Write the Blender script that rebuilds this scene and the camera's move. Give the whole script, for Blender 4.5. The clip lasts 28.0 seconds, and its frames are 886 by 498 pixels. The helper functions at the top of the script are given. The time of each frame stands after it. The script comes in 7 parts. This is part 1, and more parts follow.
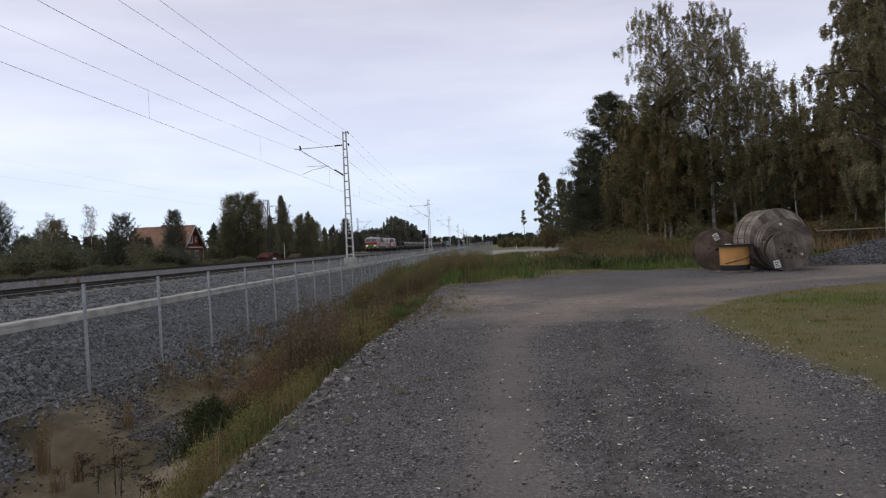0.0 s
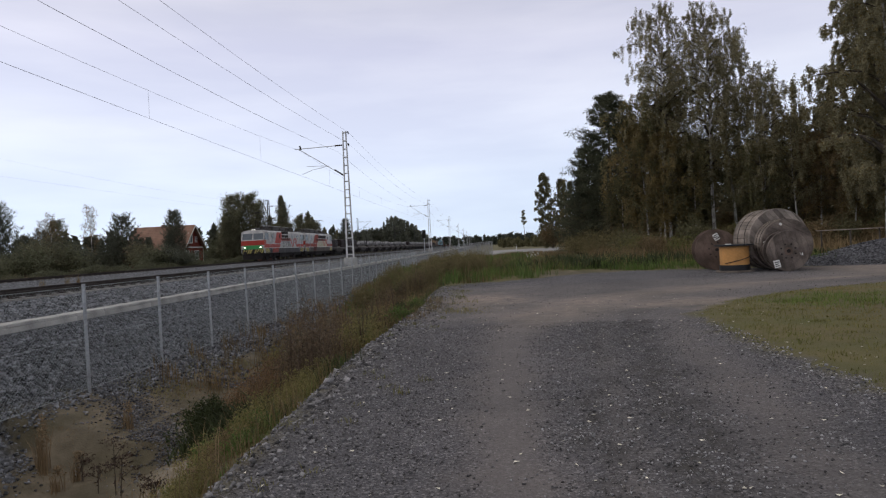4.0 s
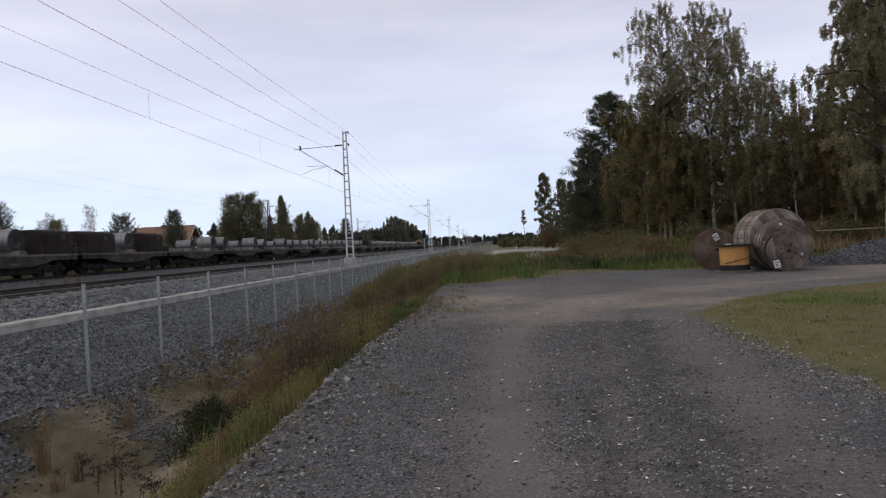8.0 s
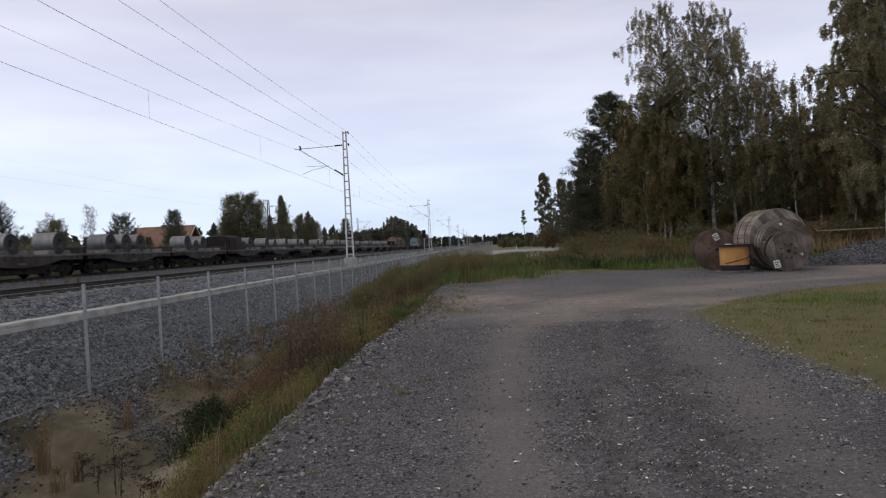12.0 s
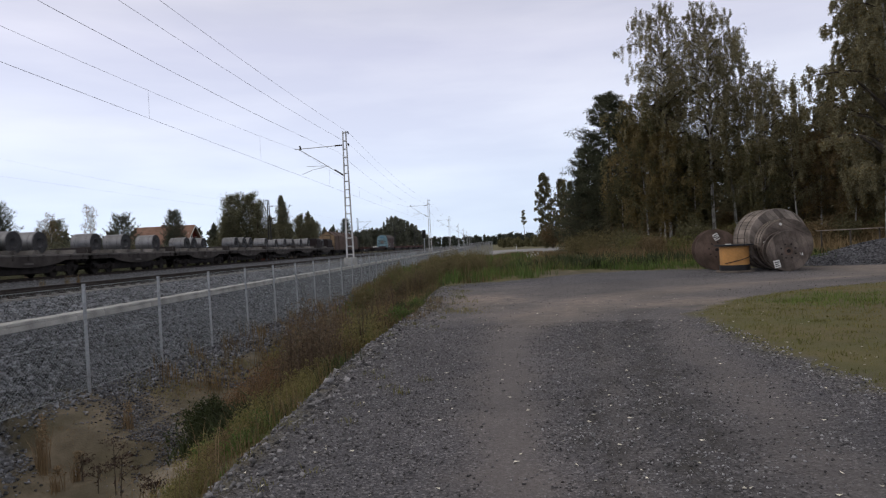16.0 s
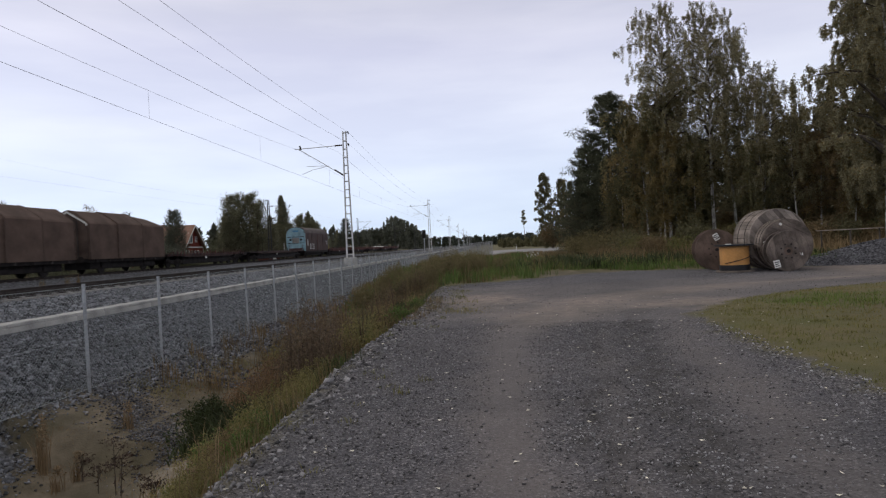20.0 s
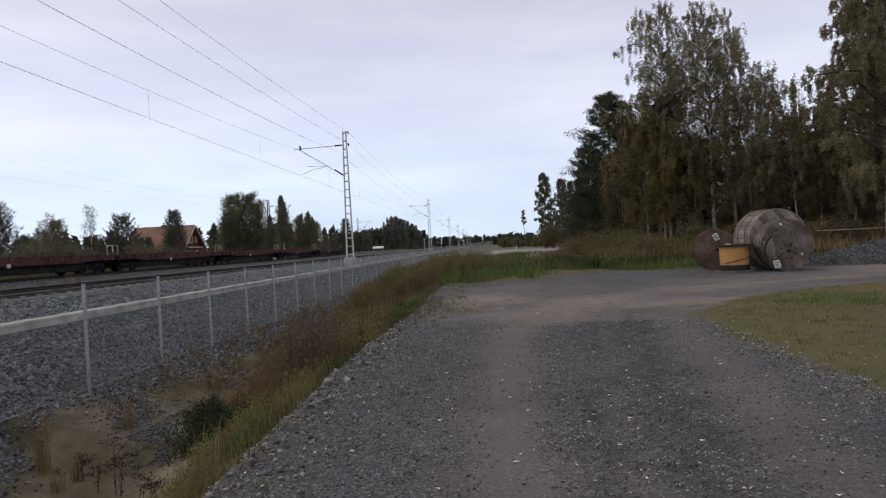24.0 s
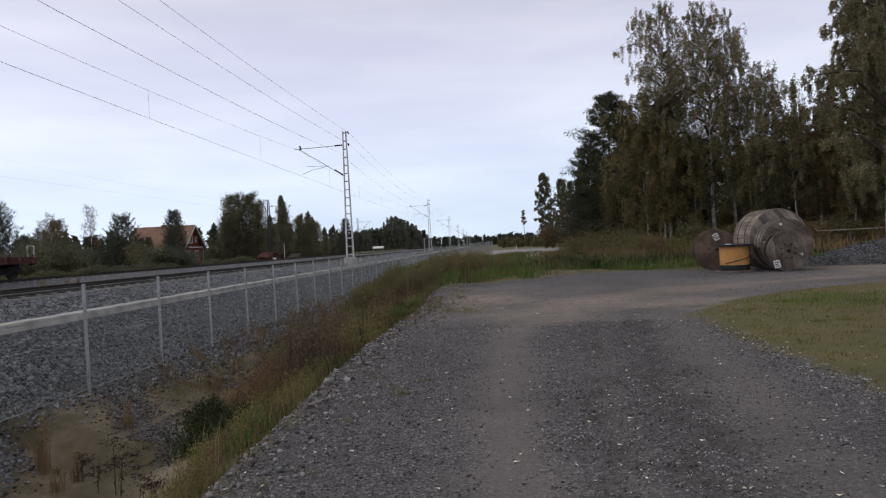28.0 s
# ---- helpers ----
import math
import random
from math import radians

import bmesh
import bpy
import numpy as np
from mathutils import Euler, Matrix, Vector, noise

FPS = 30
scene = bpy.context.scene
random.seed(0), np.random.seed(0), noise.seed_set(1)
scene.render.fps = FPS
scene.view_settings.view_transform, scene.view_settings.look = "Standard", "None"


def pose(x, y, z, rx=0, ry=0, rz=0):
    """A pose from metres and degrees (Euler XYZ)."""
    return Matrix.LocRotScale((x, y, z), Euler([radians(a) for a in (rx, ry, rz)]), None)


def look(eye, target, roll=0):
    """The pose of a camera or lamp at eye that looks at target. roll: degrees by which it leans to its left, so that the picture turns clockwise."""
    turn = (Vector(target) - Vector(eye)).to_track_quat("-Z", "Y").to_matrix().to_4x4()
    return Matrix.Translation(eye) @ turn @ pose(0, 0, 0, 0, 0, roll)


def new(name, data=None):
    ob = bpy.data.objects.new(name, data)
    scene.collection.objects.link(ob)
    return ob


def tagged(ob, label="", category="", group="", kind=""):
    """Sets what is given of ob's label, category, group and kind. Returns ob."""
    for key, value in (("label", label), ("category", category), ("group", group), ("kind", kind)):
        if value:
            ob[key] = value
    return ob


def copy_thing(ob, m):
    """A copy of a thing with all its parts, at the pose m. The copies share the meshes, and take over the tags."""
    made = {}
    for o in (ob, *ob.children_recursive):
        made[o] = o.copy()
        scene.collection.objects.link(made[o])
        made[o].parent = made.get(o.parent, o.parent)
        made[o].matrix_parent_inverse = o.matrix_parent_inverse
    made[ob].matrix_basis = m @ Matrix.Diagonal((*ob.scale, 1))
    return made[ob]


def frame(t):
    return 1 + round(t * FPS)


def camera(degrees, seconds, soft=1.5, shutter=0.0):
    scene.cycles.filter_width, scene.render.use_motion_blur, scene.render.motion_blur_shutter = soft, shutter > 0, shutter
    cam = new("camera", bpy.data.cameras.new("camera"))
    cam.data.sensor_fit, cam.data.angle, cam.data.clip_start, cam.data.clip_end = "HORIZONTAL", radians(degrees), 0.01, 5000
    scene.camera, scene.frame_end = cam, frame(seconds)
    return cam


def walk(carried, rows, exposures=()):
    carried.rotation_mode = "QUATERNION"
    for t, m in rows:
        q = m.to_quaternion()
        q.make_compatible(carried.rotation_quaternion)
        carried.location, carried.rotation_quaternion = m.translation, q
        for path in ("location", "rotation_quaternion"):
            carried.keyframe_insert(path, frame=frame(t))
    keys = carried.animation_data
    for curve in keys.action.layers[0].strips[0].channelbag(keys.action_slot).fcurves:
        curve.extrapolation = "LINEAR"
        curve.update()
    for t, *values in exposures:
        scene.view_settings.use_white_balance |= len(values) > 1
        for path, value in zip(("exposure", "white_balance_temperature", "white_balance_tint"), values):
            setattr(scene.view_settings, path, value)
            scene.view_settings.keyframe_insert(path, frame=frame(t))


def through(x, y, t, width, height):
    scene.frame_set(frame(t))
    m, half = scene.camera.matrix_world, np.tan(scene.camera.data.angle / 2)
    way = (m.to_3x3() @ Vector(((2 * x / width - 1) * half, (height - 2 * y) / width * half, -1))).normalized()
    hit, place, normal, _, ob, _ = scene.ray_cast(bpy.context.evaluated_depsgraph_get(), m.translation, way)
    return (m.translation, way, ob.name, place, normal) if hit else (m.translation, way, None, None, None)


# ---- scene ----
# Eye height 1.55 m over a gravel yard; y runs along the railway, x to its right, z up.
EYE = (0.0, 0.0, 1.55)
cam = camera(70.0, 28.0, soft=1.2, shutter=0.25)
VIEW = Matrix.Translation(EYE) @ Matrix.Rotation(radians(3.59), 4, "Z") @ Matrix.Rotation(radians(90 - 0.28), 4, "X") @ Matrix.Rotation(radians(-2.83), 4, "Z")
walk(cam, [(0.0, VIEW), (28.0, VIEW)])

# ---- light: high overcast sky with a faint veiled sun ----
world = bpy.data.worlds.new("overcast_sky")
scene.world = world
world.use_nodes = True
wn, wl = world.node_tree.nodes, world.node_tree.links
wn.clear()
w_out = wn.new("ShaderNodeOutputWorld")
w_bg = wn.new("ShaderNodeBackground")
w_sky = wn.new("ShaderNodeTexSky")
w_sky.sky_type, w_sky.sun_disc = "NISHITA", False
w_sky.sun_elevation, w_sky.sun_rotation = radians(36), radians(-105)
w_geo = wn.new("ShaderNodeTexCoord")
w_sep = wn.new("ShaderNodeSeparateXYZ")
wl.new(w_geo.outputs["Generated"], w_sep.inputs[0])
w_map = wn.new("ShaderNodeMapping")
w_map.inputs["Scale"].default_value = (1.6, 1.6, 9.0)
w_map.inputs["Location"].default_value = (0.35, 0.2, 0.1)
wl.new(w_geo.outputs["Generated"], w_map.inputs[0])
w_noise = wn.new("ShaderNodeTexNoise")
w_noise.inputs["Scale"].default_value, w_noise.inputs["Detail"].default_value, w_noise.inputs["Roughness"].default_value = 1.5, 5.0, 0.5
wl.new(w_map.outputs[0], w_noise.inputs["Vector"])
w_ramp = wn.new("ShaderNodeValToRGB")          # veil of cloud, paler towards the horizon
stops = [(0.0, (0.645, 0.765, 0.95)), (0.10, (0.69, 0.775, 0.955)), (0.18, (0.71, 0.76, 0.93)), (0.30, (0.645, 0.66, 0.815)), (0.50, (0.58, 0.57, 0.60)), (1.0, (0.56, 0.54, 0.53))]
while len(w_ramp.color_ramp.elements) < len(stops):
    w_ramp.color_ramp.elements.new(0.5)
for e, (p, c) in zip(w_ramp.color_ramp.elements, stops):
    e.position, e.color = p, (*c, 1)
wl.new(w_sep.outputs[2], w_ramp.inputs[0])
w_cl = wn.new("ShaderNodeValToRGB")
w_cl.color_ramp.elements[0].position, w_cl.color_ramp.elements[0].color = 0.34, (0.95, 0.95, 0.965, 1)
w_cl.color_ramp.elements[1].position, w_cl.color_ramp.elements[1].color = 0.72, (1.18, 1.16, 1.10, 1)
wl.new(w_noise.outputs["Fac"], w_cl.inputs[0])
w_mul = wn.new("ShaderNodeMix")
w_mul.data_type, w_mul.blend_type = "RGBA", "MULTIPLY"
w_mul.inputs["Factor"].default_value = 1.0
wl.new(w_ramp.outputs[0], w_mul.inputs["A"])
wl.new(w_cl.outputs[0], w_mul.inputs["B"])
w_dim = wn.new("ShaderNodeMix")                # clear sky shines a little through the veil
w_dim.data_type, w_dim.blend_type = "RGBA", "ADD"
w_dim.inputs["Factor"].default_value = 0.008
w_side = wn.new("ShaderNodeMapRange")          # the veil is brighter on the sun's side
w_side.inputs["From Min"].default_value, w_side.inputs["From Max"].default_value = -0.8, 0.8
w_side.inputs["To Min"].default_value, w_side.inputs["To Max"].default_value = 1.10, 0.92
wl.new(w_sep.outputs[0], w_side.inputs["Value"])
w_tilt = wn.new("ShaderNodeVectorMath")
w_tilt.operation = "SCALE"
wl.new(w_mul.outputs["Result"], w_tilt.inputs[0])
wl.new(w_side.outputs[0], w_tilt.inputs["Scale"])
wl.new(w_tilt.outputs[0], w_dim.inputs["A"])
wl.new(w_sky.outputs[0], w_dim.inputs["B"])
wl.new(w_dim.outputs["Result"], w_bg.inputs[0])
w_bg.inputs[1].default_value = 1.0
wl.new(w_bg.outputs[0], w_out.inputs[0])
sun = new("sun", bpy.data.lights.new("sun", "SUN"))
sun.data.energy, sun.data.angle, sun.data.color = 0.5, radians(20), (1.0, 0.96, 0.9)
sun.matrix_world = look((0, 0, 50), (50 * math.sin(radians(105)), -50 * math.cos(radians(105)), 50 - 36))


# ---- materials ----
def mat(name, base, rough=0.8, metal=0.0, var=0.25, scale=3.0, bump=0.2, bscale=40.0, fine=0.15, other=None, island=0.0, objvar=0.0, stretch=(1, 1, 1), spec=0.22):
    """Two scales of colour variation, an optional second colour, relief, and variation from piece to piece."""
    m = bpy.data.materials.new(name)
    m.use_nodes = True
    n, l = m.node_tree.nodes, m.node_tree.links
    b = n["Principled BSDF"]
    b.inputs["Roughness"].default_value, b.inputs["Metallic"].default_value = rough, metal
    b.inputs["Specular IOR Level"].default_value = spec
    tc, mp = n.new("ShaderNodeTexCoord"), n.new("ShaderNodeMapping")
    mp.inputs["Scale"].default_value = stretch
    l.new(tc.outputs["Object"], mp.inputs[0])
    big, small = n.new("ShaderNodeTexNoise"), n.new("ShaderNodeTexNoise")
    for t, s, d in ((big, scale, 4), (small, bscale, 3)):
        t.inputs["Scale"].default_value, t.inputs["Detail"].default_value = s, d
        l.new(mp.outputs[0], t.inputs["Vector"])
    ramp = n.new("ShaderNodeValToRGB")
    c2 = other or tuple(max(0.0, c * (1 - var)) for c in base)
    c1 = base if other else tuple(min(1.0, c * (1 + var)) for c in base)
    ramp.color_ramp.elements[0].position, ramp.color_ramp.elements[0].color = 0.36, (*c2, 1)
    ramp.color_ramp.elements[1].position, ramp.color_ramp.elements[1].color = 0.64, (*c1, 1)
    l.new(big.outputs["Fac"], ramp.inputs[0])
    hsv = n.new("ShaderNodeHueSaturation")
    l.new(ramp.outputs[0], hsv.inputs["Color"])
    val = n.new("ShaderNodeMapRange")
    val.inputs["To Min"].default_value, val.inputs["To Max"].default_value = 1 - fine * 2, 1 + fine * 2
    l.new(small.outputs["Fac"], val.inputs["Value"])
    last = val.outputs[0]
    for amount, node, out in ((island, "ShaderNodeNewGeometry", "Random Per Island"), (objvar, "ShaderNodeObjectInfo", "Random")):
        if amount:
            src, mr, mu = n.new(node), n.new("ShaderNodeMapRange"), n.new("ShaderNodeMath")
            mr.inputs["To Min"].default_value, mr.inputs["To Max"].default_value = 1 - amount, 1 + amount
            mu.operation = "MULTIPLY"
            l.new(src.outputs[out], mr.inputs["Value"])
            l.new(mr.outputs[0], mu.inputs[0])
            l.new(last, mu.inputs[1])
            last = mu.outputs[0]
    l.new(last, hsv.inputs["Value"])
    l.new(hsv.outputs[0], b.inputs["Base Color"])
    if bump:
        bp = n.new("ShaderNodeBump")
        bp.inputs["Strength"].default_value, bp.inputs["Distance"].default_value = bump, 0.02
        l.new(small.outputs["Fac"], bp.inputs["Height"])
        l.new(bp.outputs[0], b.inputs["Normal"])
    return m


def leafmat(name, a, c, through=0.25, island=0.35):
    """Foliage: two tints mixed by clump and by leaf, with some light passing through."""
    m = mat(name, a, rough=0.65, var=0.3, scale=0.35, bump=0, bscale=3.0, fine=0.15, other=c, island=island, spec=0.15)
    n, l = m.node_tree.nodes, m.node_tree.links
    b, out = n["Principled BSDF"], n["Material Output"]
    tr, mx = n.new("ShaderNodeBsdfTranslucent"), n.new("ShaderNodeMixShader")
    l.new(b.inputs["Base Color"].links[0].from_socket, tr.inputs[0])
    mx.inputs[0].default_value = through
    l.new(b.outputs[0], mx.inputs[1])
    l.new(tr.outputs[0], mx.inputs[2])
    l.new(mx.outputs[0], out.inputs[0])
    return m


def glowmat(name, colour, power):
    m = bpy.data.materials.new(name)
    m.use_nodes = True
    b = m.node_tree.nodes["Principled BSDF"]
    b.inputs["Base Color"].default_value = (*colour, 1)
    b.inputs["Emission Color"].default_value = (*colour, 1)
    b.inputs["Emission Strength"].default_value = power
    return m


M_STONE = mat("crushed_stone", (0.142, 0.146, 0.158), rough=0.9, var=0.35, scale=8, bscale=60, fine=0.2, bump=0.3, island=0.85)
M_YARDSTONE = mat("yard_edge_stone", (0.164, 0.158, 0.158), rough=0.9, var=0.35, scale=8, bscale=60, fine=0.2, bump=0.3, island=0.75)
M_PEBBLE = mat("road_pebble", (0.138, 0.130, 0.130), rough=0.9, var=0.3, scale=8, bscale=80, fine=0.15, bump=0.2, island=0.7)
M_STEEL = mat("galvanised_steel", (0.36, 0.37, 0.385), rough=0.5, metal=0.55, var=0.15, scale=5, bscale=30, bump=0.05)
M_MAST = mat("weathered_zinc_mast", (0.62, 0.62, 0.62), rough=0.6, metal=0.2, var=0.15, scale=3, bscale=20, bump=0.05)
M_FARMAST = mat("dark_weathered_mast", (0.05, 0.05, 0.052), rough=0.7, metal=0.1, var=0.2, scale=3, bump=0.05)
M_WIREMESH = mat("wire_mesh_zinc", (0.38, 0.42, 0.43), rough=0.5, metal=0.4, var=0.1, scale=2, bump=0)
M_CONC = mat("pale_concrete", (0.36, 0.35, 0.33), rough=0.9, var=0.2, scale=2, bscale=25, fine=0.15, bump=0.25, objvar=0.12)
M_SLEEPER = mat("grey_sleeper_concrete", (0.25, 0.235, 0.22), rough=0.9, var=0.2, scale=3, bscale=25, objvar=0.15)
M_RAIL = mat("rusty_rail_side", (0.045, 0.036, 0.032), rough=0.7, metal=0.4, var=0.3, scale=4, bscale=40)
M_DARKWIRE = mat("dark_wire", (0.26, 0.26, 0.28), rough=0.6, metal=0.2, bump=0)
M_COPPER = mat("dull_wire", (0.36, 0.36, 0.38), rough=0.6, metal=0.2, bump=0)
M_INSUL = mat("dark_insulator", (0.06, 0.045, 0.04), rough=0.35, bump=0)
M_BLACK = mat("black_underframe", (0.024, 0.020, 0.019), rough=0.85, var=0.3, scale=2, bscale=20)
M_WHEEL = mat("dark_wheel_steel", (0.028, 0.023, 0.021), rough=0.7, metal=0.2, var=0.3, scale=5)
M_DARKGLASS = mat("dark_cab_glass", (0.015, 0.017, 0.02), rough=0.15, var=0.1, bump=0, spec=0.3)
# the pale blue-grey base colour adds painted sky reflection to the glass
M_PALEGLASS = mat("sky_reflecting_glass", (0.08, 0.095, 0.11), rough=0.08, var=0.1, bump=0, spec=0.6)
M_WHITE = mat("loco_white_paint", (0.395, 0.385, 0.375), rough=0.6, var=0.24, scale=1.2, bscale=12, fine=0.08, bump=0.03)
M_CREAM = mat("loco_cream_paint", (0.42, 0.37, 0.26), rough=0.5, var=0.12, scale=1.2, bscale=12, fine=0.08, bump=0.03)
M_RED = mat("loco_red_paint", (0.36, 0.044, 0.030), rough=0.5, var=0.15, scale=1.5, bscale=12, fine=0.08, bump=0.03)
# green paint, its colour brightened to hold some of the headlamp glow
M_GREEN = mat("loco_green_paint", (0.05, 0.26, 0.08), rough=0.5, var=0.1, scale=1.5, bump=0.02)
M_DUSTRED = mat("dusty_red_paint", (0.25, 0.050, 0.036), rough=0.65, var=0.25, scale=1.2, bscale=12, fine=0.1, bump=0.03)
M_DUSTSKIRT = mat("brown_grey_dusty_skirt", (0.092, 0.080, 0.070), rough=0.8, var=0.25, scale=1.2, bscale=12)
M_SOOTRED = mat("sooty_dark_red", (0.085, 0.030, 0.026), rough=0.8, var=0.35, scale=1.0, bscale=8)
M_GREY = mat("loco_dark_grey_skirt", (0.050, 0.048, 0.048), rough=0.7, var=0.25, scale=1.5, bscale=12)
M_ROOF = mat("loco_sooty_roof", (0.068, 0.066, 0.066), rough=0.75, var=0.3, scale=2, bscale=15)
M_YELLOW = mat("warning_yellow", (0.45, 0.38, 0.12), rough=0.6, var=0.15, bump=0.02)
M_YELLOWRAIL = mat("yellow_rail_paint", (0.42, 0.30, 0.08), rough=0.6, var=0.2, bump=0.02)
M_LAMP = glowmat("lit_headlamp", (1.0, 0.95, 0.82), 4.0)
M_TOPLAMP = glowmat("lit_roof_lamp", (1.0, 0.95, 0.82), 1.3)
M_GRIMWHITE = mat("grimy_white_boards", (0.20, 0.19, 0.175), rough=0.85, var=0.3, scale=1.0, bscale=10)
M_COIL = mat("bare_steel_coil", (0.195, 0.193, 0.198), rough=0.48, metal=0.45, var=0.18, scale=1.6, bscale=14, fine=0.1, bump=0.05, objvar=0.14)
M_COILEND = mat("coil_end_laps", (0.040, 0.039, 0.041), rough=0.75, metal=0.0, var=0.25, scale=3, bscale=30)
M_HOOD = mat("dark_brown_tarpaulin", (0.026, 0.019, 0.019), rough=0.85, var=0.3, scale=1.0, bscale=9, bump=0.4)
M_DECK = mat("dusty_wagon_deck", (0.125, 0.115, 0.108), rough=0.9, var=0.3, scale=1.0, bscale=12)
M_SILL = mat("dusty_grey_sill", (0.052, 0.045, 0.042), rough=0.88, var=0.35, scale=0.9, bscale=12)
M_SOLE = mat("grimy_wagon_frame", (0.046, 0.039, 0.037), rough=0.85, var=0.35, scale=1.0, bscale=12)
M_TARP = mat("brown_canvas_hood", (0.102, 0.070, 0.056), rough=0.9, var=0.22, scale=0.7, bscale=6, fine=0.1, bump=0.3)
M_RIB = mat("worn_hood_rib", (0.075, 0.052, 0.043), rough=0.9, var=0.3, scale=1.0)
M_TAN = mat("tan_end_wall", (0.27, 0.19, 0.115), rough=0.85, var=0.2, scale=1.0, bscale=10)
M_BLUE = mat("pale_blue_wagon_paint", (0.21, 0.33, 0.37), rough=0.7, var=0.2, scale=1.2, bscale=10)
M_BLUEDK = mat("faded_blue_lettering", (0.07, 0.20, 0.33), rough=0.7, var=0.2, scale=2)
M_DKWALL = mat("dark_red_brown_wagon_wall", (0.066, 0.043, 0.039), rough=0.8, var=0.25, scale=0.8, bscale=8)
M_DKROOF = mat("brown_grey_wagon_roof", (0.098, 0.078, 0.070), rough=0.8, var=0.2, scale=0.8, bscale=8)
M_REDFLAT = mat("rusty_red_wagon_paint", (0.068, 0.028, 0.025), rough=0.85, var=0.4, scale=1.0, bscale=10)
M_DARKRUST = mat("dark_rusty_frame", (0.046, 0.030, 0.027), rough=0.85, var=0.4, scale=1.0, bscale=10)
M_STAKE = mat("rusty_stake", (0.125, 0.060, 0.050), rough=0.85, var=0.3, scale=2)
M_PALE = mat("pale_dirty_paint", (0.60, 0.60, 0.57), rough=0.7, var=0.15, bump=0.02)
M_WOOD = mat("weathered_grey_wood", (0.205, 0.170, 0.143), rough=0.9, var=0.3, scale=2.0, bscale=30, fine=0.15, bump=0.3, objvar=0.26, stretch=(1, 1, 1))
M_WOODGREY = mat("silver_grey_old_boards", (0.225, 0.190, 0.165), rough=0.9, var=0.3, scale=2.0, bscale=30, fine=0.18, bump=0.4, objvar=0.42)
M_WOODDIRT = mat("dirty_brown_old_boards", (0.130, 0.105, 0.090), rough=0.9, var=0.4, scale=2.2, bscale=24, fine=0.2, bump=0.4, objvar=0.26)
M_WOODR = mat("reddish_brown_wood", (0.125, 0.088, 0.070), rough=0.9, var=0.35, scale=2.0, bscale=30, bump=0.3, objvar=0.14)
M_ORANGE = mat("orange_wrapped_cable", (0.50, 0.255, 0.085), rough=0.6, var=0.12, scale=2, bscale=20, bump=0.1)
M_BLACKCABLE = mat("black_cable", (0.018, 0.018, 0.02), rough=0.5, bump=0.2)
M_HOUSERED = mat("faded_red_boards", (0.20, 0.048, 0.036), rough=0.85, var=0.2, scale=0.8, bscale=10, objvar=0.12)
M_SHEDRED = mat("dull_red_shed_boards", (0.085, 0.032, 0.026), rough=0.85, var=0.25, scale=0.8, bscale=10)
M_HOUSEROOF = mat("brown_pink_roof_tiles", (0.235, 0.140, 0.102), rough=0.85, var=0.15, scale=0.8, bscale=8)
M_TRIM = mat("white_trim", (0.70, 0.69, 0.66), rough=0.6, var=0.1, bump=0.02)
M_BIRCHBARK = mat("birch_bark", (0.48, 0.46, 0.43), rough=0.8, var=0.3, scale=5, bscale=14, fine=0.3, other=(0.20, 0.18, 0.165), stretch=(1, 1, 0.35))
M_PINEBARK = mat("pine_bark", (0.13, 0.085, 0.06), rough=0.95, var=0.35, scale=3, bscale=16, bump=0.5)
M_DARKBARK = mat("dark_bark", (0.075, 0.062, 0.05), rough=0.95, var=0.35, scale=3, bscale=16, bump=0.5)
M_BIRCHLEAF = leafmat("birch_leaves", (0.320, 0.285, 0.175), (0.215, 0.195, 0.122), through=0.55)
M_BIRCHYELLOW = leafmat("yellowing_leaves", (0.27, 0.19, 0.065), (0.16, 0.12, 0.045), through=0.4)
M_GOLDOLIVE = leafmat("golden_olive_leaves", (0.270, 0.205, 0.095), (0.165, 0.130, 0.064), through=0.45)
M_PINE = leafmat("pine_needles", (0.185, 0.165, 0.096), (0.118, 0.108, 0.066), through=0.4)
# M_SPRUCE, M_LEFTLEAF, M_WILLOW: lightened, with distance haze put into the leaf colour
M_SPRUCE = leafmat("dark_foliage", (0.116, 0.121, 0.086), (0.076, 0.081, 0.060), through=0.32)
M_LEFTLEAF = leafmat("dark_green_leaves", (0.142, 0.143, 0.085), (0.090, 0.094, 0.059), through=0.36)
M_ASPEN = leafmat("aspen_leaves", (0.215, 0.205, 0.125), (0.140, 0.136, 0.086), through=0.45)
M_WILLOW = leafmat("willow_leaves", (0.162, 0.150, 0.088), (0.104, 0.098, 0.061), through=0.36)
M_RUSTWEED = leafmat("rust_brown_weeds", (0.270, 0.155, 0.084), (0.160, 0.105, 0.060), through=0.35, island=0.4)
M_OLIVEWEED = leafmat("olive_yellow_weeds", (0.270, 0.240, 0.095), (0.180, 0.160, 0.066), through=0.4, island=0.4)
M_SCRUBLEAF = leafmat("olive_scrub_leaves", (0.225, 0.188, 0.092), (0.145, 0.122, 0.062), through=0.4, island=0.4)
M_BROWNWEED = leafmat("dark_brown_weeds", (0.165, 0.118, 0.076), (0.105, 0.078, 0.052), through=0.3, island=0.4)
M_MIDLEAF = leafmat("dull_green_leaves", (0.172, 0.156, 0.080), (0.108, 0.102, 0.054), through=0.36)
M_RUSTLEAF = leafmat("autumn_brown_leaves", (0.235, 0.162, 0.086), (0.145, 0.110, 0.060), through=0.36)
M_NEEDLE = leafmat("scots_pine_needles", (0.098, 0.102, 0.062), (0.062, 0.067, 0.043), through=0.3)
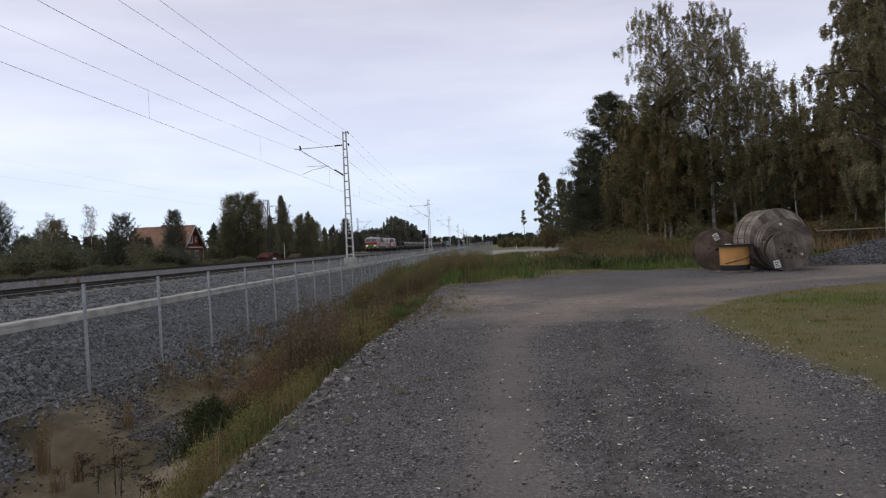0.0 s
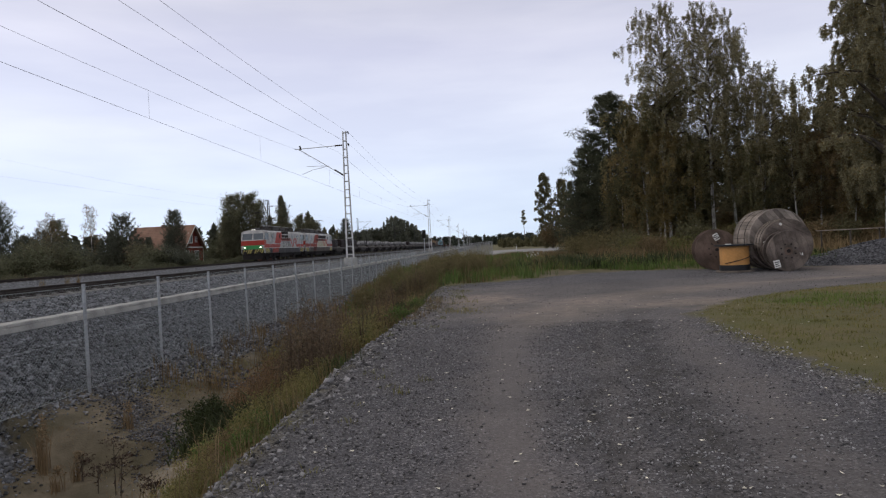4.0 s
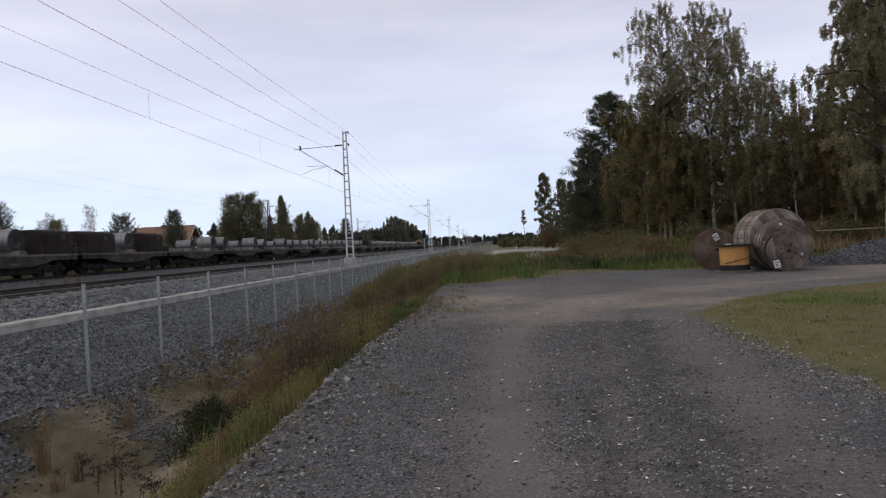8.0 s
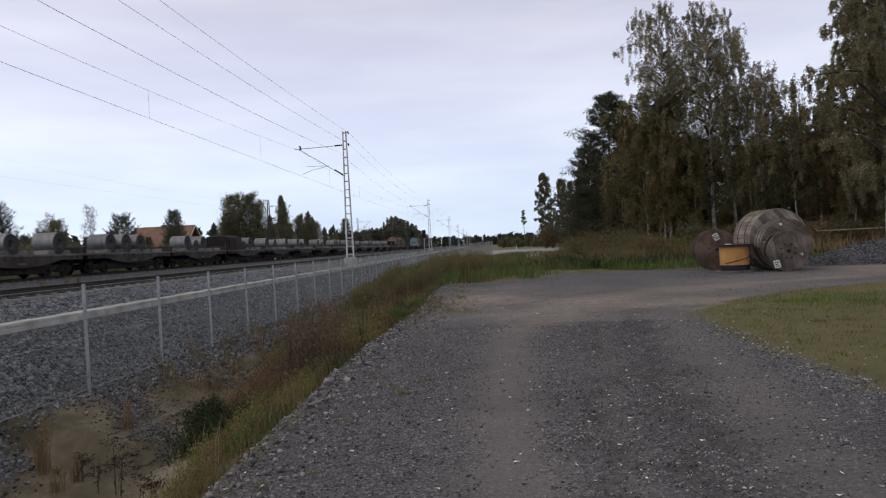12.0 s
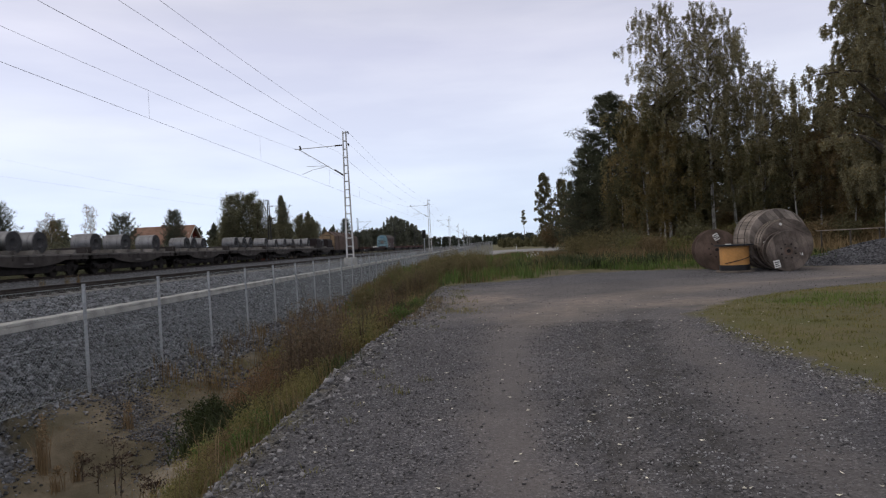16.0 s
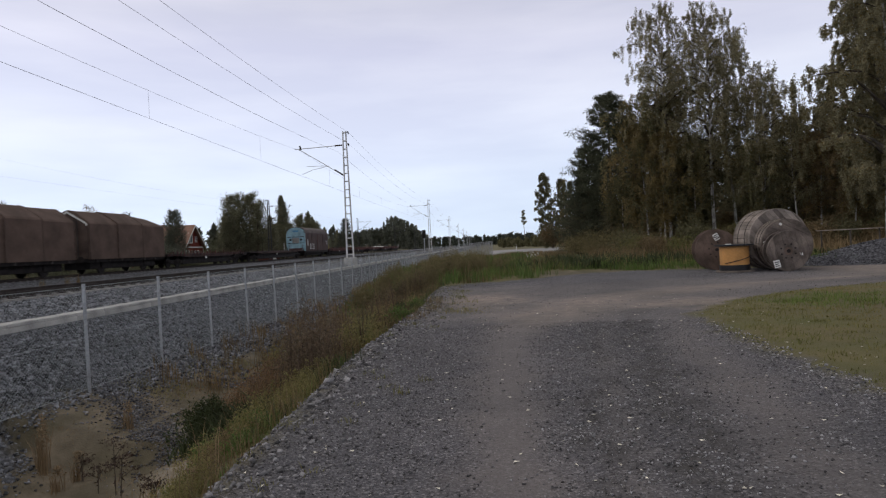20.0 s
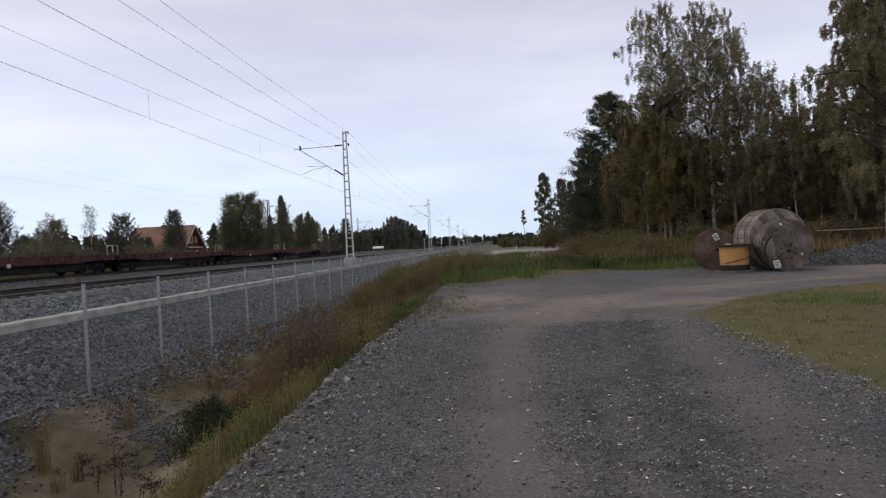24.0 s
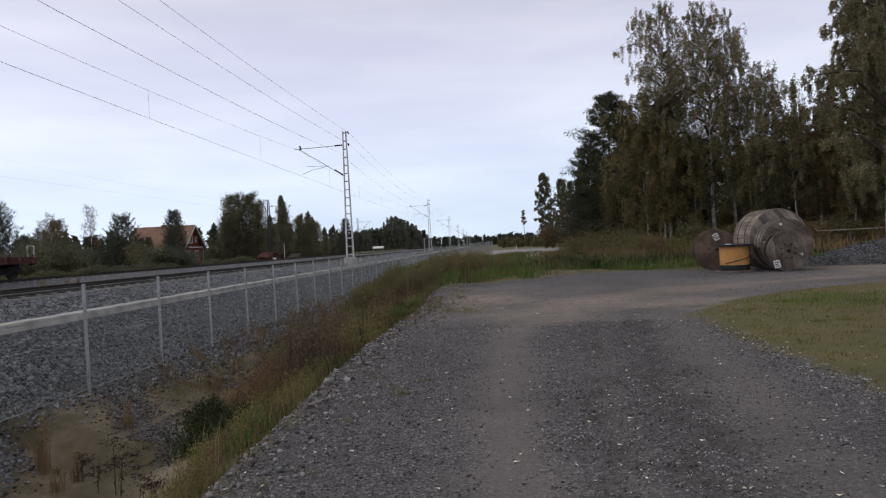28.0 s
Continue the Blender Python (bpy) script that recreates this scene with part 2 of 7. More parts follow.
# distance haze is put into the paler tints of these two woods
M_HAZEWOOD = leafmat("wood_in_the_distance", (0.150, 0.154, 0.116), (0.104, 0.110, 0.084), through=0.3)
M_FARHAZEWOOD = leafmat("far_wood", (0.074, 0.082, 0.058), (0.052, 0.060, 0.046), through=0.1)
M_LUSH = leafmat("lush_lawn_grass", (0.135, 0.185, 0.045), (0.115, 0.150, 0.042), island=0.3)
M_GRASS = leafmat("lawn_grass", (0.140, 0.145, 0.040), (0.190, 0.160, 0.056), island=0.3)
M_TALLGREEN = leafmat("tall_green_grass", (0.125, 0.132, 0.042), (0.155, 0.138, 0.056), island=0.35)
M_DRYGRASS = leafmat("dry_grass", (0.215, 0.150, 0.078), (0.130, 0.098, 0.050), island=0.4)
M_WEED = leafmat("dark_weeds", (0.058, 0.072, 0.030), (0.042, 0.050, 0.022), island=0.35)
M_SEED = leafmat("dead_brown_seed_head", (0.085, 0.056, 0.041), (0.052, 0.036, 0.028), through=0.15)
M_STRAW = leafmat("straw_stalks", (0.30, 0.22, 0.13), (0.19, 0.13, 0.075), island=0.3)
M_HEAP = mat("dark_heap_stone", (0.105, 0.104, 0.112), rough=0.9, var=0.35, scale=8, bscale=60, fine=0.2, bump=0.3, island=0.8)
M_PALESTONE = mat("pale_edge_stone", (0.235, 0.230, 0.232), rough=0.9, var=0.35, scale=8, bscale=60, fine=0.2, bump=0.3, island=0.7)
M_DEADLEAF = mat("fallen_pale_leaf", (0.58, 0.54, 0.45), rough=0.8, var=0.2, island=0.4, bump=0)


# ---- mesh helpers ----
class Geo:
    """Collects faces of one part."""

    def __init__(self):
        self.v, self.f, self.smooth = [], [], False

    def add(self, verts, faces):
        k = len(self.v)
        self.v.extend(tuple(p) for p in verts)
        self.f.extend(tuple(i + k for i in q) for q in faces)
        return self

    def box(self, x0, x1, y0, y1, z0, z1, b=0.0):
        if b <= 0:
            return self.add([(x, y, z) for x in (x0, x1) for y in (y0, y1) for z in (z0, z1)],
                            [(0, 1, 3, 2), (4, 6, 7, 5), (0, 4, 5, 1), (2, 3, 7, 6), (0, 2, 6, 4), (1, 5, 7, 3)])
        b = min(b, (x1 - x0) / 2.01, (y1 - y0) / 2.01, (z1 - z0) / 2.01)
        bm = bmesh.new()
        bmesh.ops.create_cube(bm, size=1.0, matrix=Matrix.Translation(((x0 + x1) / 2, (y0 + y1) / 2, (z0 + z1) / 2)) @ Matrix.Diagonal((x1 - x0, y1 - y0, z1 - z0, 1)))
        bmesh.ops.bevel(bm, geom=bm.edges[:], offset=b, segments=1, affect="EDGES")
        return self.take(bm)

    def take(self, bm, m=None):
        if m is not None:
            bm.transform(m)
        bm.verts.index_update()
        self.add([v.co[:] for v in bm.verts], [[v.index for v in f.verts] for f in bm.faces])
        bm.free()
        return self

    def prism(self, poly, axis, a0, a1):
        """poly: 2D outline in the two axes other than axis, in xyz order."""
        def at(p, a):
            q = list(p)
            q.insert(axis, a)
            return q
        n = len(poly)
        return self.add([at(p, a0) for p in poly] + [at(p, a1) for p in poly],
                        [tuple(range(n))[::-1], tuple(range(n, 2 * n))] + [(i, (i + 1) % n, n + (i + 1) % n, n + i) for i in range(n)])

    def tube(self, pts, rads, n=6, cap=True):
        pts = [Vector(p) for p in pts]
        if not isinstance(rads, (list, tuple)):
            rads = [rads] * len(pts)
        rings = []
        for i, p in enumerate(pts):
            d = (pts[min(i + 1, len(pts) - 1)] - pts[max(i - 1, 0)]).normalized()
            a = d.cross(Vector((0, 0, 1)) if abs(d.z) < 0.9 else Vector((1, 0, 0))).normalized()
            c = d.cross(a)
            rings.append([p + rads[i] * (math.cos(2 * math.pi * k / n) * a + math.sin(2 * math.pi * k / n) * c) for k in range(n)])
        f = [(i * n + k, i * n + (k + 1) % n, (i + 1) * n + (k + 1) % n, (i + 1) * n + k) for i in range(len(pts) - 1) for k in range(n)]
        if cap:
            f += [tuple(range(n))[::-1], tuple(range((len(pts) - 1) * n, len(pts) * n))]
        return self.add([p for r in rings for p in r], f)

    def ring(self, c, axis, r0, r1, w, n=24):
        """A thick ring (r0 inner, r1 outer, w wide) round an axis through c."""
        vs = []
        for a in (-w / 2, w / 2):
            for r in (r0, r1):
                for k in range(n):
                    t = 2 * math.pi * k / n
                    p = [r * math.cos(t), r * math.sin(t)]
                    p.insert(axis, a)
                    vs.append((c[0] + p[0], c[1] + p[1], c[2] + p[2]))
        f = []
        for k in range(n):
            j = (k + 1) % n
            f += [(k, j, n + j, n + k), (2 * n + k, 3 * n + k, 3 * n + j, 2 * n + j), (n + k, n + j, 3 * n + j, 3 * n + k), (k, 2 * n + k, 2 * n + j, j)]
        return self.add(vs, f)

    def mesh(self, name, material):
        me = bpy.data.meshes.new(name)
        me.from_pydata(self.v, [], self.f)
        bm = bmesh.new()
        bm.from_mesh(me)
        bmesh.ops.recalc_face_normals(bm, faces=bm.faces[:])
        bm.to_mesh(me)
        bm.free()
        me.materials.append(material)
        if self.smooth:
            me.shade_smooth()
            me.set_sharp_from_angle(angle=radians(38))
        me.update()
        return me


def quick_mesh(name, verts, faces, material):
    """A large mesh from arrays of points and of equal-sided faces."""
    verts, faces = np.asarray(verts, np.float32), np.asarray(faces, np.int32)
    me = bpy.data.meshes.new(name)
    me.vertices.add(len(verts))
    me.vertices.foreach_set("co", verts.ravel())
    k = faces.shape[1]
    me.loops.add(faces.size)
    me.loops.foreach_set("vertex_index", faces.ravel())
    me.polygons.add(len(faces))
    me.polygons.foreach_set("loop_start", np.arange(len(faces), dtype=np.int32) * k)
    me.update(calc_edges=True)
    me.validate()
    me.materials.append(material)
    return me


def part(name, geo, material, parent, label=""):
    ob = new(name, geo.mesh(name, material) if isinstance(geo, Geo) else geo)
    ob.parent = parent
    if label:
        ob["label"] = label
    return ob


def twin(ob, parent, m, name=None):
    """The same piece again, elsewhere, on the same mesh."""
    o = new(name or ob.name.split(".")[0], ob.data)
    o.parent = parent
    o.matrix_basis = m
    if "label" in ob:
        o["label"] = ob["label"]
    return o


def thing(name, label, category, group="", kind="", at=None):
    ob = new(name)
    ob.empty_display_size = 0.3
    if at is not None:
        ob.matrix_basis = at
    return tagged(ob, label, category, group, kind)


def solid(name, mesh, label, category, group="", kind="", at=None):
    ob = new(name, mesh)
    if at is not None:
        ob.matrix_basis = at
    return tagged(ob, label, category, group, kind)


rng = np.random.default_rng(7)


# ---- ground ----
def lerp(x, xs, ys):
    return np.interp(x, xs, ys)


def road_left(y):
    return lerp(y, [0, 4, 5, 6.5, 8.2, 10, 12, 14, 16, 21, 26, 40], [-1.8, -1.85, -1.9, -1.88, -1.93, -1.92, -1.82, -1.76, -1.6, -1.72, -1.55, -1.5])


def lawn_left(y):
    return lerp(y, [-30, 0, 6, 7.6, 11.7, 13, 14.9, 16.3, 17.5, 19, 20.5], [3.8, 3.7, 3.64, 3.53, 3.86, 4.2, 5.7, 7.6, 10.65, 17, 60])


def yard_end(x):
    return lerp(x, [-4, -2, 0, 1, 3.6, 6.3, 9, 12.5, 15, 40], [21, 23.3, 25.5, 26, 28.2, 29.4, 28.3, 26.3, 26.5, 30])


def smooth(a):
    a = np.clip(a, 0, 1)
    return a * a * (3 - 2 * a)


def wobble(x, y, s, a):
    return a * (np.sin(x * 1.7 / s + 1.3 * np.sin(y * 1.1 / s)) * np.cos(y * 1.9 / s + 0.7 * np.sin(x * 1.3 / s + 2)))


def ground_z(x, y):
    """Height of the land: yard, ditch, railway bank, beds of both tracks, woodland floor."""
    x, y = np.asarray(x, float), np.asarray(y, float)
    e = road_left(y)
    bank = lerp(x, [-400, -60, -40, -34, -32.4, -31.6, -27.8, -26.9, -25.5, -17.2, -16.2, -15.0, -10.8, -9.4, -9.12, -8.68, -8.6, -6.95, -5.6],
                [0.3, 0.3, 0.25, 0.25, 0.50, 0.615, 0.615, 0.44, 0.34, 0.36, 0.42, 0.68, 0.68, 0.40, 0.34, 0.34, 0.30, -0.70, -1.12])
    u = np.clip((x + 5.6) / np.maximum(e + 5.6, 0.5), 0, 1)          # ditch floor to yard edge
    fill = smooth((y - 24) / 14)                                      # the ditch shallows out further on
    ditch = lerp(u, [0, 0.25, 0.42, 0.66, 0.82, 0.94, 1.0], [-1.12, -1.2, -1.1, -0.76, -0.46, -0.17, 0.0])
    ditch = ditch * (1 - 0.75 * fill)
    left = np.where(x < -5.6, bank + np.where((x > -6.95), 0.75 * fill * (x + 6.95) / 1.35, 0), ditch)
    z = np.where(x < e, left, 0.0)
    z = z + np.where(x < e, wobble(x, y, 0.9, 0.05) * smooth((e - x) / 0.6) * (1 - smooth((-7.2 - x) / 0.4)), 0)
    z = z + np.where(x >= e, wobble(x, y, 2.2, 0.018) * (x < 4), 0)
    lawn = smooth((x - lawn_left(y)) / 1.2) * smooth((21 - y) / 2)
    z = z + 0.05 * lawn
    beyond = smooth((y - yard_end(x) - 0.3) / 2.5) * smooth((x - 0.5) / 3)
    z = z + 0.12 * beyond
    wood = smooth((x - 9) / 14) * smooth((y - 34) / 20)
    z = z + 0.9 * wood * (1 - smooth((y - 75) / 25) * smooth((26 - x) / 6))
    hollow = smooth((9.1 - y + wobble(x, y, 0.35, 0.12)) / 0.35) * smooth((x + 7.1) / 0.3) * smooth((-4.3 - x) / 0.6)
    return z - 0.33 * hollow


def bank_toe(y):
    return lerp(y, [6, 8.2, 8.8, 10.4, 12, 60], [-6.2, -6.3, -6.85, -6.85, -6.2, -6.2])


def lanes(y):
    """Middle and half width of the main dusty wheel lane, and the swing of the others."""
    return (lerp(y, [2, 4.2, 6.5, 9.3, 11.5, 13.8, 16.7, 19, 21], [0.0, 0.07, 0.16, 0.26, 0.66, 1.5, 3.2, 7, 14]),
            lerp(y, [3, 9.3, 11.5, 13.8, 17, 22], [0.30, 0.46, 0.6, 1.1, 1.3, 1.6]), lerp(y, [2, 4, 9, 13, 17], [0, 0, 0.7, 1.6, 3.6]))


def masks(x, y):
    e = road_left(y)
    edge = wobble(x, y, 0.5, 0.12) + wobble(x, y, 0.17, 0.06)
    road = smooth((x - e + edge + 0.3) / 0.5) * smooth((lawn_left(y) - x + edge * 1.5) / 0.35 + 0.5) * smooth((yard_end(x) - y + edge * 4) / 0.9 + 0.5) * (y < 40)
    toe = bank_toe(y)
    stone = ((x < toe) & (x > -33)) * smooth((toe - x + edge) / 0.5) * np.where(y > -9, 1, 1)
    mud = ((x < e - 0.35) & (x > -7.4)) * smooth((34 - y + edge * 3) / 5) * smooth((-5.4 - x + 2.6 + edge * 2) / 0.6 + 0.6)
    mud = np.maximum(mud, 0.9 * smooth(1.3 - np.hypot((x - 4.2) / 2.4, (y - 29.0) / 1.8) + edge * 1.5))
    c1, w1, sh = lanes(y)
    dust = np.exp(-((x - c1 + edge) / w1) ** 2) + 0.6 * np.exp(-((x - 0.93 - sh + edge * 0.6) / 0.14) ** 2) * smooth((14.5 - y) / 4) + 0.75 * np.exp(-((x - 2.1 - sh + edge) / 0.45) ** 2) * smooth((14.5 - y) / 4) + smooth((y - 11 + edge * 3) / 4) * smooth((24 - y) / 3) * 0.75
    sand = np.maximum(smooth(1.3 - np.hypot((x + 0.1) / 1.5, (y - 17.3) / 2.6) + edge * 2), smooth(1.3 - np.hypot((x - 4.6) / 1.6, (y - 14.6) / 1.2) + edge * 2))
    sand = np.maximum(sand, 0.8 * np.exp(-((x - c1 + edge * 2) / (w1 * 1.2)) ** 2) * smooth((y - 10.5) / 3))
    damp = np.exp(-((x - 1.41 - sh + edge * 1.5) / 0.19) ** 2) + 0.8 * np.exp(-((x - 0.72 - sh + edge * 1.5) / 0.12) ** 2)
    damp = 1.15 * damp * smooth((15 - y) / 4)
    way = smooth((y - 88 - edge * 2) / 2) * smooth((127 - y) / 3) * (x > 1.2) * (x < 60)
    silt = np.maximum(smooth(1.3 - np.hypot((x + 3.35 - 0.45 * (6.4 - y)) / 0.48, (y - 6.4) / 1.5) + edge * 2), 0.6 * smooth(1.3 - np.hypot((x + 4.9) / 0.6, (y - 9.7) / 0.5) + edge * 2))
    return road, stone, mud, way, np.clip(dust, 0, 1), sand, np.clip(damp, 0, 1), silt


def graded(fine0, fine1, step, lo, hi, grow=1.22):
    a = list(np.arange(fine0, fine1 + 1e-6, step))
    s = step
    while a[-1] < hi:
        s *= grow
        a.append(min(hi, a[-1] + s))
    s = step
    while a[0] > lo:
        s *= grow
        a.insert(0, max(lo, a[0] - s))
    return np.array(a)


def build_ground():
    gx = np.unique(np.concatenate([graded(-9.5, 14, 0.2, -2600, 2600), [-34, -32.4, -31.4, -28, -26.9, -25.5, -17.2, -16.2, -15, -10.8, -9.4, -9.12, -8.68, -8.6, -31.6, -27.8]]))
    gy = graded(-2, 32, 0.2, -700, 4200)
    X, Y = np.meshgrid(gx, gy)
    Z = ground_z(X, Y)
    nx, ny = len(gx), len(gy)
    i = np.arange(nx * ny).reshape(ny, nx)
    f = np.stack([i[:-1, :-1], i[:-1, 1:], i[1:, 1:], i[1:, :-1]], -1).reshape(-1, 4)
    me = quick_mesh("ground", np.stack([X, Y, Z], -1).reshape(-1, 3), f, M_GROUND)
    me.shade_smooth()
    for name, val in zip(("road", "stone", "mud", "way", "dust", "sand", "damp", "silt"), masks(X, Y)):
        at = me.attributes.new(name, "FLOAT", "POINT")
        at.data.foreach_set("value", val.astype(np.float32).ravel())
    solid("ground", me, "dark gravel yard, grassy verges and stony railway bank", "ground", kind="structure")


def ground_material():
    m = bpy.data.materials.new("land")
    m.use_nodes = True
    n, l = m.node_tree.nodes, m.node_tree.links
    b = n["Principled BSDF"]
    b.inputs["Roughness"].default_value, b.inputs["Specular IOR Level"].default_value = 0.93, 0.25
    tc = n.new("ShaderNodeTexCoord")

    def noise_at(scale, detail=4, rough=0.55, st=None):
        t = n.new("ShaderNodeTexNoise")
        t.inputs["Scale"].default_value, t.inputs["Detail"].default_value, t.inputs["Roughness"].default_value = scale, detail, rough
        if st:
            mp = n.new("ShaderNodeMapping")
            mp.inputs["Scale"].default_value = st
            l.new(tc.outputs["Object"], mp.inputs[0])
            l.new(mp.outputs[0], t.inputs["Vector"])
        else:
            l.new(tc.outputs["Object"], t.inputs["Vector"])
        return t.outputs["Fac"]

    def ramp(src, stops):
        r = n.new("ShaderNodeValToRGB")
        while len(r.color_ramp.elements) < len(stops):
            r.color_ramp.elements.new(0.5)
        for el, (p, c) in zip(r.color_ramp.elements, stops):
            el.position, el.color = p, (*c, 1)
        l.new(src, r.inputs[0])
        return r.outputs[0]

    def mix(fac, a, c, kind="MIX"):
        x = n.new("ShaderNodeMix")
        x.data_type, x.blend_type = "RGBA", kind
        if isinstance(fac, float):
            x.inputs["Factor"].default_value = fac
        else:
            l.new(fac, x.inputs["Factor"])
        l.new(a, x.inputs["A"])
        l.new(c, x.inputs["B"])
        return x.outputs["Result"]

    def attr(name):
        a = n.new("ShaderNodeAttribute")
        a.attribute_name = name
        return a.outputs["Fac"]

    vor = n.new("ShaderNodeTexVoronoi")
    vor.inputs["Scale"].default_value = 62
    l.new(tc.outputs["Object"], vor.inputs["Vector"])
    vsep = n.new("ShaderNodeSeparateColor")
    l.new(vor.outputs["Color"], vsep.inputs[0])
    # yard: blue-grey grit with brown dusty wheel lanes
    grit = ramp(vsep.outputs[0], [(0.0, (0.050, 0.048, 0.052)), (0.5, (0.093, 0.090, 0.098)), (0.85, (0.130, 0.125, 0.132)), (1.0, (0.24, 0.23, 0.235))])
    dust = ramp(noise_at(60, 3), [(0.3, (0.128, 0.114, 0.108)), (0.7, (0.172, 0.155, 0.148))])
    patches = ramp(noise_at(0.35, 4), [(0.35, (0.82, 0.82, 0.82)), (0.65, (1.22, 1.19, 1.17))])
    speck = mix(0.35, dust, grit)
    lane = n.new("ShaderNodeMath")
    lane.operation = "MULTIPLY_ADD"
    l.new(attr("dust"), lane.inputs[0])
    lane.inputs[1].default_value = 1.25
    half = n.new("ShaderNodeMapRange")
    half.inputs["To Min"].default_value, half.inputs["To Max"].default_value = -0.45, 0.35
    l.new(noise_at(2.2, 5, 0.6), half.inputs["Value"])
    l.new(half.outputs[0], lane.inputs[2])
    lane.use_clamp = True
    tan = ramp(noise_at(7, 4), [(0.3, (0.198, 0.166, 0.142)), (0.7, (0.268, 0.226, 0.194))])
    dark = ramp(noise_at(20, 3), [(0.3, (0.040, 0.037, 0.034)), (0.7, (0.075, 0.069, 0.064))])
    wet = n.new("ShaderNodeMath")
    wet.operation = "MULTIPLY"
    l.new(attr("damp"), wet.inputs[0])
    l.new(ramp(noise_at(5, 4), [(0.36, (0.15, 0.15, 0.15)), (0.56, (0.9, 0.9, 0.9))]), wet.inputs[1])
    sanded = n.new("ShaderNodeMath")
    sanded.operation = "MULTIPLY"
    l.new(attr("sand"), sanded.inputs[0])
    l.new(ramp(noise_at(2.5, 5), [(0.30, (0.25, 0.25, 0.25)), (0.55, (1.0, 1.0, 1.0))]), sanded.inputs[1])
    road = mix(lane.outputs[0], grit, speck)
    road = mix(wet.outputs[0], road, dark)
    road = mix(sanded.outputs[0], road, tan)
    road = mix(1.0, road, patches, "MULTIPLY")
    # crushed stone bed
    vor2 = n.new("ShaderNodeTexVoronoi")
    vor2.inputs["Scale"].default_value = 16
    l.new(tc.outputs["Object"], vor2.inputs["Vector"])
    vsep2 = n.new("ShaderNodeSeparateColor")
    l.new(vor2.outputs["Color"], vsep2.inputs[0])
    stone = ramp(vsep2.outputs[0], [(0.0, (0.025, 0.025, 0.027)), (0.45, (0.070, 0.072, 0.078)), (1.0, (0.20, 0.205, 0.22))])
    earth = ramp(noise_at(2.2, 5), [(0.3, (0.072, 0.060, 0.036)), (0.7, (0.125, 0.100, 0.058))])
    turf = ramp(noise_at(0.8, 5), [(0.3, (0.098, 0.108, 0.032)), (0.5, (0.135, 0.124, 0.044)), (0.7, (0.185, 0.148, 0.062))])
    soil = mix(noise_at(0.3, 2), earth, turf)
    mud = ramp(noise_at(1.6, 6, 0.65), [(0.3, (0.092, 0.079, 0.056)), (0.5, (0.152, 0.127, 0.090)), (0.7, (0.250, 0.202, 0.146))])
    asphalt = ramp(noise_at(3.0, 3), [(0.3, (0.25, 0.245, 0.24)), (0.7, (0.31, 0.305, 0.30))])
    moss = ramp(noise_at(5.0, 5, 0.65), [(0.3, (0.058, 0.052, 0.032)), (0.7, (0.110, 0.095, 0.058))])
    mud = mix(ramp(noise_at(0.9, 5, 0.6), [(0.42, (0.0, 0.0, 0.0)), (0.60, (0.85, 0.85, 0.85))]), mud, moss)
    silt = ramp(noise_at(3.0, 4), [(0.3, (0.225, 0.190, 0.140)), (0.7, (0.320, 0.275, 0.215))])
    mud = mix(attr("silt"), mud, silt)
    col = mix(attr("mud"), soil, mud)
    col = mix(attr("stone"), col, stone)
    col = mix(attr("road"), col, road)
    col = mix(attr("way"), col, asphalt)
    l.new(col, b.inputs["Base Color"])
    bp, bp2 = n.new("ShaderNodeBump"), n.new("ShaderNodeBump")
    bp.inputs["Strength"].default_value, bp.inputs["Distance"].default_value = 0.5, 0.02
    bp2.inputs["Strength"].default_value, bp2.inputs["Distance"].default_value = 0.5, 0.06
    l.new(vor.outputs["Distance"], bp.inputs["Height"])
    l.new(noise_at(4, 6, 0.65), bp2.inputs["Height"])
    l.new(bp.outputs[0], bp2.inputs["Normal"])
    l.new(bp2.outputs[0], b.inputs["Normal"])
    return m


M_GROUND = ground_material()
build_ground()


# ---- railway: two tracks, cable trough, overhead line ----
RAIL_N, RAIL_F = 0.92, 0.78          # rail heads of the near and the far track
XN, XF = -12.8, -29.7                # track centres


def rail_profile():
    return [(-0.07, 0.0), (0.07, 0.0), (0.07, 0.02), (0.012, 0.04), (0.012, 0.12), (0.036, 0.135), (0.036, 0.17), (-0.036, 0.17), (-0.036, 0.135), (-0.012, 0.12), (-0.012, 0.04), (-0.07, 0.02)]


def sleeper_geo():
    g = Geo()
    g.prism([(-1.3, 0.0), (1.3, 0.0), (1.28, 0.20), (0.55, 0.20), (0.45, 0.16), (-0.45, 0.16), (-0.55, 0.20), (-1.28, 0.20)], 1, -0.13, 0.13)
    for s in (-0.78, 0.78):
        for d in (-0.13, 0.13):
            g.box(s + d - 0.04, s + d + 0.04, -0.06, 0.06, 0.19, 0.245)
    return g


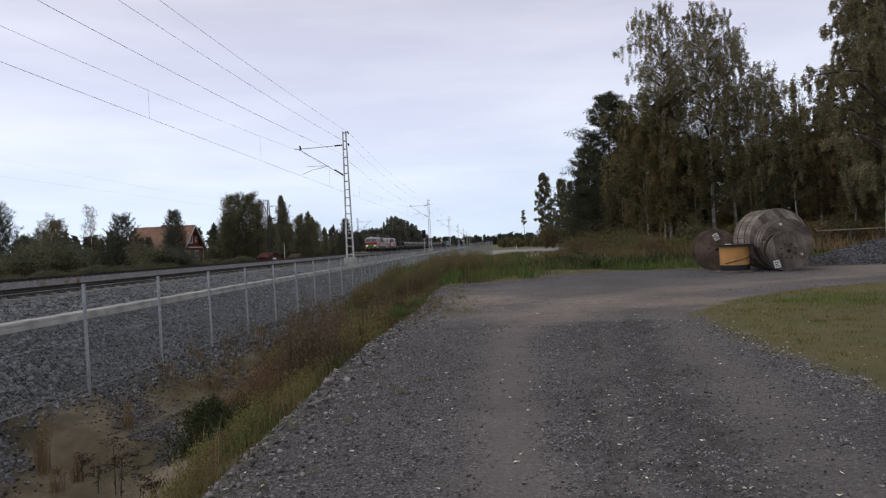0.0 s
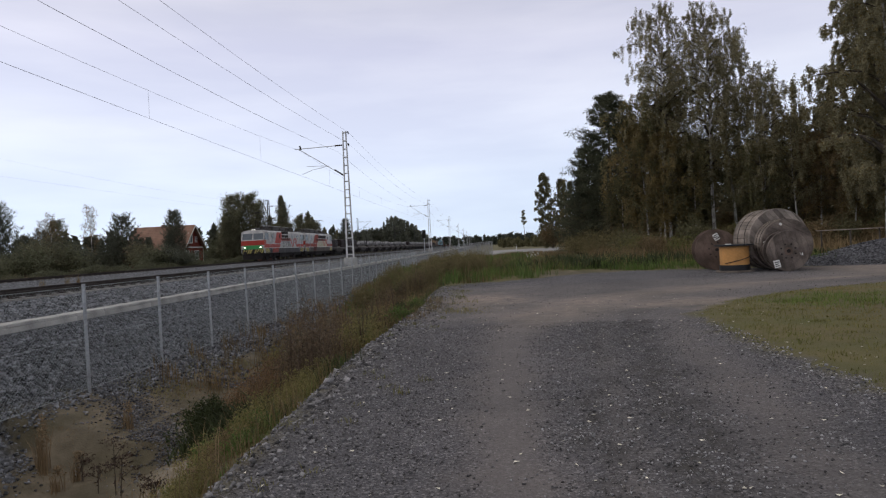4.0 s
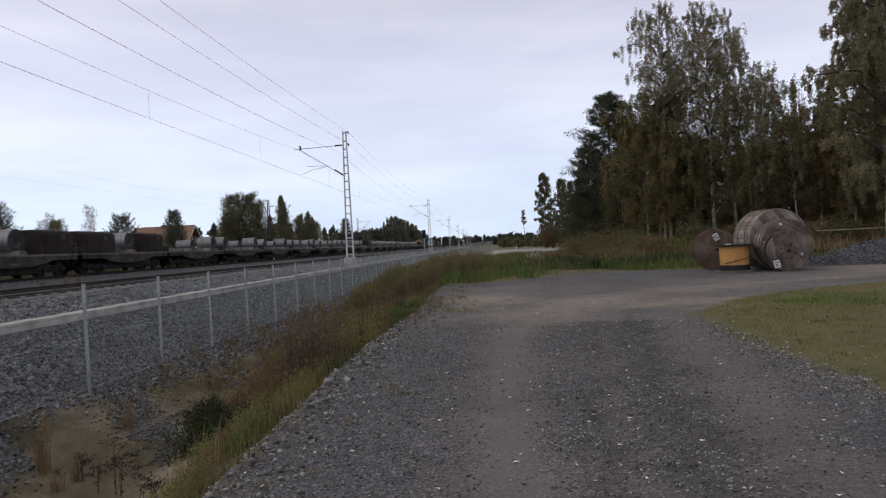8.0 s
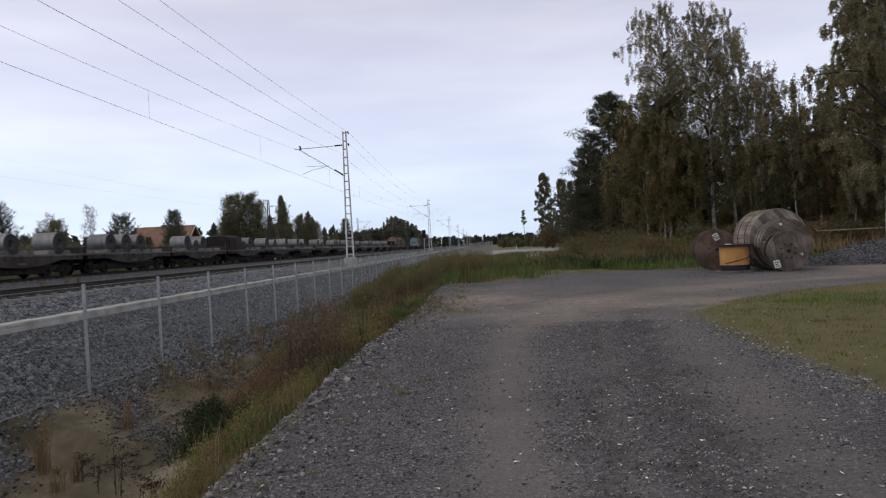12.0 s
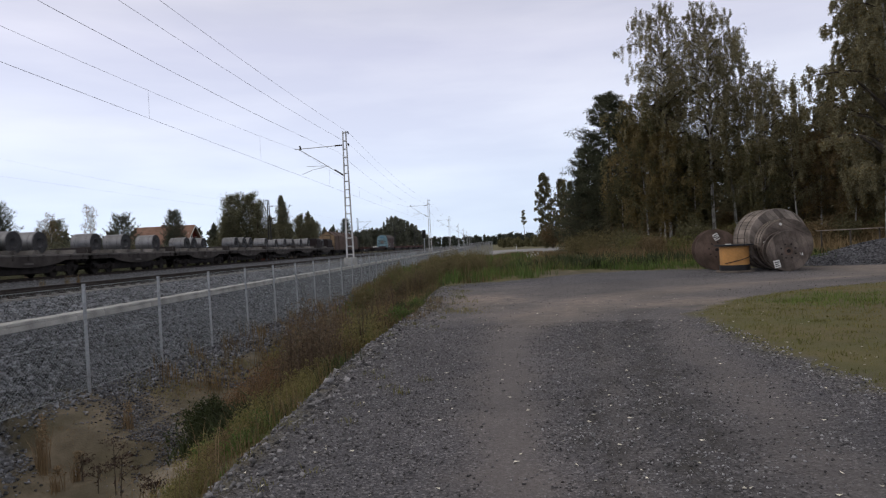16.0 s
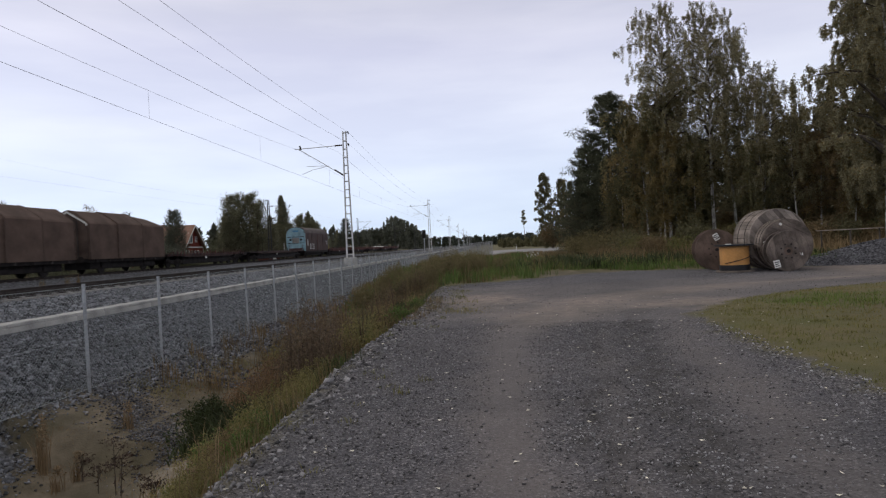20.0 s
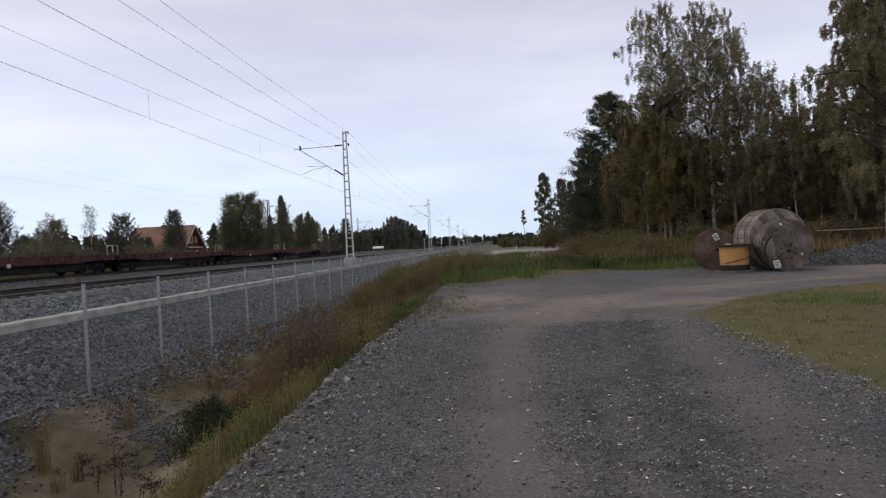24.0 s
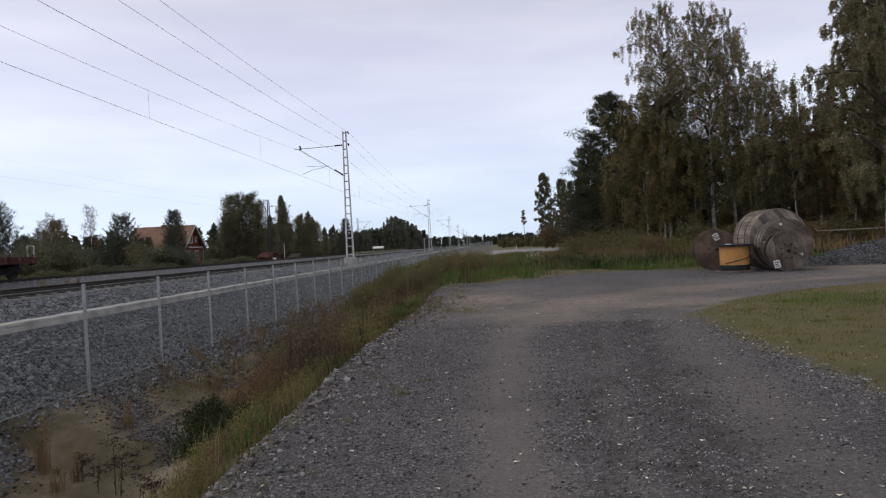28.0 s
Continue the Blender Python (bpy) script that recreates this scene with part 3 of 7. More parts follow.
def build_track(label, xc, head, y0, y1, single):
    tr = thing("railway_track", label, "railway track", "railway tracks", kind="structure")
    for s in (-0.78, 0.78):
        part("rail", Geo().prism([(xc + s + a, head - 0.17 + b) for a, b in rail_profile()], 1, y0, y1), M_RAIL, tr, "rust-brown steel rail")
    me = sleeper_geo().mesh("sleeper", M_SLEEPER)
    if single:
        for i in range(260):
            o = new("sleeper", me)
            o.parent = tr
            o.matrix_basis = pose(xc, 4 + 0.61 * i, head - 0.37)
        a, b = 4 + 0.61 * 260, y1
    else:
        a, b = y0, y1
    one = sleeper_geo()
    v, f = [], []
    base = np.array(one.v)
    quads = [q for q in one.f if len(q) == 4]
    k = 0
    for y in np.arange(a, min(b, 420), 0.61):
        v.append(base + [xc, y, head - 0.37])
        f.append(np.array(quads) + k * len(base))
        k += 1
    part("far_sleepers", quick_mesh("far_sleepers", np.concatenate(v), np.concatenate(f), M_SLEEPER), None, tr)["kind"] = "stuff"
    return tr


build_track("empty near railway track on concrete sleepers in grey ballast", XN, RAIL_N, -60, 900, True)
build_track("far railway track in grey ballast that carries the train", XF, RAIL_F, -540, 900, False)

trough = thing("cable_trough", "pale concrete cable trough along the railway bank", "cable trough", kind="structure")
lid = Geo().box(-0.19, 0.19, -0.494, 0.494, 0.12, 0.19, 0.012).mesh("lid", M_CONC)
body = Geo().box(-0.20, 0.20, -0.5, 0.5, -0.12, 0.117, 0.01).mesh("channel", M_CONC)
for i in range(150):
    for nm, me, dz in (("lid", lid, rng.uniform(-0.006, 0.006)), ("channel", body, 0)):
        o = new(nm, me)
        o.parent = trough
        o.matrix_basis = pose(-8.9 + rng.uniform(-0.008, 0.008), 4.5 + i, 0.32 + dz, 0, 0, rng.uniform(-0.4, 0.4) if nm == "lid" else 0)
part("far_trough", Geo().box(-9.1, -8.7, 154, 420, 0.2, 0.51), M_CONC, trough)


def lattice_mast(label, at, side, height=9.45, M_MAST=M_MAST):
    """Ladder-like lattice mast; its bracket reaches towards side (-1 or 1). Foot at z 0."""
    t = thing("catenary_mast", label, "catenary mast", "catenary masts", at=at)
    foot = part("foundation", Geo().box(-0.42, 0.42, -0.45, 0.45, -0.95, 0.12, 0.04), M_CONC, t, "grey concrete foundation block")
    for s in (-1, 1):
        for d in (-1, 1):
            part("chord", Geo().tube([(s * 0.25, d * 0.14, 0.1), (s * 0.11, d * 0.09, height)], 0.035, 4), M_MAST, t)
    z, i = 0.35, 0
    while z < height - 0.1:
        k = z / height
        w, dd = 0.25 - 0.14 * k, 0.14 - 0.05 * k
        part("rung", Geo().tube([(-w, -dd, z), (w, -dd, z), (w, dd, z), (-w, dd, z), (-w, -dd, z + 0.001)], 0.032, 4), M_MAST, t)
        z += 0.60
        i += 1
    zt = height - 1.0
    tube_end = 3.75 * side
    part("top_tube", Geo().tube([(0.1 * side, 0, zt), (tube_end, 0, zt - 0.12)], 0.03, 6), M_MAST, t)
    part("strut", Geo().tube([(0.12 * side, 0, 6.15), (3.45 * side, 0, zt - 0.15)], 0.03, 6), M_MAST, t)
    part("steady_arm", Geo().tube([(1.35 * side, 0, 6.95), (2.5 * side, 0, 6.75), (3.3 * side, 0, 6.45)], 0.02, 5), M_MAST, t)
    part("drop_bracket", Geo().tube([(1.3 * side, 0, 6.98), (2.9 * side, 0, 7.02)], 0.018, 5), M_MAST, t)
    for a, b in (((0.2 * side, 0, zt), (0.75 * side, 0, zt - 0.02)), ((0.25 * side, 0, 6.25), (0.85 * side, 0, 6.66)), ((3.3 * side, 0, zt - 0.18), (3.4 * side, 0, zt + 0.12))):
        a, b = Vector(a), Vector(b)
        part("insulator", Geo().tube([a.lerp(b, k / 8) for k in range(9)], [0.04, 0.075] * 4 + [0.04], 8), M_INSUL, t, "dark ribbed insulator")
    for z in (height - 0.06, height - 0.95):
        part("side_insulator", Geo().tube([(-0.12 * side, 0, z), (-0.28 * side, 0, z + 0.02), (-0.3 * side, 0, z - 0.14)], [0.03, 0.06, 0.05], 6), M_INSUL, t)
    return t


MASTS_N = [-26.15 + 72.5 * i for i in range(9)]
mast = lattice_mast("pale lattice catenary mast on a concrete foundation beside the near track", pose(-9.8, MASTS_N[1], 0.92), -1)
for y in [MASTS_N[0]] + MASTS_N[2:]:
    copy_thing(mast, pose(-9.8, y, 0.92, 0, 0, rng.uniform(-1, 1)))
mast2 = lattice_mast("grey lattice catenary mast beyond the far track", pose(-32.7, 95.9, 0.55), 1, 9.45, M_FARMAST)
MASTS_F = [25.9, 95.9, 165.9, 236, 306, 376]
for y in (25.9, 165.9, 236, 306, 376):
    copy_thing(mast2, pose(-32.7, y, 0.55))


def wire(name, label, x, masts, z, sag, r, material, zig=0.0):
    """A wire slung from mast to mast; each span is one sagging curve."""
    t = thing(name, label, "overhead wire", "overhead wires")
    for i in range(len(masts) - 1):
        a, b = masts[i], masts[i + 1]
        n = 14
        pts = []
        for k in range(n + 1):
            u = k / n
            pts.append((x + zig * (1 - 2 * u) * (-1) ** i, a + (b - a) * u, z - sag * 4 * u * (1 - u)))
        part("span", Geo().tube(pts, r, 4, cap=False), material, t)
    return t


wire("contact_wire", "thin contact wire over the near track", -12.95, MASTS_N, 7.28, 0.06, 0.007, M_DARKWIRE, 0.25)
wire("messenger_wire", "thin messenger wire over the near track", -12.95, MASTS_N, 9.15, 0.95, 0.006, M_COPPER, 0.25)
wire("feeder_wire", "dark feeder cable slung from the masts", -10.35, MASTS_N, 8.90, 1.0, 0.0075, M_DARKWIRE)
wire("feeder_wire", "thin feeder wire on the mast insulators", -9.5, MASTS_N, 9.45, 0.85, 0.007, M_DARKWIRE)
wire("feeder_wire", "thin feeder wire on the mast tops", -9.5, MASTS_N, 10.30, 0.85, 0.007, M_DARKWIRE)
wire("contact_wire", "thin contact wire over the far track", -29.7, [-44, *MASTS_F], 7.30, 0.06, 0.003, M_COPPER, 0.2)
wire("messenger_wire", "thin messenger wire over the far track", -29.7, [-44, *MASTS_F], 8.75, 0.7, 0.003, M_COPPER, 0.2)
for i in range(3):
    a, b = MASTS_N[i], MASTS_N[i + 1]
    dr = thing("dropper_wires", "thin dropper wires between messenger and contact wire", "dropper wires", "dropper wires")
    for u in (0.12, 0.3, 0.5, 0.7, 0.88):
        y = a + (b - a) * u
        x = -12.95 + 0.25 * (1 - 2 * u) * (-1) ** i
        part("dropper", Geo().tube([(x, y, 9.15 - 0.95 * 4 * u * (1 - u)), (x, y, 7.28 - 0.06 * 4 * u * (1 - u))], 0.005, 4), M_COPPER, dr)

# colour-light signal beside the line
sg = thing("railway_signal", "dark railway signal post with a black head", "railway signal", at=pose(-9.0, 98.0, 0.30))
part("post", Geo().tube([(0, 0, -0.3), (0, 0, 3.8)], 0.07, 8), M_STEEL, sg)
part("head", Geo().box(-0.28, 0.28, -0.1, 0.1, 2.6, 3.85, 0.05), M_BLACK, sg, "black signal head")
part("hood", Geo().tube([(0, -0.1, 3.3), (0, -0.35, 3.3)], 0.12, 10), M_BLACK, sg)
part("foot", Geo().box(-0.3, 0.3, -0.3, 0.3, -0.5, 0.1, 0.03), M_CONC, sg)


# ---- fence between yard and railway ----
def mesh_panel(w, h, r=0.0012):
    g = Geo()
    step = 0.07
    for sgn in (1, -1):
        c = -h
        while c < w:
            y0, y1 = max(c, 0.0), min(c + h, w)
            if y1 - y0 > 0.03:
                z0, z1 = y0 - c, y1 - c
                if sgn < 0:
                    z0, z1 = h - z0, h - z1
                g.tube([(0.003 * sgn, y0, z0), (0.003 * sgn, y1, z1)], r, 3, cap=False)
            c += step
    for z in (0.01, h / 2, h - 0.01):
        g.tube([(0, 0, z), (0, w, z)], 0.003, 3, cap=False)
    return g


fence = thing("wire_mesh_fence", "galvanised wire mesh fence with round steel posts", "fence")
post_geo = Geo().tube([(0, 0, -0.35), (0, 0, 1.88)], 0.03, 8).tube([(0, 0, 1.88), (0, 0, 1.90)], [0.034, 0.034], 8)
post_geo.smooth = True
post = part("post", post_geo, M_STEEL, fence)
panel = part("mesh_panel", mesh_panel(2.5, 1.8), M_WIREMESH, fence)
corner = [(-6.95, 66.0), (-2.4, 84.0), (0.9, 86.0)]
stands = [(-6.95, 10.6 + 2.505 * i) for i in range(-4, 23)]
for (ax, ay), (bx, by) in zip(corner, corner[1:]):
    k = max(1, round(math.hypot(bx - ax, by - ay) / 2.5))
    stands += [(ax + (bx - ax) * i / k, ay + (by - ay) * i / k) for i in range(1, k + 1)]
coarse_panel = mesh_panel(2.5, 1.8, 0.009).mesh("coarse_panel", M_STEEL)
first = True
for i, (x, y) in enumerate(stands):
    zz = float(ground_z(x, y)) if y > 40 else -0.70
    zz = max(zz, -0.70) if y < 66 else zz
    lean = pose(x, y, zz, rng.uniform(-0.8, 0.8), rng.uniform(-1.0, 1.0), 0)
    if first:
        post.matrix_basis = lean
    else:
        twin(post, fence, lean)
    if i + 1 < len(stands):
        x2, y2 = stands[i + 1]
        m = pose(x, y, zz + 0.06, 0, 0, math.degrees(math.atan2(y2 - y, x2 - x)) - 90)
        if first:
            panel.matrix_basis = m
        else:
            if y > 83:                      # heavier welded mesh round the far corner
                o = new("mesh_panel", coarse_panel)
                o.parent, o.matrix_basis = fence, m
            else:
                twin(panel, fence, m)
    first = False
part("brace", Geo().tube([(-6.95, 22.9, 0.9), (-6.9, 24.4, -0.7)], 0.022, 6), M_STEEL, fence)


# ---- the train: each vehicle's origin is on the rail head under its leading end, local y runs rearwards ----
SPEED, FRONT0 = 21.81, 167.6         # m/s towards the viewer; place of the leading end at 0 s
MOVERS = []                          # (thing, metres behind the leading end, local x, local z)


def moving(ob, back, x=0.0, z=0.0):
    MOVERS.append((ob, back, x, z))
    return ob


def wheelset(r=0.48):
    g = Geo()
    for s in (-1, 1):
        g.tube([(s * 0.79 - 0.065, 0, 0), (s * 0.79 + 0.065, 0, 0)], r, 18)
        g.tube([(s * 0.73 - 0.015, 0, 0), (s * 0.73 + 0.015, 0, 0)], r + 0.028, 18)
        g.tube([(s * 0.87, 0, 0), (s * 0.93, 0, 0)], 0.12, 10)
    g.tube([(-0.8, 0, 0), (0.8, 0, 0)], 0.08, 8)
    return g.mesh("wheelset", M_WHEEL)


WHEELS, WHEELS_L = wheelset(), wheelset(0.62)


def bogie(parent, y, base=1.8, r=0.48, big=False):
    """A two-axle bogie: side frames with springs, and its wheelsets."""
    g = Geo()
    for s in (-1, 1):
        x0, x1 = sorted((s * 0.98, s * 1.10))
        g.prism([(y - base / 2 - 0.45, r - 0.02), (y - base / 2 + 0.4, r - 0.02), (y - 0.45, r - 0.18), (y + 0.45, r - 0.18), (y + base / 2 - 0.4, r - 0.02), (y + base / 2 + 0.45, r - 0.02), (y + base / 2 + 0.45, r + 0.22), (y - base / 2 - 0.45, r + 0.22)], 0, x0, x1)
        for d in (-base / 2, base / 2):
            x0, x1 = sorted((s * 1.10, s * 1.2))
            g.box(x0, x1, y + d - 0.16, y + d + 0.16, r - 0.16, r + 0.16, 0.03)
        for d in (-0.25, 0, 0.25):
            g.tube([(s * 1.13, y + d, r - 0.15), (s * 1.13, y + d, r + 0.2)], 0.09, 8)
    g.box(-1.0, 1.0, y - 0.3, y + 0.3, r - 0.05, r + 0.25)
    b = part("bogie", g, M_BLACK, parent, "black bogie frame with springs")
    for d in (-base / 2, base / 2):
        o = new("wheelset", WHEELS_L if big else WHEELS)
        o.parent = b
        o.matrix_basis = pose(0, y + d, r)
    return b


def buffers(parent, y, d, z=1.05):
    for s in (-0.92, 0.92):
        part("buffer", Geo().tube([(s, y, z), (s, y + d * 0.32, z)], 0.09, 10).tube([(s, y + d * 0.32, z), (s, y + d * 0.37, z)], 0.23, 14), M_BLACK, parent)
    part("coupling_hook", Geo().box(-0.06, 0.06, min(y, y + d * 0.4), max(y, y + d * 0.4), z - 0.12, z + 0.05, 0.02), M_BLACK, parent)


def pantograph(parent, y, up):
    p = part("pantograph", Geo().box(-0.85, 0.85, y - 0.75, y - 0.67, 4.35, 4.42).box(-0.85, 0.85, y + 0.67, y + 0.75, 4.35, 4.42).box(-0.8, -0.73, y - 0.75, y + 0.75, 4.35, 4.42).box(0.73, 0.8, y - 0.75, y + 0.75, 4.35, 4.42), M_GREY, parent, "raised diamond pantograph" if up else "folded pantograph")
    zm, zt, w = (5.16, 6.50, 0.88) if up else (4.55, 4.62, 1.3)
    for s in (-0.62, 0.62):
        for d in (-1, 1):
            part("lower_arm", Geo().tube([(s, y + d * 0.3, 4.42), (s * 0.95, y + d * w, zm)], 0.028, 6), M_BLACK, p)
            part("upper_arm", Geo().tube([(s * 0.95, y + d * w, zm), (s * 0.6, y + d * 0.16, zt)], 0.016, 6), M_BLACK, p)
    for d in (-1, 1):
        part("brace", Geo().tube([(-0.59, y + d * w, zm), (0.4, y + d * 0.16, zt)], 0.014, 5), M_GREY, p)
        part("brace", Geo().tube([(0.59, y + d * w, zm), (-0.4, y + d * 0.16, zt)], 0.014, 5), M_GREY, p)
        part("crossbar", Geo().tube([(-0.62, y + d * w, zm), (0.62, y + d * w, zm)], 0.02, 6), M_GREY, p)
        part("contact_strip", Geo().tube([(-0.95, y + d * 0.16, zt - 0.14), (-0.7, y + d * 0.16, zt + 0.03), (0.7, y + d * 0.16, zt + 0.03), (0.95, y + d * 0.16, zt - 0.14)], 0.025, 5), M_GREY, p)
    for s in (-0.77, 0.77):
        for d in (-0.7, 0.7):
            part("insulator", Geo().tube([(s, y + d, 4.0 + k * 0.05) for k in range(8)], [0.05, 0.085] * 4, 8), M_INSUL, p)


def locomotive(label, cream, front_up, lit):
    t = thing("locomotive", label, "locomotive", "locomotives", at=pose(XF, FRONT0, RAIL_F))
    L, W = 17.9, 1.55
    red, skirt = (M_DUSTRED, M_DUSTSKIRT) if cream else (M_RED, M_GREY)
    # shell: section with rounded shoulders, cab ends raked above the waist
    sec = [(-W, 1.02), (W, 1.02), (W, 3.72), (W - 0.06, 3.84), (W - 0.28, 3.95), (0.75, 4.03), (-0.75, 4.03), (-W + 0.28, 3.95), (-W + 0.06, 3.84), (-W, 3.72)]
    g = Geo()
    n = len(sec)

    def rake(z, end):
        d = 0.0 if z < 2.72 else (z - 2.72) * 0.33
        return d if end == 0 else L - d
    rings = []
    for end in (0, 1):
        rings += [(x, rake(z, end), z) for x, z in sec]
    g.add(rings, [(i, (i + 1) % n, n + (i + 1) % n, n + i) for i in range(n)])
    for end in (0, 1):
        y = 0 if end == 0 else L
        low = [(-W, y, 1.02), (W, y, 1.02), (W, y, 2.72), (-W, y, 2.72)]
        top = [(-W, y, 2.72), (W, y, 2.72)] + [(x, rake(z, end), z) for x, z in sec[2:]]
        g.add(low, [(0, 1, 2, 3)])
        g.add(top, [tuple(range(len(top)))])
    shell = part("body_shell", g, M_WHITE, t, "white painted body shell")
    for s in (-1, 1):
        def slab(name, poly, m, out=0.006, lab=""):
            a, b = sorted((s * (W + out), s * (W - 0.03)))
            return part(name, Geo().prism(poly, 0, a, b), m, shell, lab)
        slab("skirt", [(0.3, 0.94), (L - 0.3, 0.94), (L - 0.3, 1.62), (0.3, 1.62)], skirt, 0.004, "dusty brown-grey lower skirt" if cream else "dark grey lower skirt")
        slab("white_line", [(0.3, 1.62), (L - 0.3, 1.62), (L - 0.3, 1.68), (0.3, 1.68)], M_PALE, 0.005)
        if cream:
            slab("cream_panel", [(7.0, 1.68), (14.4, 1.68), (13.8, 2.66), (7.7, 2.66)], M_CREAM, 0.004, "cream coloured side panel")
            slab("red_band", [(0.02, 1.72), (6.9, 1.72), (7.3, 2.24), (0.02, 2.24)], red)
            slab("red_sash", [(4.6, 1.02), (6.5, 1.02), (6.95, 1.70), (4.9, 1.70)], M_SOOTRED, 0.007, "sooty red sash on the skirt")
            slab("red_sash", [(4.6, 2.30), (7.35, 2.30), (7.7, 2.66), (8.3, 3.75), (6.1, 3.75)], red, 0.008, "slanted red sash")
            slab("soot_band", [(6.3, 2.72), (13.4, 2.72), (13.4, 3.02), (6.5, 3.02)], M_SOOTRED, 0.011, "soot-stained red band below the vents")
            slab("white_line_upper", [(0.3, 2.24), (7.3, 2.24), (7.35, 2.29), (0.3, 2.29)], M_WHITE, 0.009)
            slab("red_band_rear", [(14.2, 1.75), (L - 0.02, 1.75), (L - 0.02, 2.2), (13.9, 2.2)], red)
            vents = [(8.2, 9.4), (9.5, 10.7), (10.8, 12.0), (12.1, 13.2)]
            rows = [(3.12, 3.62)]
        else:
            slab("red_cab_corner", [(0.0, 1.68), (0.7, 1.68), (0.7, 2.68), (0.0, 2.68)], red, 0.009)
            slab("red_band", [(0.3, 1.68), (6.2, 1.68), (6.6, 2.16), (0.3, 2.16)], red)
            slab("red_sash", [(3.0, 1.02), (5.5, 1.02), (5.8, 1.60), (3.3, 1.60)], M_DUSTRED, 0.008, "dusty red sash on the skirt")
            slab("red_sash", [(4.1, 2.24), (6.55, 2.24), (7.5, 3.76), (5.1, 3.76)], red, 0.008, "slanted red sash")
            slab("soot_blot", [(5.9, 2.95), (6.4, 2.95), (6.55, 3.5), (6.1, 3.5)], M_SOOTRED, 0.010, "soot blot on the red sash")
            slab("red_panel", [(6.8, 2.62), (10.9, 2.62), (10.9, 3.0), (7.1, 3.0)], red, 0.007)
            slab("red_band_rear", [(14.5, 1.75), (L - 0.02, 1.75), (L - 0.02, 2.16), (14.5, 2.16)], red)
            slab("white_line_upper", [(0.3, 2.16), (6.6, 2.16), (6.62, 2.21), (0.3, 2.21)], M_PALE, 0.009)
            slab("soot_stain", [(7.0, 2.66), (10.9, 2.66), (10.9, 3.0), (7.1, 3.0)], M_SOOTRED, 0.010, "soot stain below the vents")
            for q in range(6):
                slab("louvre_rib", [(7.0 + 0.12 * q, 2.5 - 0.13 * q), (10.9, 2.5 - 0.13 * q), (10.9, 2.52 - 0.13 * q), (7.0 + 0.12 * q, 2.52 - 0.13 * q)], M_GREY, 0.006)
            vents = [(7.2, 8.5), (8.65, 10.1)]
            rows = [(3.06, 3.42), (3.56, 3.92)]
        for a, b in vents:
            for z0, z1 in rows:
                v = slab("vent", [(a, z0), (b, z0), (b, z1), (a, z1)], M_BLACK, 0.02, "black louvred vent")
                fr = slab("vent_frame", [(a - 0.06, z0 - 0.06), (b + 0.06, z0 - 0.06), (b + 0.06, z0 - 0.01), (a - 0.06, z0 - 0.01)], M_PALE, 0.03)
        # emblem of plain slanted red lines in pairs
        for o_ in (0.0, 0.30):
            slab("emblem", [(10.95 + o_, 3.0), (11.12 + o_, 3.0), (12.02 + o_ * 0.4, 1.78), (11.85 + o_ * 0.4, 1.78)], M_RED, 0.013)
            slab("emblem", [(12.10 + o_ * 0.8, 1.78), (12.26 + o_ * 0.8, 1.78), (12.95 + o_ * 0.8, 2.98), (12.78 + o_ * 0.8, 2.98)], M_RED, 0.013)
            slab("emblem", [(12.95, 3.0 - o_ * 0.6), (14.2 - o_, 3.0 - o_ * 0.6), (14.2 - o_, 2.88 - o_ * 0.6), (12.95, 2.88 - o_ * 0.6)], M_RED, 0.013)
            slab("emblem", [(14.2 - o_, 2.88), (14.34 - o_, 2.88), (14.2 - o_, 2.45), (14.06 - o_, 2.45)], M_RED, 0.013)
            slab("emblem", [(13.3 + o_, 2.40), (13.48 + o_, 2.40), (14.25 + o_, 1.80), (14.06 + o_, 1.80)], M_RED, 0.013)
        slab("emblem", [(13.2, 2.36), (14.1, 2.36), (14.1, 2.48), (13.2, 2.48)], M_RED, 0.013)
        # warning stripes round the cab corner
        for c in (0, 1):
            for q in range(4):
                v = 0.30 + q * 0.36
                pts = [(v + 0.45, 1.0), (v + 0.63, 1.0), (v + 0.18, 1.58), (v, 1.58)]
                slab("warning_stripe", [(p_[0] if c == 0 else L - p_[0], p_[1]) for p_ in pts], M_YELLOW, 0.010)
        for q in range(7):
            slab("panel_rib", [(7.6, 1.80 + 0.12 * q), (10.8, 1.80 + 0.12 * q), (10.8, 1.815 + 0.12 * q), (7.6, 1.815 + 0.12 * q)], skirt, 0.007)
        for yy in ((3.2, 12.1, 14.6) if not cream else (3.5, 14.5)):
            a, b = sorted((s * (W - 0.02), s * (W + 0.02)))
            part("porthole", Geo().tube([(a, yy, 3.22), (b, yy, 3.22)], 0.30, 18), M_DARKGLASS, shell, "dark round window")
        for c in (0, 1):
            def yy(v):
                return v if c == 0 else L - v
            slab("cab_window", [(yy(0.12), 2.80), (yy(1.55), 2.80), (yy(1.55), 3.60), (yy(0.34), 3.60)], M_DARKGLASS, 0.012, "dark cab side window")
            slab("door", [(yy(2.0), 2.22), (yy(2.65), 2.22), (yy(2.65), 3.6), (yy(2.0), 3.6)], M_WHITE, 0.014)
            for q in (1.93, 2.72):
                a, b = sorted((s * (W + 0.05), s * (W + 0.075)))
                part("handrail", Geo().box(a, b, yy(q) - 0.012, yy(q) + 0.012, 1.3, 2.9), M_STEEL, shell)
        for i in range(9):
            yv = 1.9 + i * 1.85
            slab("seam", [(yv, 1.7), (yv + 0.025, 1.7), (yv + 0.025, 3.6), (yv, 3.6)], M_GREY, 0.003)
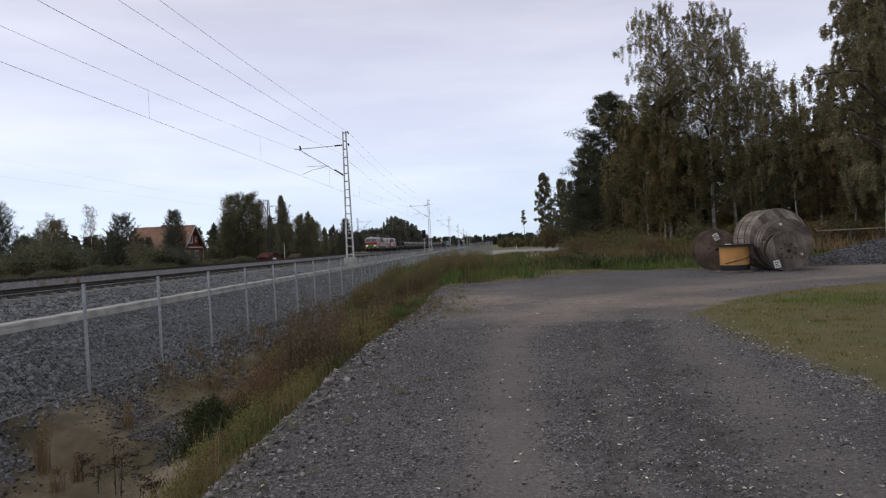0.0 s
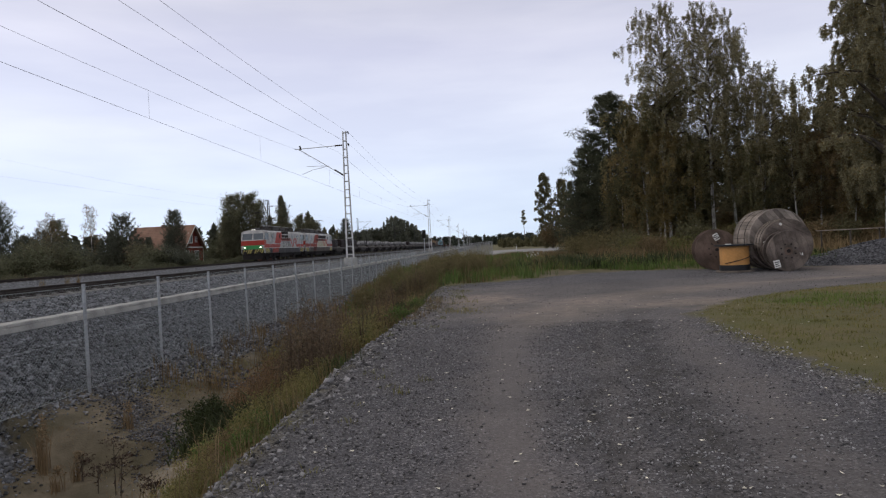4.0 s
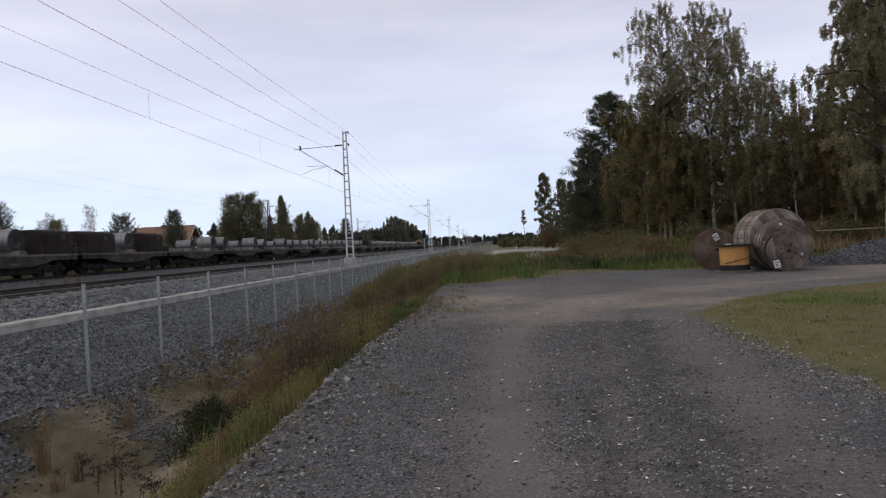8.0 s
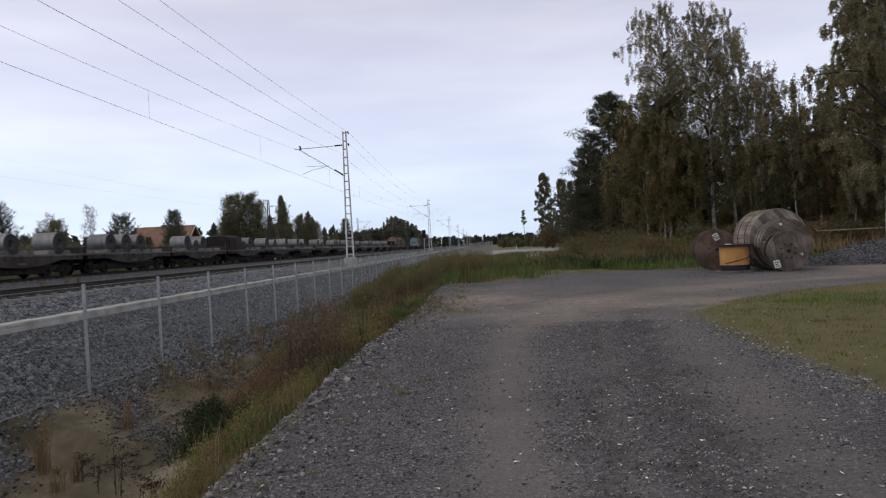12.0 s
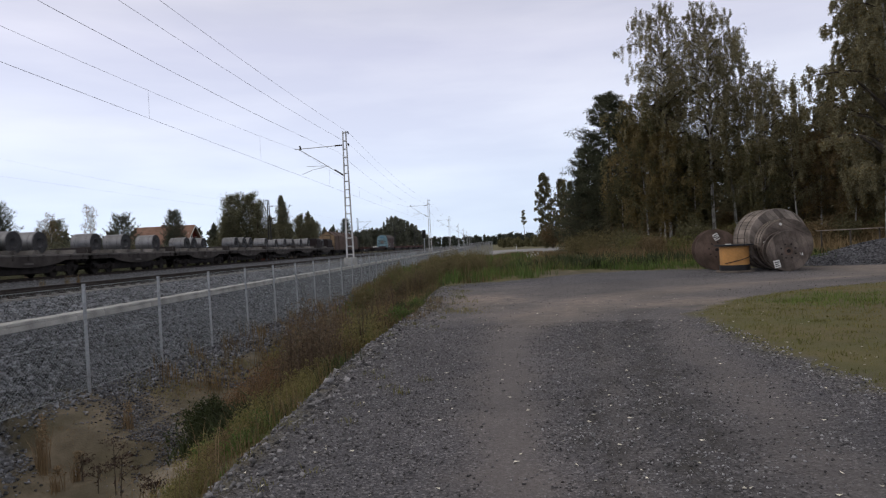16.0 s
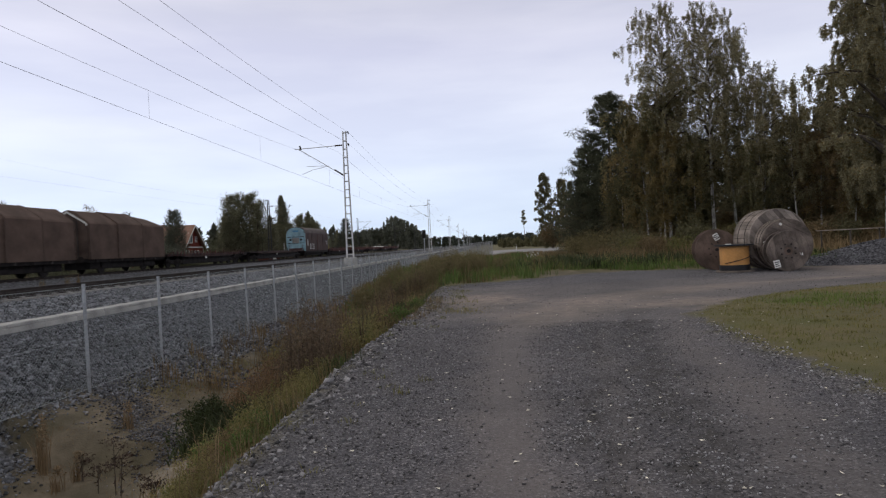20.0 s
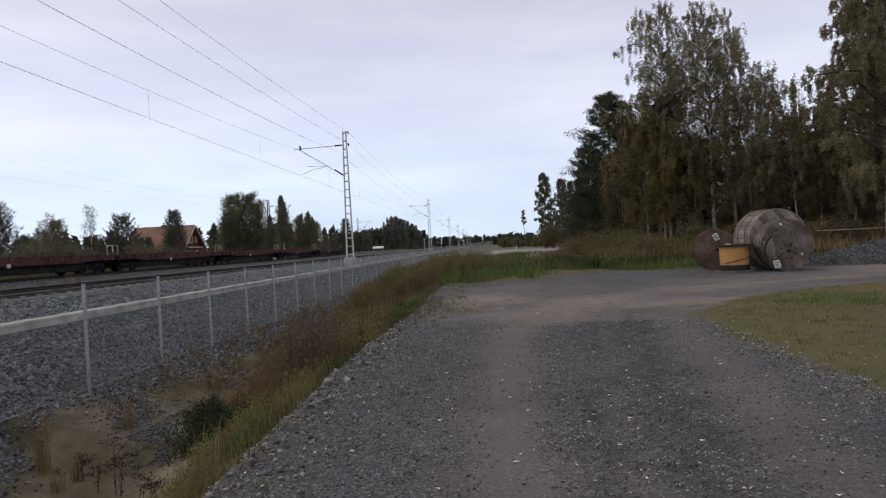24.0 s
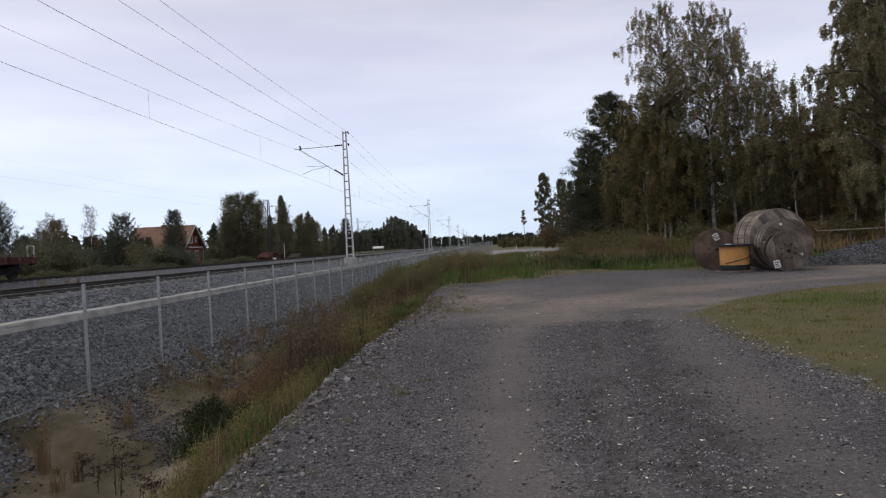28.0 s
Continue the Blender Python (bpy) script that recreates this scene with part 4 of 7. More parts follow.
    for end in (0, 1):
        d = -1 if end == 0 else 1
        y = 0.0 if end == 0 else L

        def face(name, x0, x1, z0, z1, m, out=0.012, lab=""):
            a, b = sorted((y + d * out, y - d * 0.03))
            return part(name, Geo().box(x0, x1, a, b, z0, z1), m, shell, lab)
        face("front_red", -W + 0.01, W - 0.01, 2.05, 2.66, M_RED, 0.010, "red band across the cab front")
        face("front_green", -W + 0.35, W - 0.35, 1.55, 2.04, M_GREEN, 0.012, "green panel between the headlamps")
        face("front_white", -W + 0.02, W - 0.02, 2.665, 2.71, M_WHITE, 0.006)
        face("beam", -1.45, 1.45, 0.95, 1.54, M_BLACK, 0.02, "black buffer beam")
        for i in range(9):
            x = -1.42 + i * 0.31
            a, b = sorted((y + d * 0.028, y))
            if abs(x + 0.15) > 0.2:
                part("warning_stripe", Geo().prism([(x, 1.0), (x + 0.14, 1.0), (x + 0.40, 1.5), (x + 0.26, 1.5)], 1, a, b), M_YELLOW, shell)
        for s in (-1, 1):
            # raked windscreen panes
            zb, zt = 2.80, 3.58
            yb, yt = (y - d * (zb - 2.72) * 0.33 + d * 0.01, y - d * (zt - 2.72) * 0.33 + d * 0.01)
            x0, x1 = sorted((s * 0.07, s * 1.38))
            part("windscreen", Geo().add([(x0, yb, zb), (x1, yb, zb), (x1, yt, zt), (x0, yt, zt), (x0, yb - d * 0.04, zb), (x1, yb - d * 0.04, zb), (x1, yt - d * 0.04, zt), (x0, yt - d * 0.04, zt)],
                                         [(0, 1, 2, 3), (4, 7, 6, 5), (0, 4, 5, 1), (2, 6, 7, 3), (1, 5, 6, 2), (0, 3, 7, 4)]), M_PALEGLASS, shell, "windscreen with the mirrored sky put into its pale tint")
            a, b = sorted((y, y + d * 0.09))
            part("headlamp_ring", Geo().tube([(s * 1.05, a, 1.78), (s * 1.05, b, 1.78)], 0.24, 14), M_GREEN, shell)
            part("headlamp", Geo().tube([(s * 1.05, y, 1.78), (s * 1.05, y + d * 0.105, 1.78)], 0.095, 12), M_LAMP if lit and end == 0 else M_PALE, shell, "lit headlamp" if lit and end == 0 else "unlit headlamp")
            part("top_lamp", Geo().tube([(s * 0.14, y - d * 0.65, 4.08), (s * 0.14, y - d * 0.42, 4.08)], 0.055, 10), M_TOPLAMP if lit and end == 0 else M_PALE, shell)
            part("wiper", Geo().tube([(s * 0.6, yb + d * 0.02, zb), (s * 0.35, yt + d * 0.02, zb + 0.55)], 0.012, 4), M_BLACK, shell)
        buffers(t, y, d * 1.2)
        part("snow_plough", Geo().prism([(-1.3, 0.2), (1.3, 0.2), (1.4, 0.85), (-1.4, 0.85)], 1, min(y + d * 0.1, y - d * 0.2), max(y + d * 0.1, y - d * 0.2)), M_BLACK, t)
    # roof gear
    part("roof_walk", Geo().box(-0.9, 0.9, 1.6, L - 1.6, 4.0, 4.12, 0.03), M_ROOF, shell, "sooty grey roof")
    for a, b, w, h in ((6.0, 8.6, 0.75, 0.62), (9.0, 10.6, 0.85, 0.42), (11.2, 12.2, 0.55, 0.55), (0.9, 1.7, 0.5, 0.25), (16.2, 17.0, 0.5, 0.25)):
        part("roof_box", Geo().box(-w, w, a, b, 4.05, 4.05 + h, 0.10), M_ROOF, shell)
    for q in range(12):
        yv, xv = 1.9 + 1.22 * q, 0.5 * math.sin(q * 2.1)
        part("roof_fitting", Geo().box(xv - 0.18, xv + 0.18, yv, yv + 0.35 + 0.2 * (q % 3), 4.1, 4.28 + 0.10 * ((q * 5) % 4), 0.04), M_ROOF if q % 2 else M_GREY, shell)
    for q in range(6):
        yv = 2.6 + 2.4 * q
        part("roof_rail", Geo().tube([(1.05, yv, 4.0), (1.05, yv, 4.22), (1.05, yv + 1.8, 4.22), (1.05, yv + 1.8, 4.0)], 0.018, 5), M_GREY, shell)
    for yv in (5.5, 5.9, 10.8, 12.6, 13.0, 2.2, 15.9):
        part("roof_insulator", Geo().tube([(0.45, yv, 4.1 + k * 0.07) for k in range(9)], [0.06, 0.11] * 4 + [0.06], 8), M_INSUL, shell)
    part("busbar", Geo().tube([(0.45, 2.2, 4.68), (0.45, 5.5, 4.72), (0.45, 12.6, 4.7), (0.45, 15.9, 4.68)], 0.025, 6), M_COPPER, shell)
    pantograph(t, 3.7, front_up)
    pantograph(t, 14.1, not front_up)
    # running gear
    bogie(t, 4.4, 3.0, 0.62, True)
    bogie(t, L - 4.4, 3.0, 0.62, True)
    part("equipment_box", Geo().box(-1.3, 1.3, 6.7, 11.2, 0.32, 1.0, 0.05), M_BLACK, t)
    part("frame_beam", Geo().box(-1.15, 1.15, 0.4, L - 0.4, 0.55, 1.0), M_BLACK, t, "black underframe beam")
    for s in (-1, 1):
        a, b = sorted((s * 1.35, s * 1.5))
        for q in (2.1, L - 2.8):
            part("step", Geo().box(a, b, q, q + 0.6, 0.45, 0.5).box(a, b, q, q + 0.6, 0.75, 0.8), M_BLACK, t)
    return t


moving(locomotive("red and white electric locomotive with lit headlamps and green nose", False, True, True), 0.0)
moving(locomotive("red, white and cream electric locomotive, second in the train", True, False, False), 18.96)


# flat coil wagons
def coil_wagon():
    t = thing("coil_wagon", "grimy flat wagon with steel coil cradles", "freight wagon", "coil wagons", at=pose(XF, FRONT0, RAIL_F))
    L, W = 12.15, 1.5
    part("deck", Geo().box(-W, W, 0, L, 1.36, 1.50, 0.02), M_DECK, t, "dusty grey wagon deck")
    for s in (-1, 1):
        a, b = sorted((s * (W - 0.16), s * (W - 0.02)))
        part("side_sill", Geo().prism([(0.1, 1.10)] + [(2.6 + 6.95 * q / 10, 1.10 - 0.42 * math.sin(math.pi * q / 10) ** 0.7) for q in range(11)] + [(L - 0.1, 1.10), (L - 0.1, 1.36), (0.1, 1.36)], 0, a, b), M_SILL, t, "grey fish-bellied side sill")
        a, b = sorted((s * (W - 0.02), s * (W + 0.015)))
        for i in range(9):
            y = 0.7 + i * (L - 1.4) / 8
            part("stake_pocket", Geo().box(a, b, y - 0.06, y + 0.06, 1.10, 1.44), M_SOLE, t)
        for y in (0.15, L - 0.15):
            c = s * (W - 0.05)
            d = 0.55 if y < 1 else -0.55
            if y > 1:
                part("hand_rail", Geo().tube([(c, y, 1.5), (c, y, 2.22), (c, y + d, 2.22)], 0.022, 6), M_DECK, t, "dusty hand rail")
        part("brake_lever", Geo().box(min(s * 1.5, s * 1.53), max(s * 1.5, s * 1.53), 5.6, 6.4, 0.85, 0.98), M_DECK, t)
    part("centre_sill", Geo().box(-0.3, 0.3, 0.0, L, 0.8, 1.34), M_BLACK, t)
    # plain black box added as the shade below the deck; hides bright ground beyond
    part("brake_gear", Geo().box(-1.1, 1.1, 3.4, L - 3.4, 0.26, 0.95, 0.05), M_BLACK, t, "black box added to fill the shade below the deck")
    for i in range(5):
        y = 2.05 + i * 2.05
        for d in (-0.72, 0.72):
            part("cradle", Geo().prism([(y + d - 0.16, 1.5), (y + d + 0.16, 1.5), (y + d + (0.02 if d < 0 else -0.02) + (0.14 if d > 0 else -0.14), 1.78)], 0, -1.2, 1.2), M_DECK, t)
    for y in (0.12, L - 0.12):
        part("end_wall", Geo().box(-1.35, 1.35, y - 0.04, y + 0.04, 1.5, 1.95, 0.02), M_SOLE, t)
    bogie(t, 2.1)
    bogie(t, L - 2.1)
    buffers(t, 0, -0.5)
    buffers(t, L, 0.5)
    return t


def steel_coil(r, w, label):
    t = thing("steel_coil", label, "steel coil", "steel coils on the train", at=pose(XF, FRONT0, RAIL_F + 1.55 + r))
    g = Geo().ring((0, 0, 0), 0, r * 0.44, r, w, 36)
    g.smooth = True
    part("winding", g, M_COIL, t)
    for s in (-1, 1):
        e = Geo().ring((s * (w / 2 + 0.004), 0, 0), 0, r * 0.44, r * 0.995, 0.012, 36)
        part("wound_end", e, M_COILEND, t, "dark wound edges round an open eye")
    for x in (-0.28, 0.28):
        part("steel_strap", Geo().ring((x * w, 0, 0), 0, r * 0.99, r + 0.004, 0.02, 36), M_SOLE, t)
    return t


def hood(length):
    t = thing("coil_cover", "dark brown tarpaulin cover over steel coils", "tarpaulin cover", "coil covers", at=pose(XF, FRONT0, RAIL_F + 1.5))
    g, n = Geo(), 12
    secs = []
    for k in range(9):
        y = length * k / 8
        e = 0.97 if k in (0, 8) else 1.0
        ring = []
        for i in range(n + 1):
            a = math.pi * i / n
            lump = 1 + 0.012 * math.sin(5 * a + k * 1.7)
            ring.append((-1.32 * e * math.copysign(abs(math.cos(a)) ** 0.28, math.cos(a)) * lump, y, 0.02 + 1.60 * e * math.sin(a) ** 0.26 * (1 + 0.03 * math.sin(k * 2.4))))
        secs.append(ring)
    v = [p for r in secs for p in r]
    f = [(k * (n + 1) + i, k * (n + 1) + i + 1, (k + 1) * (n + 1) + i + 1, (k + 1) * (n + 1) + i) for k in range(8) for i in range(n)]
    f += [tuple(range(n + 1)), tuple(range(8 * (n + 1), 9 * (n + 1)))]
    g.add(v, f)
    g.smooth = True
    part("tarpaulin", g, M_HOOD, t)
    part("label_plate", Geo().box(1.30, 1.345, length * 0.62, length * 0.62 + 0.42, 0.95, 1.3), M_ROOF, t, "small grey plate")
    for y in (0.5, length / 2, length - 0.5):
        part("strap", Geo().box(1.28, 1.335, y - 0.03, y + 0.03, 0.05, 1.0), M_BLACK, t)
    return t


R_OF = {"x": 0.80, "b": 0.73, "m": 0.65, "s": 0.53}
LOADS = {2: "6.2s 11.0b", 3: "2.0b 5.9s 11.1b", 4: "2.2m 6.1s 10.8b", 5: "2.1m 6.3m 11.1m", 6: "1.9b 6.2m 11.2m", 7: "2.0m 6.2m 10.7b",
         8: "4.2b 6.3b 8.4b", 9: "4.5b 6.2s 8.1b", 10: "6.6s 8.8b", 11: "2.4b 5.9m 10.8b", 12: "4.0b 5.8s 8.1b", 13: "3.9b 6.2s 8.0b",
         14: "4.0b 5.8b 8.1b", 15: "1.6b 5.7b 10.3b", 16: "3.6m 5.4m 7.6m", 17: "3.9b 6.1b 8.2b", 18: "1.7b 5.7m 9.8b", 19: "1.0b 5.0b 9.9x", 0: "7.4x", 1: "7.4x", 20: "6.9b"}
HOODS = {0: [(0.4, 4.5), (8.6, 11.9)], 1: [(0.4, 4.5), (8.6, 11.9)], 10: [(0.4, 4.7)], 20: [(0.4, 4.0), (8.2, 11.8)]}
first_wagon = coil_wagon()
coil_kinds = {c: steel_coil(R_OF[c], 1.5, lab) for c, lab in (("x", "very large bare grey steel coil between tarpaulin covers"), ("b", "large bare grey steel coil lying across the wagon"), ("m", "bare grey steel coil lying across the wagon"), ("s", "small bare grey steel coil lying across the wagon"))}
used = set()
hood_kinds = {}
for k in range(21):
    s0 = 37.3 + 12.55 * k
    wgn = first_wagon if k == 0 else copy_thing(first_wagon, pose(XF, FRONT0, RAIL_F))
    moving(wgn, s0)
    for item in LOADS[k].split():
        c, off = item[-1], float(item[:-1])
        ob = coil_kinds[c] if c not in used else copy_thing(coil_kinds[c], pose(XF, FRONT0, RAIL_F))
        used.add(c)
        moving(ob, s0 + off, rng.uniform(-0.08, 0.08), 1.55 + R_OF[c])
    for a, b in HOODS.get(k, []):
        key = round(b - a, 1)
        if key in hood_kinds:
            ob = copy_thing(hood_kinds[key], pose(XF, FRONT0, RAIL_F))
        else:
            ob = hood_kinds[key] = hood(b - a)
        moving(ob, s0 + a, 0, 1.5)


def covered_wagon(flip, L):
    """Two-axle wagon under a telescoping canvas hood in three sections."""
    t = thing("covered_wagon", "freight wagon under a brown gabled canvas hood", "freight wagon", "covered wagons", at=pose(XF, FRONT0, RAIL_F))
    # added black block: stands for the darkness between the wheels
    part("brake_gear", Geo().box(-1.0, 1.0, 0.8, L - 0.8, 0.32, 0.86, 0.04), M_BLACK, t, "black box added to fill the shade below the floor")
    part("underframe", Geo().box(-1.4, 1.4, 0, L, 0.82, 1.1, 0.02), M_BLACK, t)
    cuts = [(0.05, L * 0.34, 0.0), (L * 0.33, L * 0.67, 0.06), (L * 0.66, L - 0.05, 0.0)]
    for i, (a, b, o) in enumerate(cuts):
        w, e, pk = 1.52 + o, 3.74 + o, 4.66 + o
        sec = [(-w, 1.05), (w, 1.05), (w, e - 0.1), (w - 0.12, e + 0.06), (0.35, pk - 0.09), (0, pk), (-0.35, pk - 0.09), (-w + 0.12, e + 0.06), (-w, e - 0.1)]
        g = Geo()
        if i == 2 and flip:      # sloping rear end
            n = len(sec)
            g.add([(x, a, z) for x, z in sec] + [(x, b - max(0, z - e) * 1.0, z - max(0, z - e) * 0.25) for x, z in sec], [tuple(range(n))[::-1], tuple(range(n, 2 * n))] + [(k, (k + 1) % n, n + (k + 1) % n, n + k) for k in range(n)])
        else:
            g.prism(sec, 1, a, b)
        hd = part("canvas_hood", g, M_TARP, t, "brown canvas hood section")
        for y in (a + 0.06, b - 0.06):
            if not (i == 2 and flip and y > L - 1):
                out = [(x * 1.012, 1.05 + (z - 1.05) * 1.008) for x, z in sec]
                part("rib", Geo().prism(out, 1, y - 0.03, y + 0.03), M_RIB, hd, "dark edge rib")
    sec = [(-1.45, 1.1), (1.45, 1.1), (1.45, 3.66), (0, 4.56), (-1.45, 3.66)]
    end = part("end_wall", Geo().prism(sec, 1, -0.06, 0.05), M_RIB if flip else M_TAN, t, "dark brown end wall" if flip else "tan wooden end wall")
    if flip:
        edge = [(1.47, 3.5), (1.47, 3.68), (0, 4.60), (-1.47, 3.68), (-1.47, 3.5), (-1.36, 3.5), (-1.36, 3.62), (0, 4.46), (1.36, 3.62), (1.36, 3.5)]
        part("gable_edge", Geo().prism(edge, 1, -0.09, -0.06), M_PALE, end, "pale edging along the gable")
    part("end_frame", Geo().box(-0.75, -0.68, -0.1, -0.05, 1.2, 3.9).box(0.68, 0.75, -0.1, -0.05, 1.2, 3.9).box(-0.75, 0.75, -0.1, -0.05, 3.83, 3.9), M_SOLE, end)
    part("end_wall", Geo().prism(sec, 1, L - 0.05, L + 0.06) if not flip else Geo().prism([(-1.45, 1.1), (1.45, 1.1), (1.45, 3.6), (-1.45, 3.6)], 1, L - 0.05, L + 0.02), M_GRIMWHITE if not flip else M_TARP, t, "grimy end wall")
    for y in (2.4, L - 2.4):
        o = new("wheelset", WHEELS)
        o.parent = t
        o.matrix_basis = pose(0, y, 0.48)
        part("axle_guard", Geo().box(0.95, 1.1, y - 0.35, y + 0.35, 0.4, 0.85).box(-1.1, -0.95, y - 0.35, y + 0.35, 0.4, 0.85), M_BLACK, t)
    for i in range(6):
        part("side_bracket", Geo().box(1.38, 1.5, 0.8 + i * 1.65, 0.95 + i * 1.65, 0.85, 1.05), M_SOLE, t)
    buffers(t, 0, -0.35)
    buffers(t, L, 0.35)
    return t


moving(covered_wagon(False, 9.9), 301.0)
moving(covered_wagon(True, 10.8), 312.4)


def flat_wagon(label, L, paint, stakes, stake_mat, low=0.86, top=1.26, boards=True):
    t = thing("flat_wagon", label, "freight wagon", "flat wagons", at=pose(XF, FRONT0, RAIL_F))
    W = 1.48
    part("deck", Geo().box(-W + 0.02, W - 0.02, 0, L, top - 0.04, top + 0.03, 0.01), M_SOLE, t, "worn plank deck")
    for s in (-1, 1):
        a, b = sorted((s * (W - 0.12), s * W))
        part("side_sill", Geo().prism([(0, low + 0.08), (2.6, low + 0.08), (4.5, low - 0.05), (L - 4.5, low - 0.05), (L - 2.6, low + 0.08), (L, low + 0.08), (L, top), (0, top)], 0, a, b), paint, t)
        a, b = sorted((s * W, s * (W + 0.05)))
        for i in range(stakes):
            y = 0.4 + (L - 0.8) * i / (stakes - 1)
            part("stake", Geo().box(a, b, y - 0.08, y + 0.08, low + 0.1, top + 0.14 + 0.24 * ((i * 7) % 5) / 4, 0.01), stake_mat, t)
        a, b = sorted((s * (W - 0.06), s * (W - 0.02)))
        if boards:
            part("side_board", Geo().box(a, b, 0.1, L - 0.1, top + 0.03, top + 0.10), paint, t)
        part("fitting", Geo().box(min(s * 1.5, s * 1.54), max(s * 1.5, s * 1.54), L * 0.42, L * 0.42 + 0.25, 0.72, 0.95), M_PALE, t)
        c = s * (W - 0.05)
        part("hand_rail", Geo().tube([(c, L - 0.12, top), (c, L - 0.12, 2.15), (c, L - 0.6, 2.15)], 0.018, 6), M_DECK, t)
    if boards:
        for y, m, lab in ((0.12, M_YELLOWRAIL, "yellow end frame"), (L - 0.12, M_PALE, "white end frame")):
            part("end_frame", Geo().tube([(0.95, y, top), (0.95, y, top + 0.8), (1.38, y, top + 0.8), (1.38, y, top)], 0.03, 6), m, t, lab)
    part("centre_sill", Geo().box(-0.3, 0.3, 0.0, L, 0.7, top - 0.05), M_BLACK, t)
    # added black box, gives the deep shade between the bogies
    part("brake_gear", Geo().box(-1.1, 1.1, 3.6, L - 3.6, 0.26, 0.95, 0.05), M_BLACK, t, "black box added to fill the shade below the deck")
    bogie(t, 2.2)
    bogie(t, L - 2.2)
    buffers(t, 0, -0.5)
    buffers(t, L, 0.5)
    return t


moving(flat_wagon("dark rusty flat wagon with short stakes", 18.3, M_DARKRUST, 26, M_REDFLAT, 0.95, 1.22, False), 323.7)
moving(flat_wagon("long dark flat wagon with white fittings below the deck", 23.3, M_DARKRUST, 12, M_DARKRUST, 0.98, 1.22, False), 343.9)


def sliding_wall_wagon():
    t = thing("box_wagon", "arched-roof box wagon with dark sides and pale blue ends", "freight wagon", "covered wagons", at=pose(XF, FRONT0, RAIL_F))
    L, W = 14.9, 1.52
    part("underframe", Geo().box(-1.4, 1.4, 0, L, 0.75, 1.08, 0.02), M_BLACK, t)
    # added black filler in place of the shade under the floor
    part("brake_gear", Geo().box(-1.0, 1.0, 1.0, L - 1.0, 0.32, 0.76, 0.04), M_BLACK, t, "black box added to fill the shade below the floor")
    arch = [(W * math.cos(a), 3.95 + 1.0 * math.sin(a) ** 0.8) for a in [math.pi * i / 14 for i in range(15)]]
    sec = [(-W, 1.07), (W, 1.07)] + arch
    end_arch = [(1.48 * math.cos(a), 3.95 + 0.96 * math.sin(a) ** 0.8) for a in [math.pi * i / 14 for i in range(15)]]
    end_sec = [(-1.48, 1.1), (1.48, 1.1)] + end_arch
    wall = part("side_walls", Geo().prism([(-W, 1.07), (W, 1.07), (W, 3.95), (-W, 3.95)], 1, 0.25, L - 0.25), M_DKWALL, t, "dark grey-brown sliding walls")
    g = Geo().prism([(x * 1.01, z + 0.01) for x, z in arch], 1, 0.22, L - 0.6)
    g.smooth = True
    part("roof", g, M_DKROOF, t, "arched grey roof")
    n = len(arch)
    g = Geo().add([(x, L - 0.6, z) for x, z in arch] + [(x * 0.94, L - 0.15, 3.95 + (z - 3.95) * 0.45) for x, z in arch], [(i, i + 1, n + i + 1, n + i) for i in range(n - 1)] + [tuple(range(n, 2 * n))])
    g.smooth = True
    part("roof_end", g, M_DKROOF, t)
    e = part("end_wall", Geo().prism(end_sec, 1, 0.04, 0.3), M_BLUE, t, "pale blue arched end wall")
    part("end_wall", Geo().box(-1.48, 1.48, L - 0.3, L - 0.05, 1.1, 3.96), M_BLUE, t)
    for s in (-1, 1):
        a, b = sorted((s * 1.36, s * 1.53))
        part("corner_post", Geo().box(a, b, -0.02, 0.24, 1.05, 3.95, 0.02), M_BLUE, e)
        a, b = sorted((s * 0.70, s * 1.0))
        part("end_window", Geo().box(a, b, -0.01, 0.05, 2.75, 3.05), M_BLACK, e)
    for z in (2.3, 3.3):
        part("end_rail", Geo().box(-1.36, 1.36, -0.02, 0.05, z, z + 0.1), M_SOLE, e)
    part("end_board", Geo().box(-0.62, 0.62, -0.03, 0.05, 2.42, 3.2), M_GRIMWHITE, e, "grimy pale end board")
    part("end_sign", Geo().box(-0.45, 0.45, -0.02, 0.05, 4.15, 4.40), M_BLUEDK, e, "blue lettering reduced to a bar")
    for x in (-0.62, 0.62):
        part("end_post", Geo().box(x - 0.05, x + 0.05, -0.06, 0.05, 1.1, 4.5), M_BLUE, e)
    part("end_ladder", Geo().box(-1.1, 1.1, -0.25, -0.20, 1.15, 1.55).box(-1.1, -1.04, -0.25, -0.2, 1.15, 2.2).box(1.04, 1.1, -0.25, -0.2, 1.15, 2.2), M_REDFLAT, e, "rusty end railing")
    arc = [(1.5 * math.cos(a), 3.95 + 0.98 * math.sin(a) ** 0.8) for a in [math.pi * i / 14 for i in range(15)]]
    inner = [(x * 0.95, 3.95 + (z - 3.95) * 0.93) for x, z in arc]
    part("end_arch", Geo().prism(arc + inner[::-1], 1, -0.03, 0.06), M_DKROOF, e)
    for s in (-1, 1):
        for y in (3.9, 7.45, 11.0):
            a, b = sorted((s * W, s * (W + 0.04)))
            part("wall_post", Geo().box(a, b, y - 0.06, y + 0.06, 1.1, 3.9), M_REDFLAT if y == 7.45 else M_DKWALL, wall, "rusty door post" if y == 7.45 else "")
        a, b = sorted((s * W, s * (W + 0.006)))
        part("paint_patch", Geo().box(a, b, 1.35, 1.75, 1.9, 2.9), M_PALE, wall, "white painted bar")
        for i in range(5):
            y = 2.6 + i * 0.62
            part("paint_bar", Geo().prism([(y, 1.35), (y + 0.16, 1.35), (y + 0.34, 2.25), (y + 0.18, 2.25)], 0, a, b), M_PALE, wall)
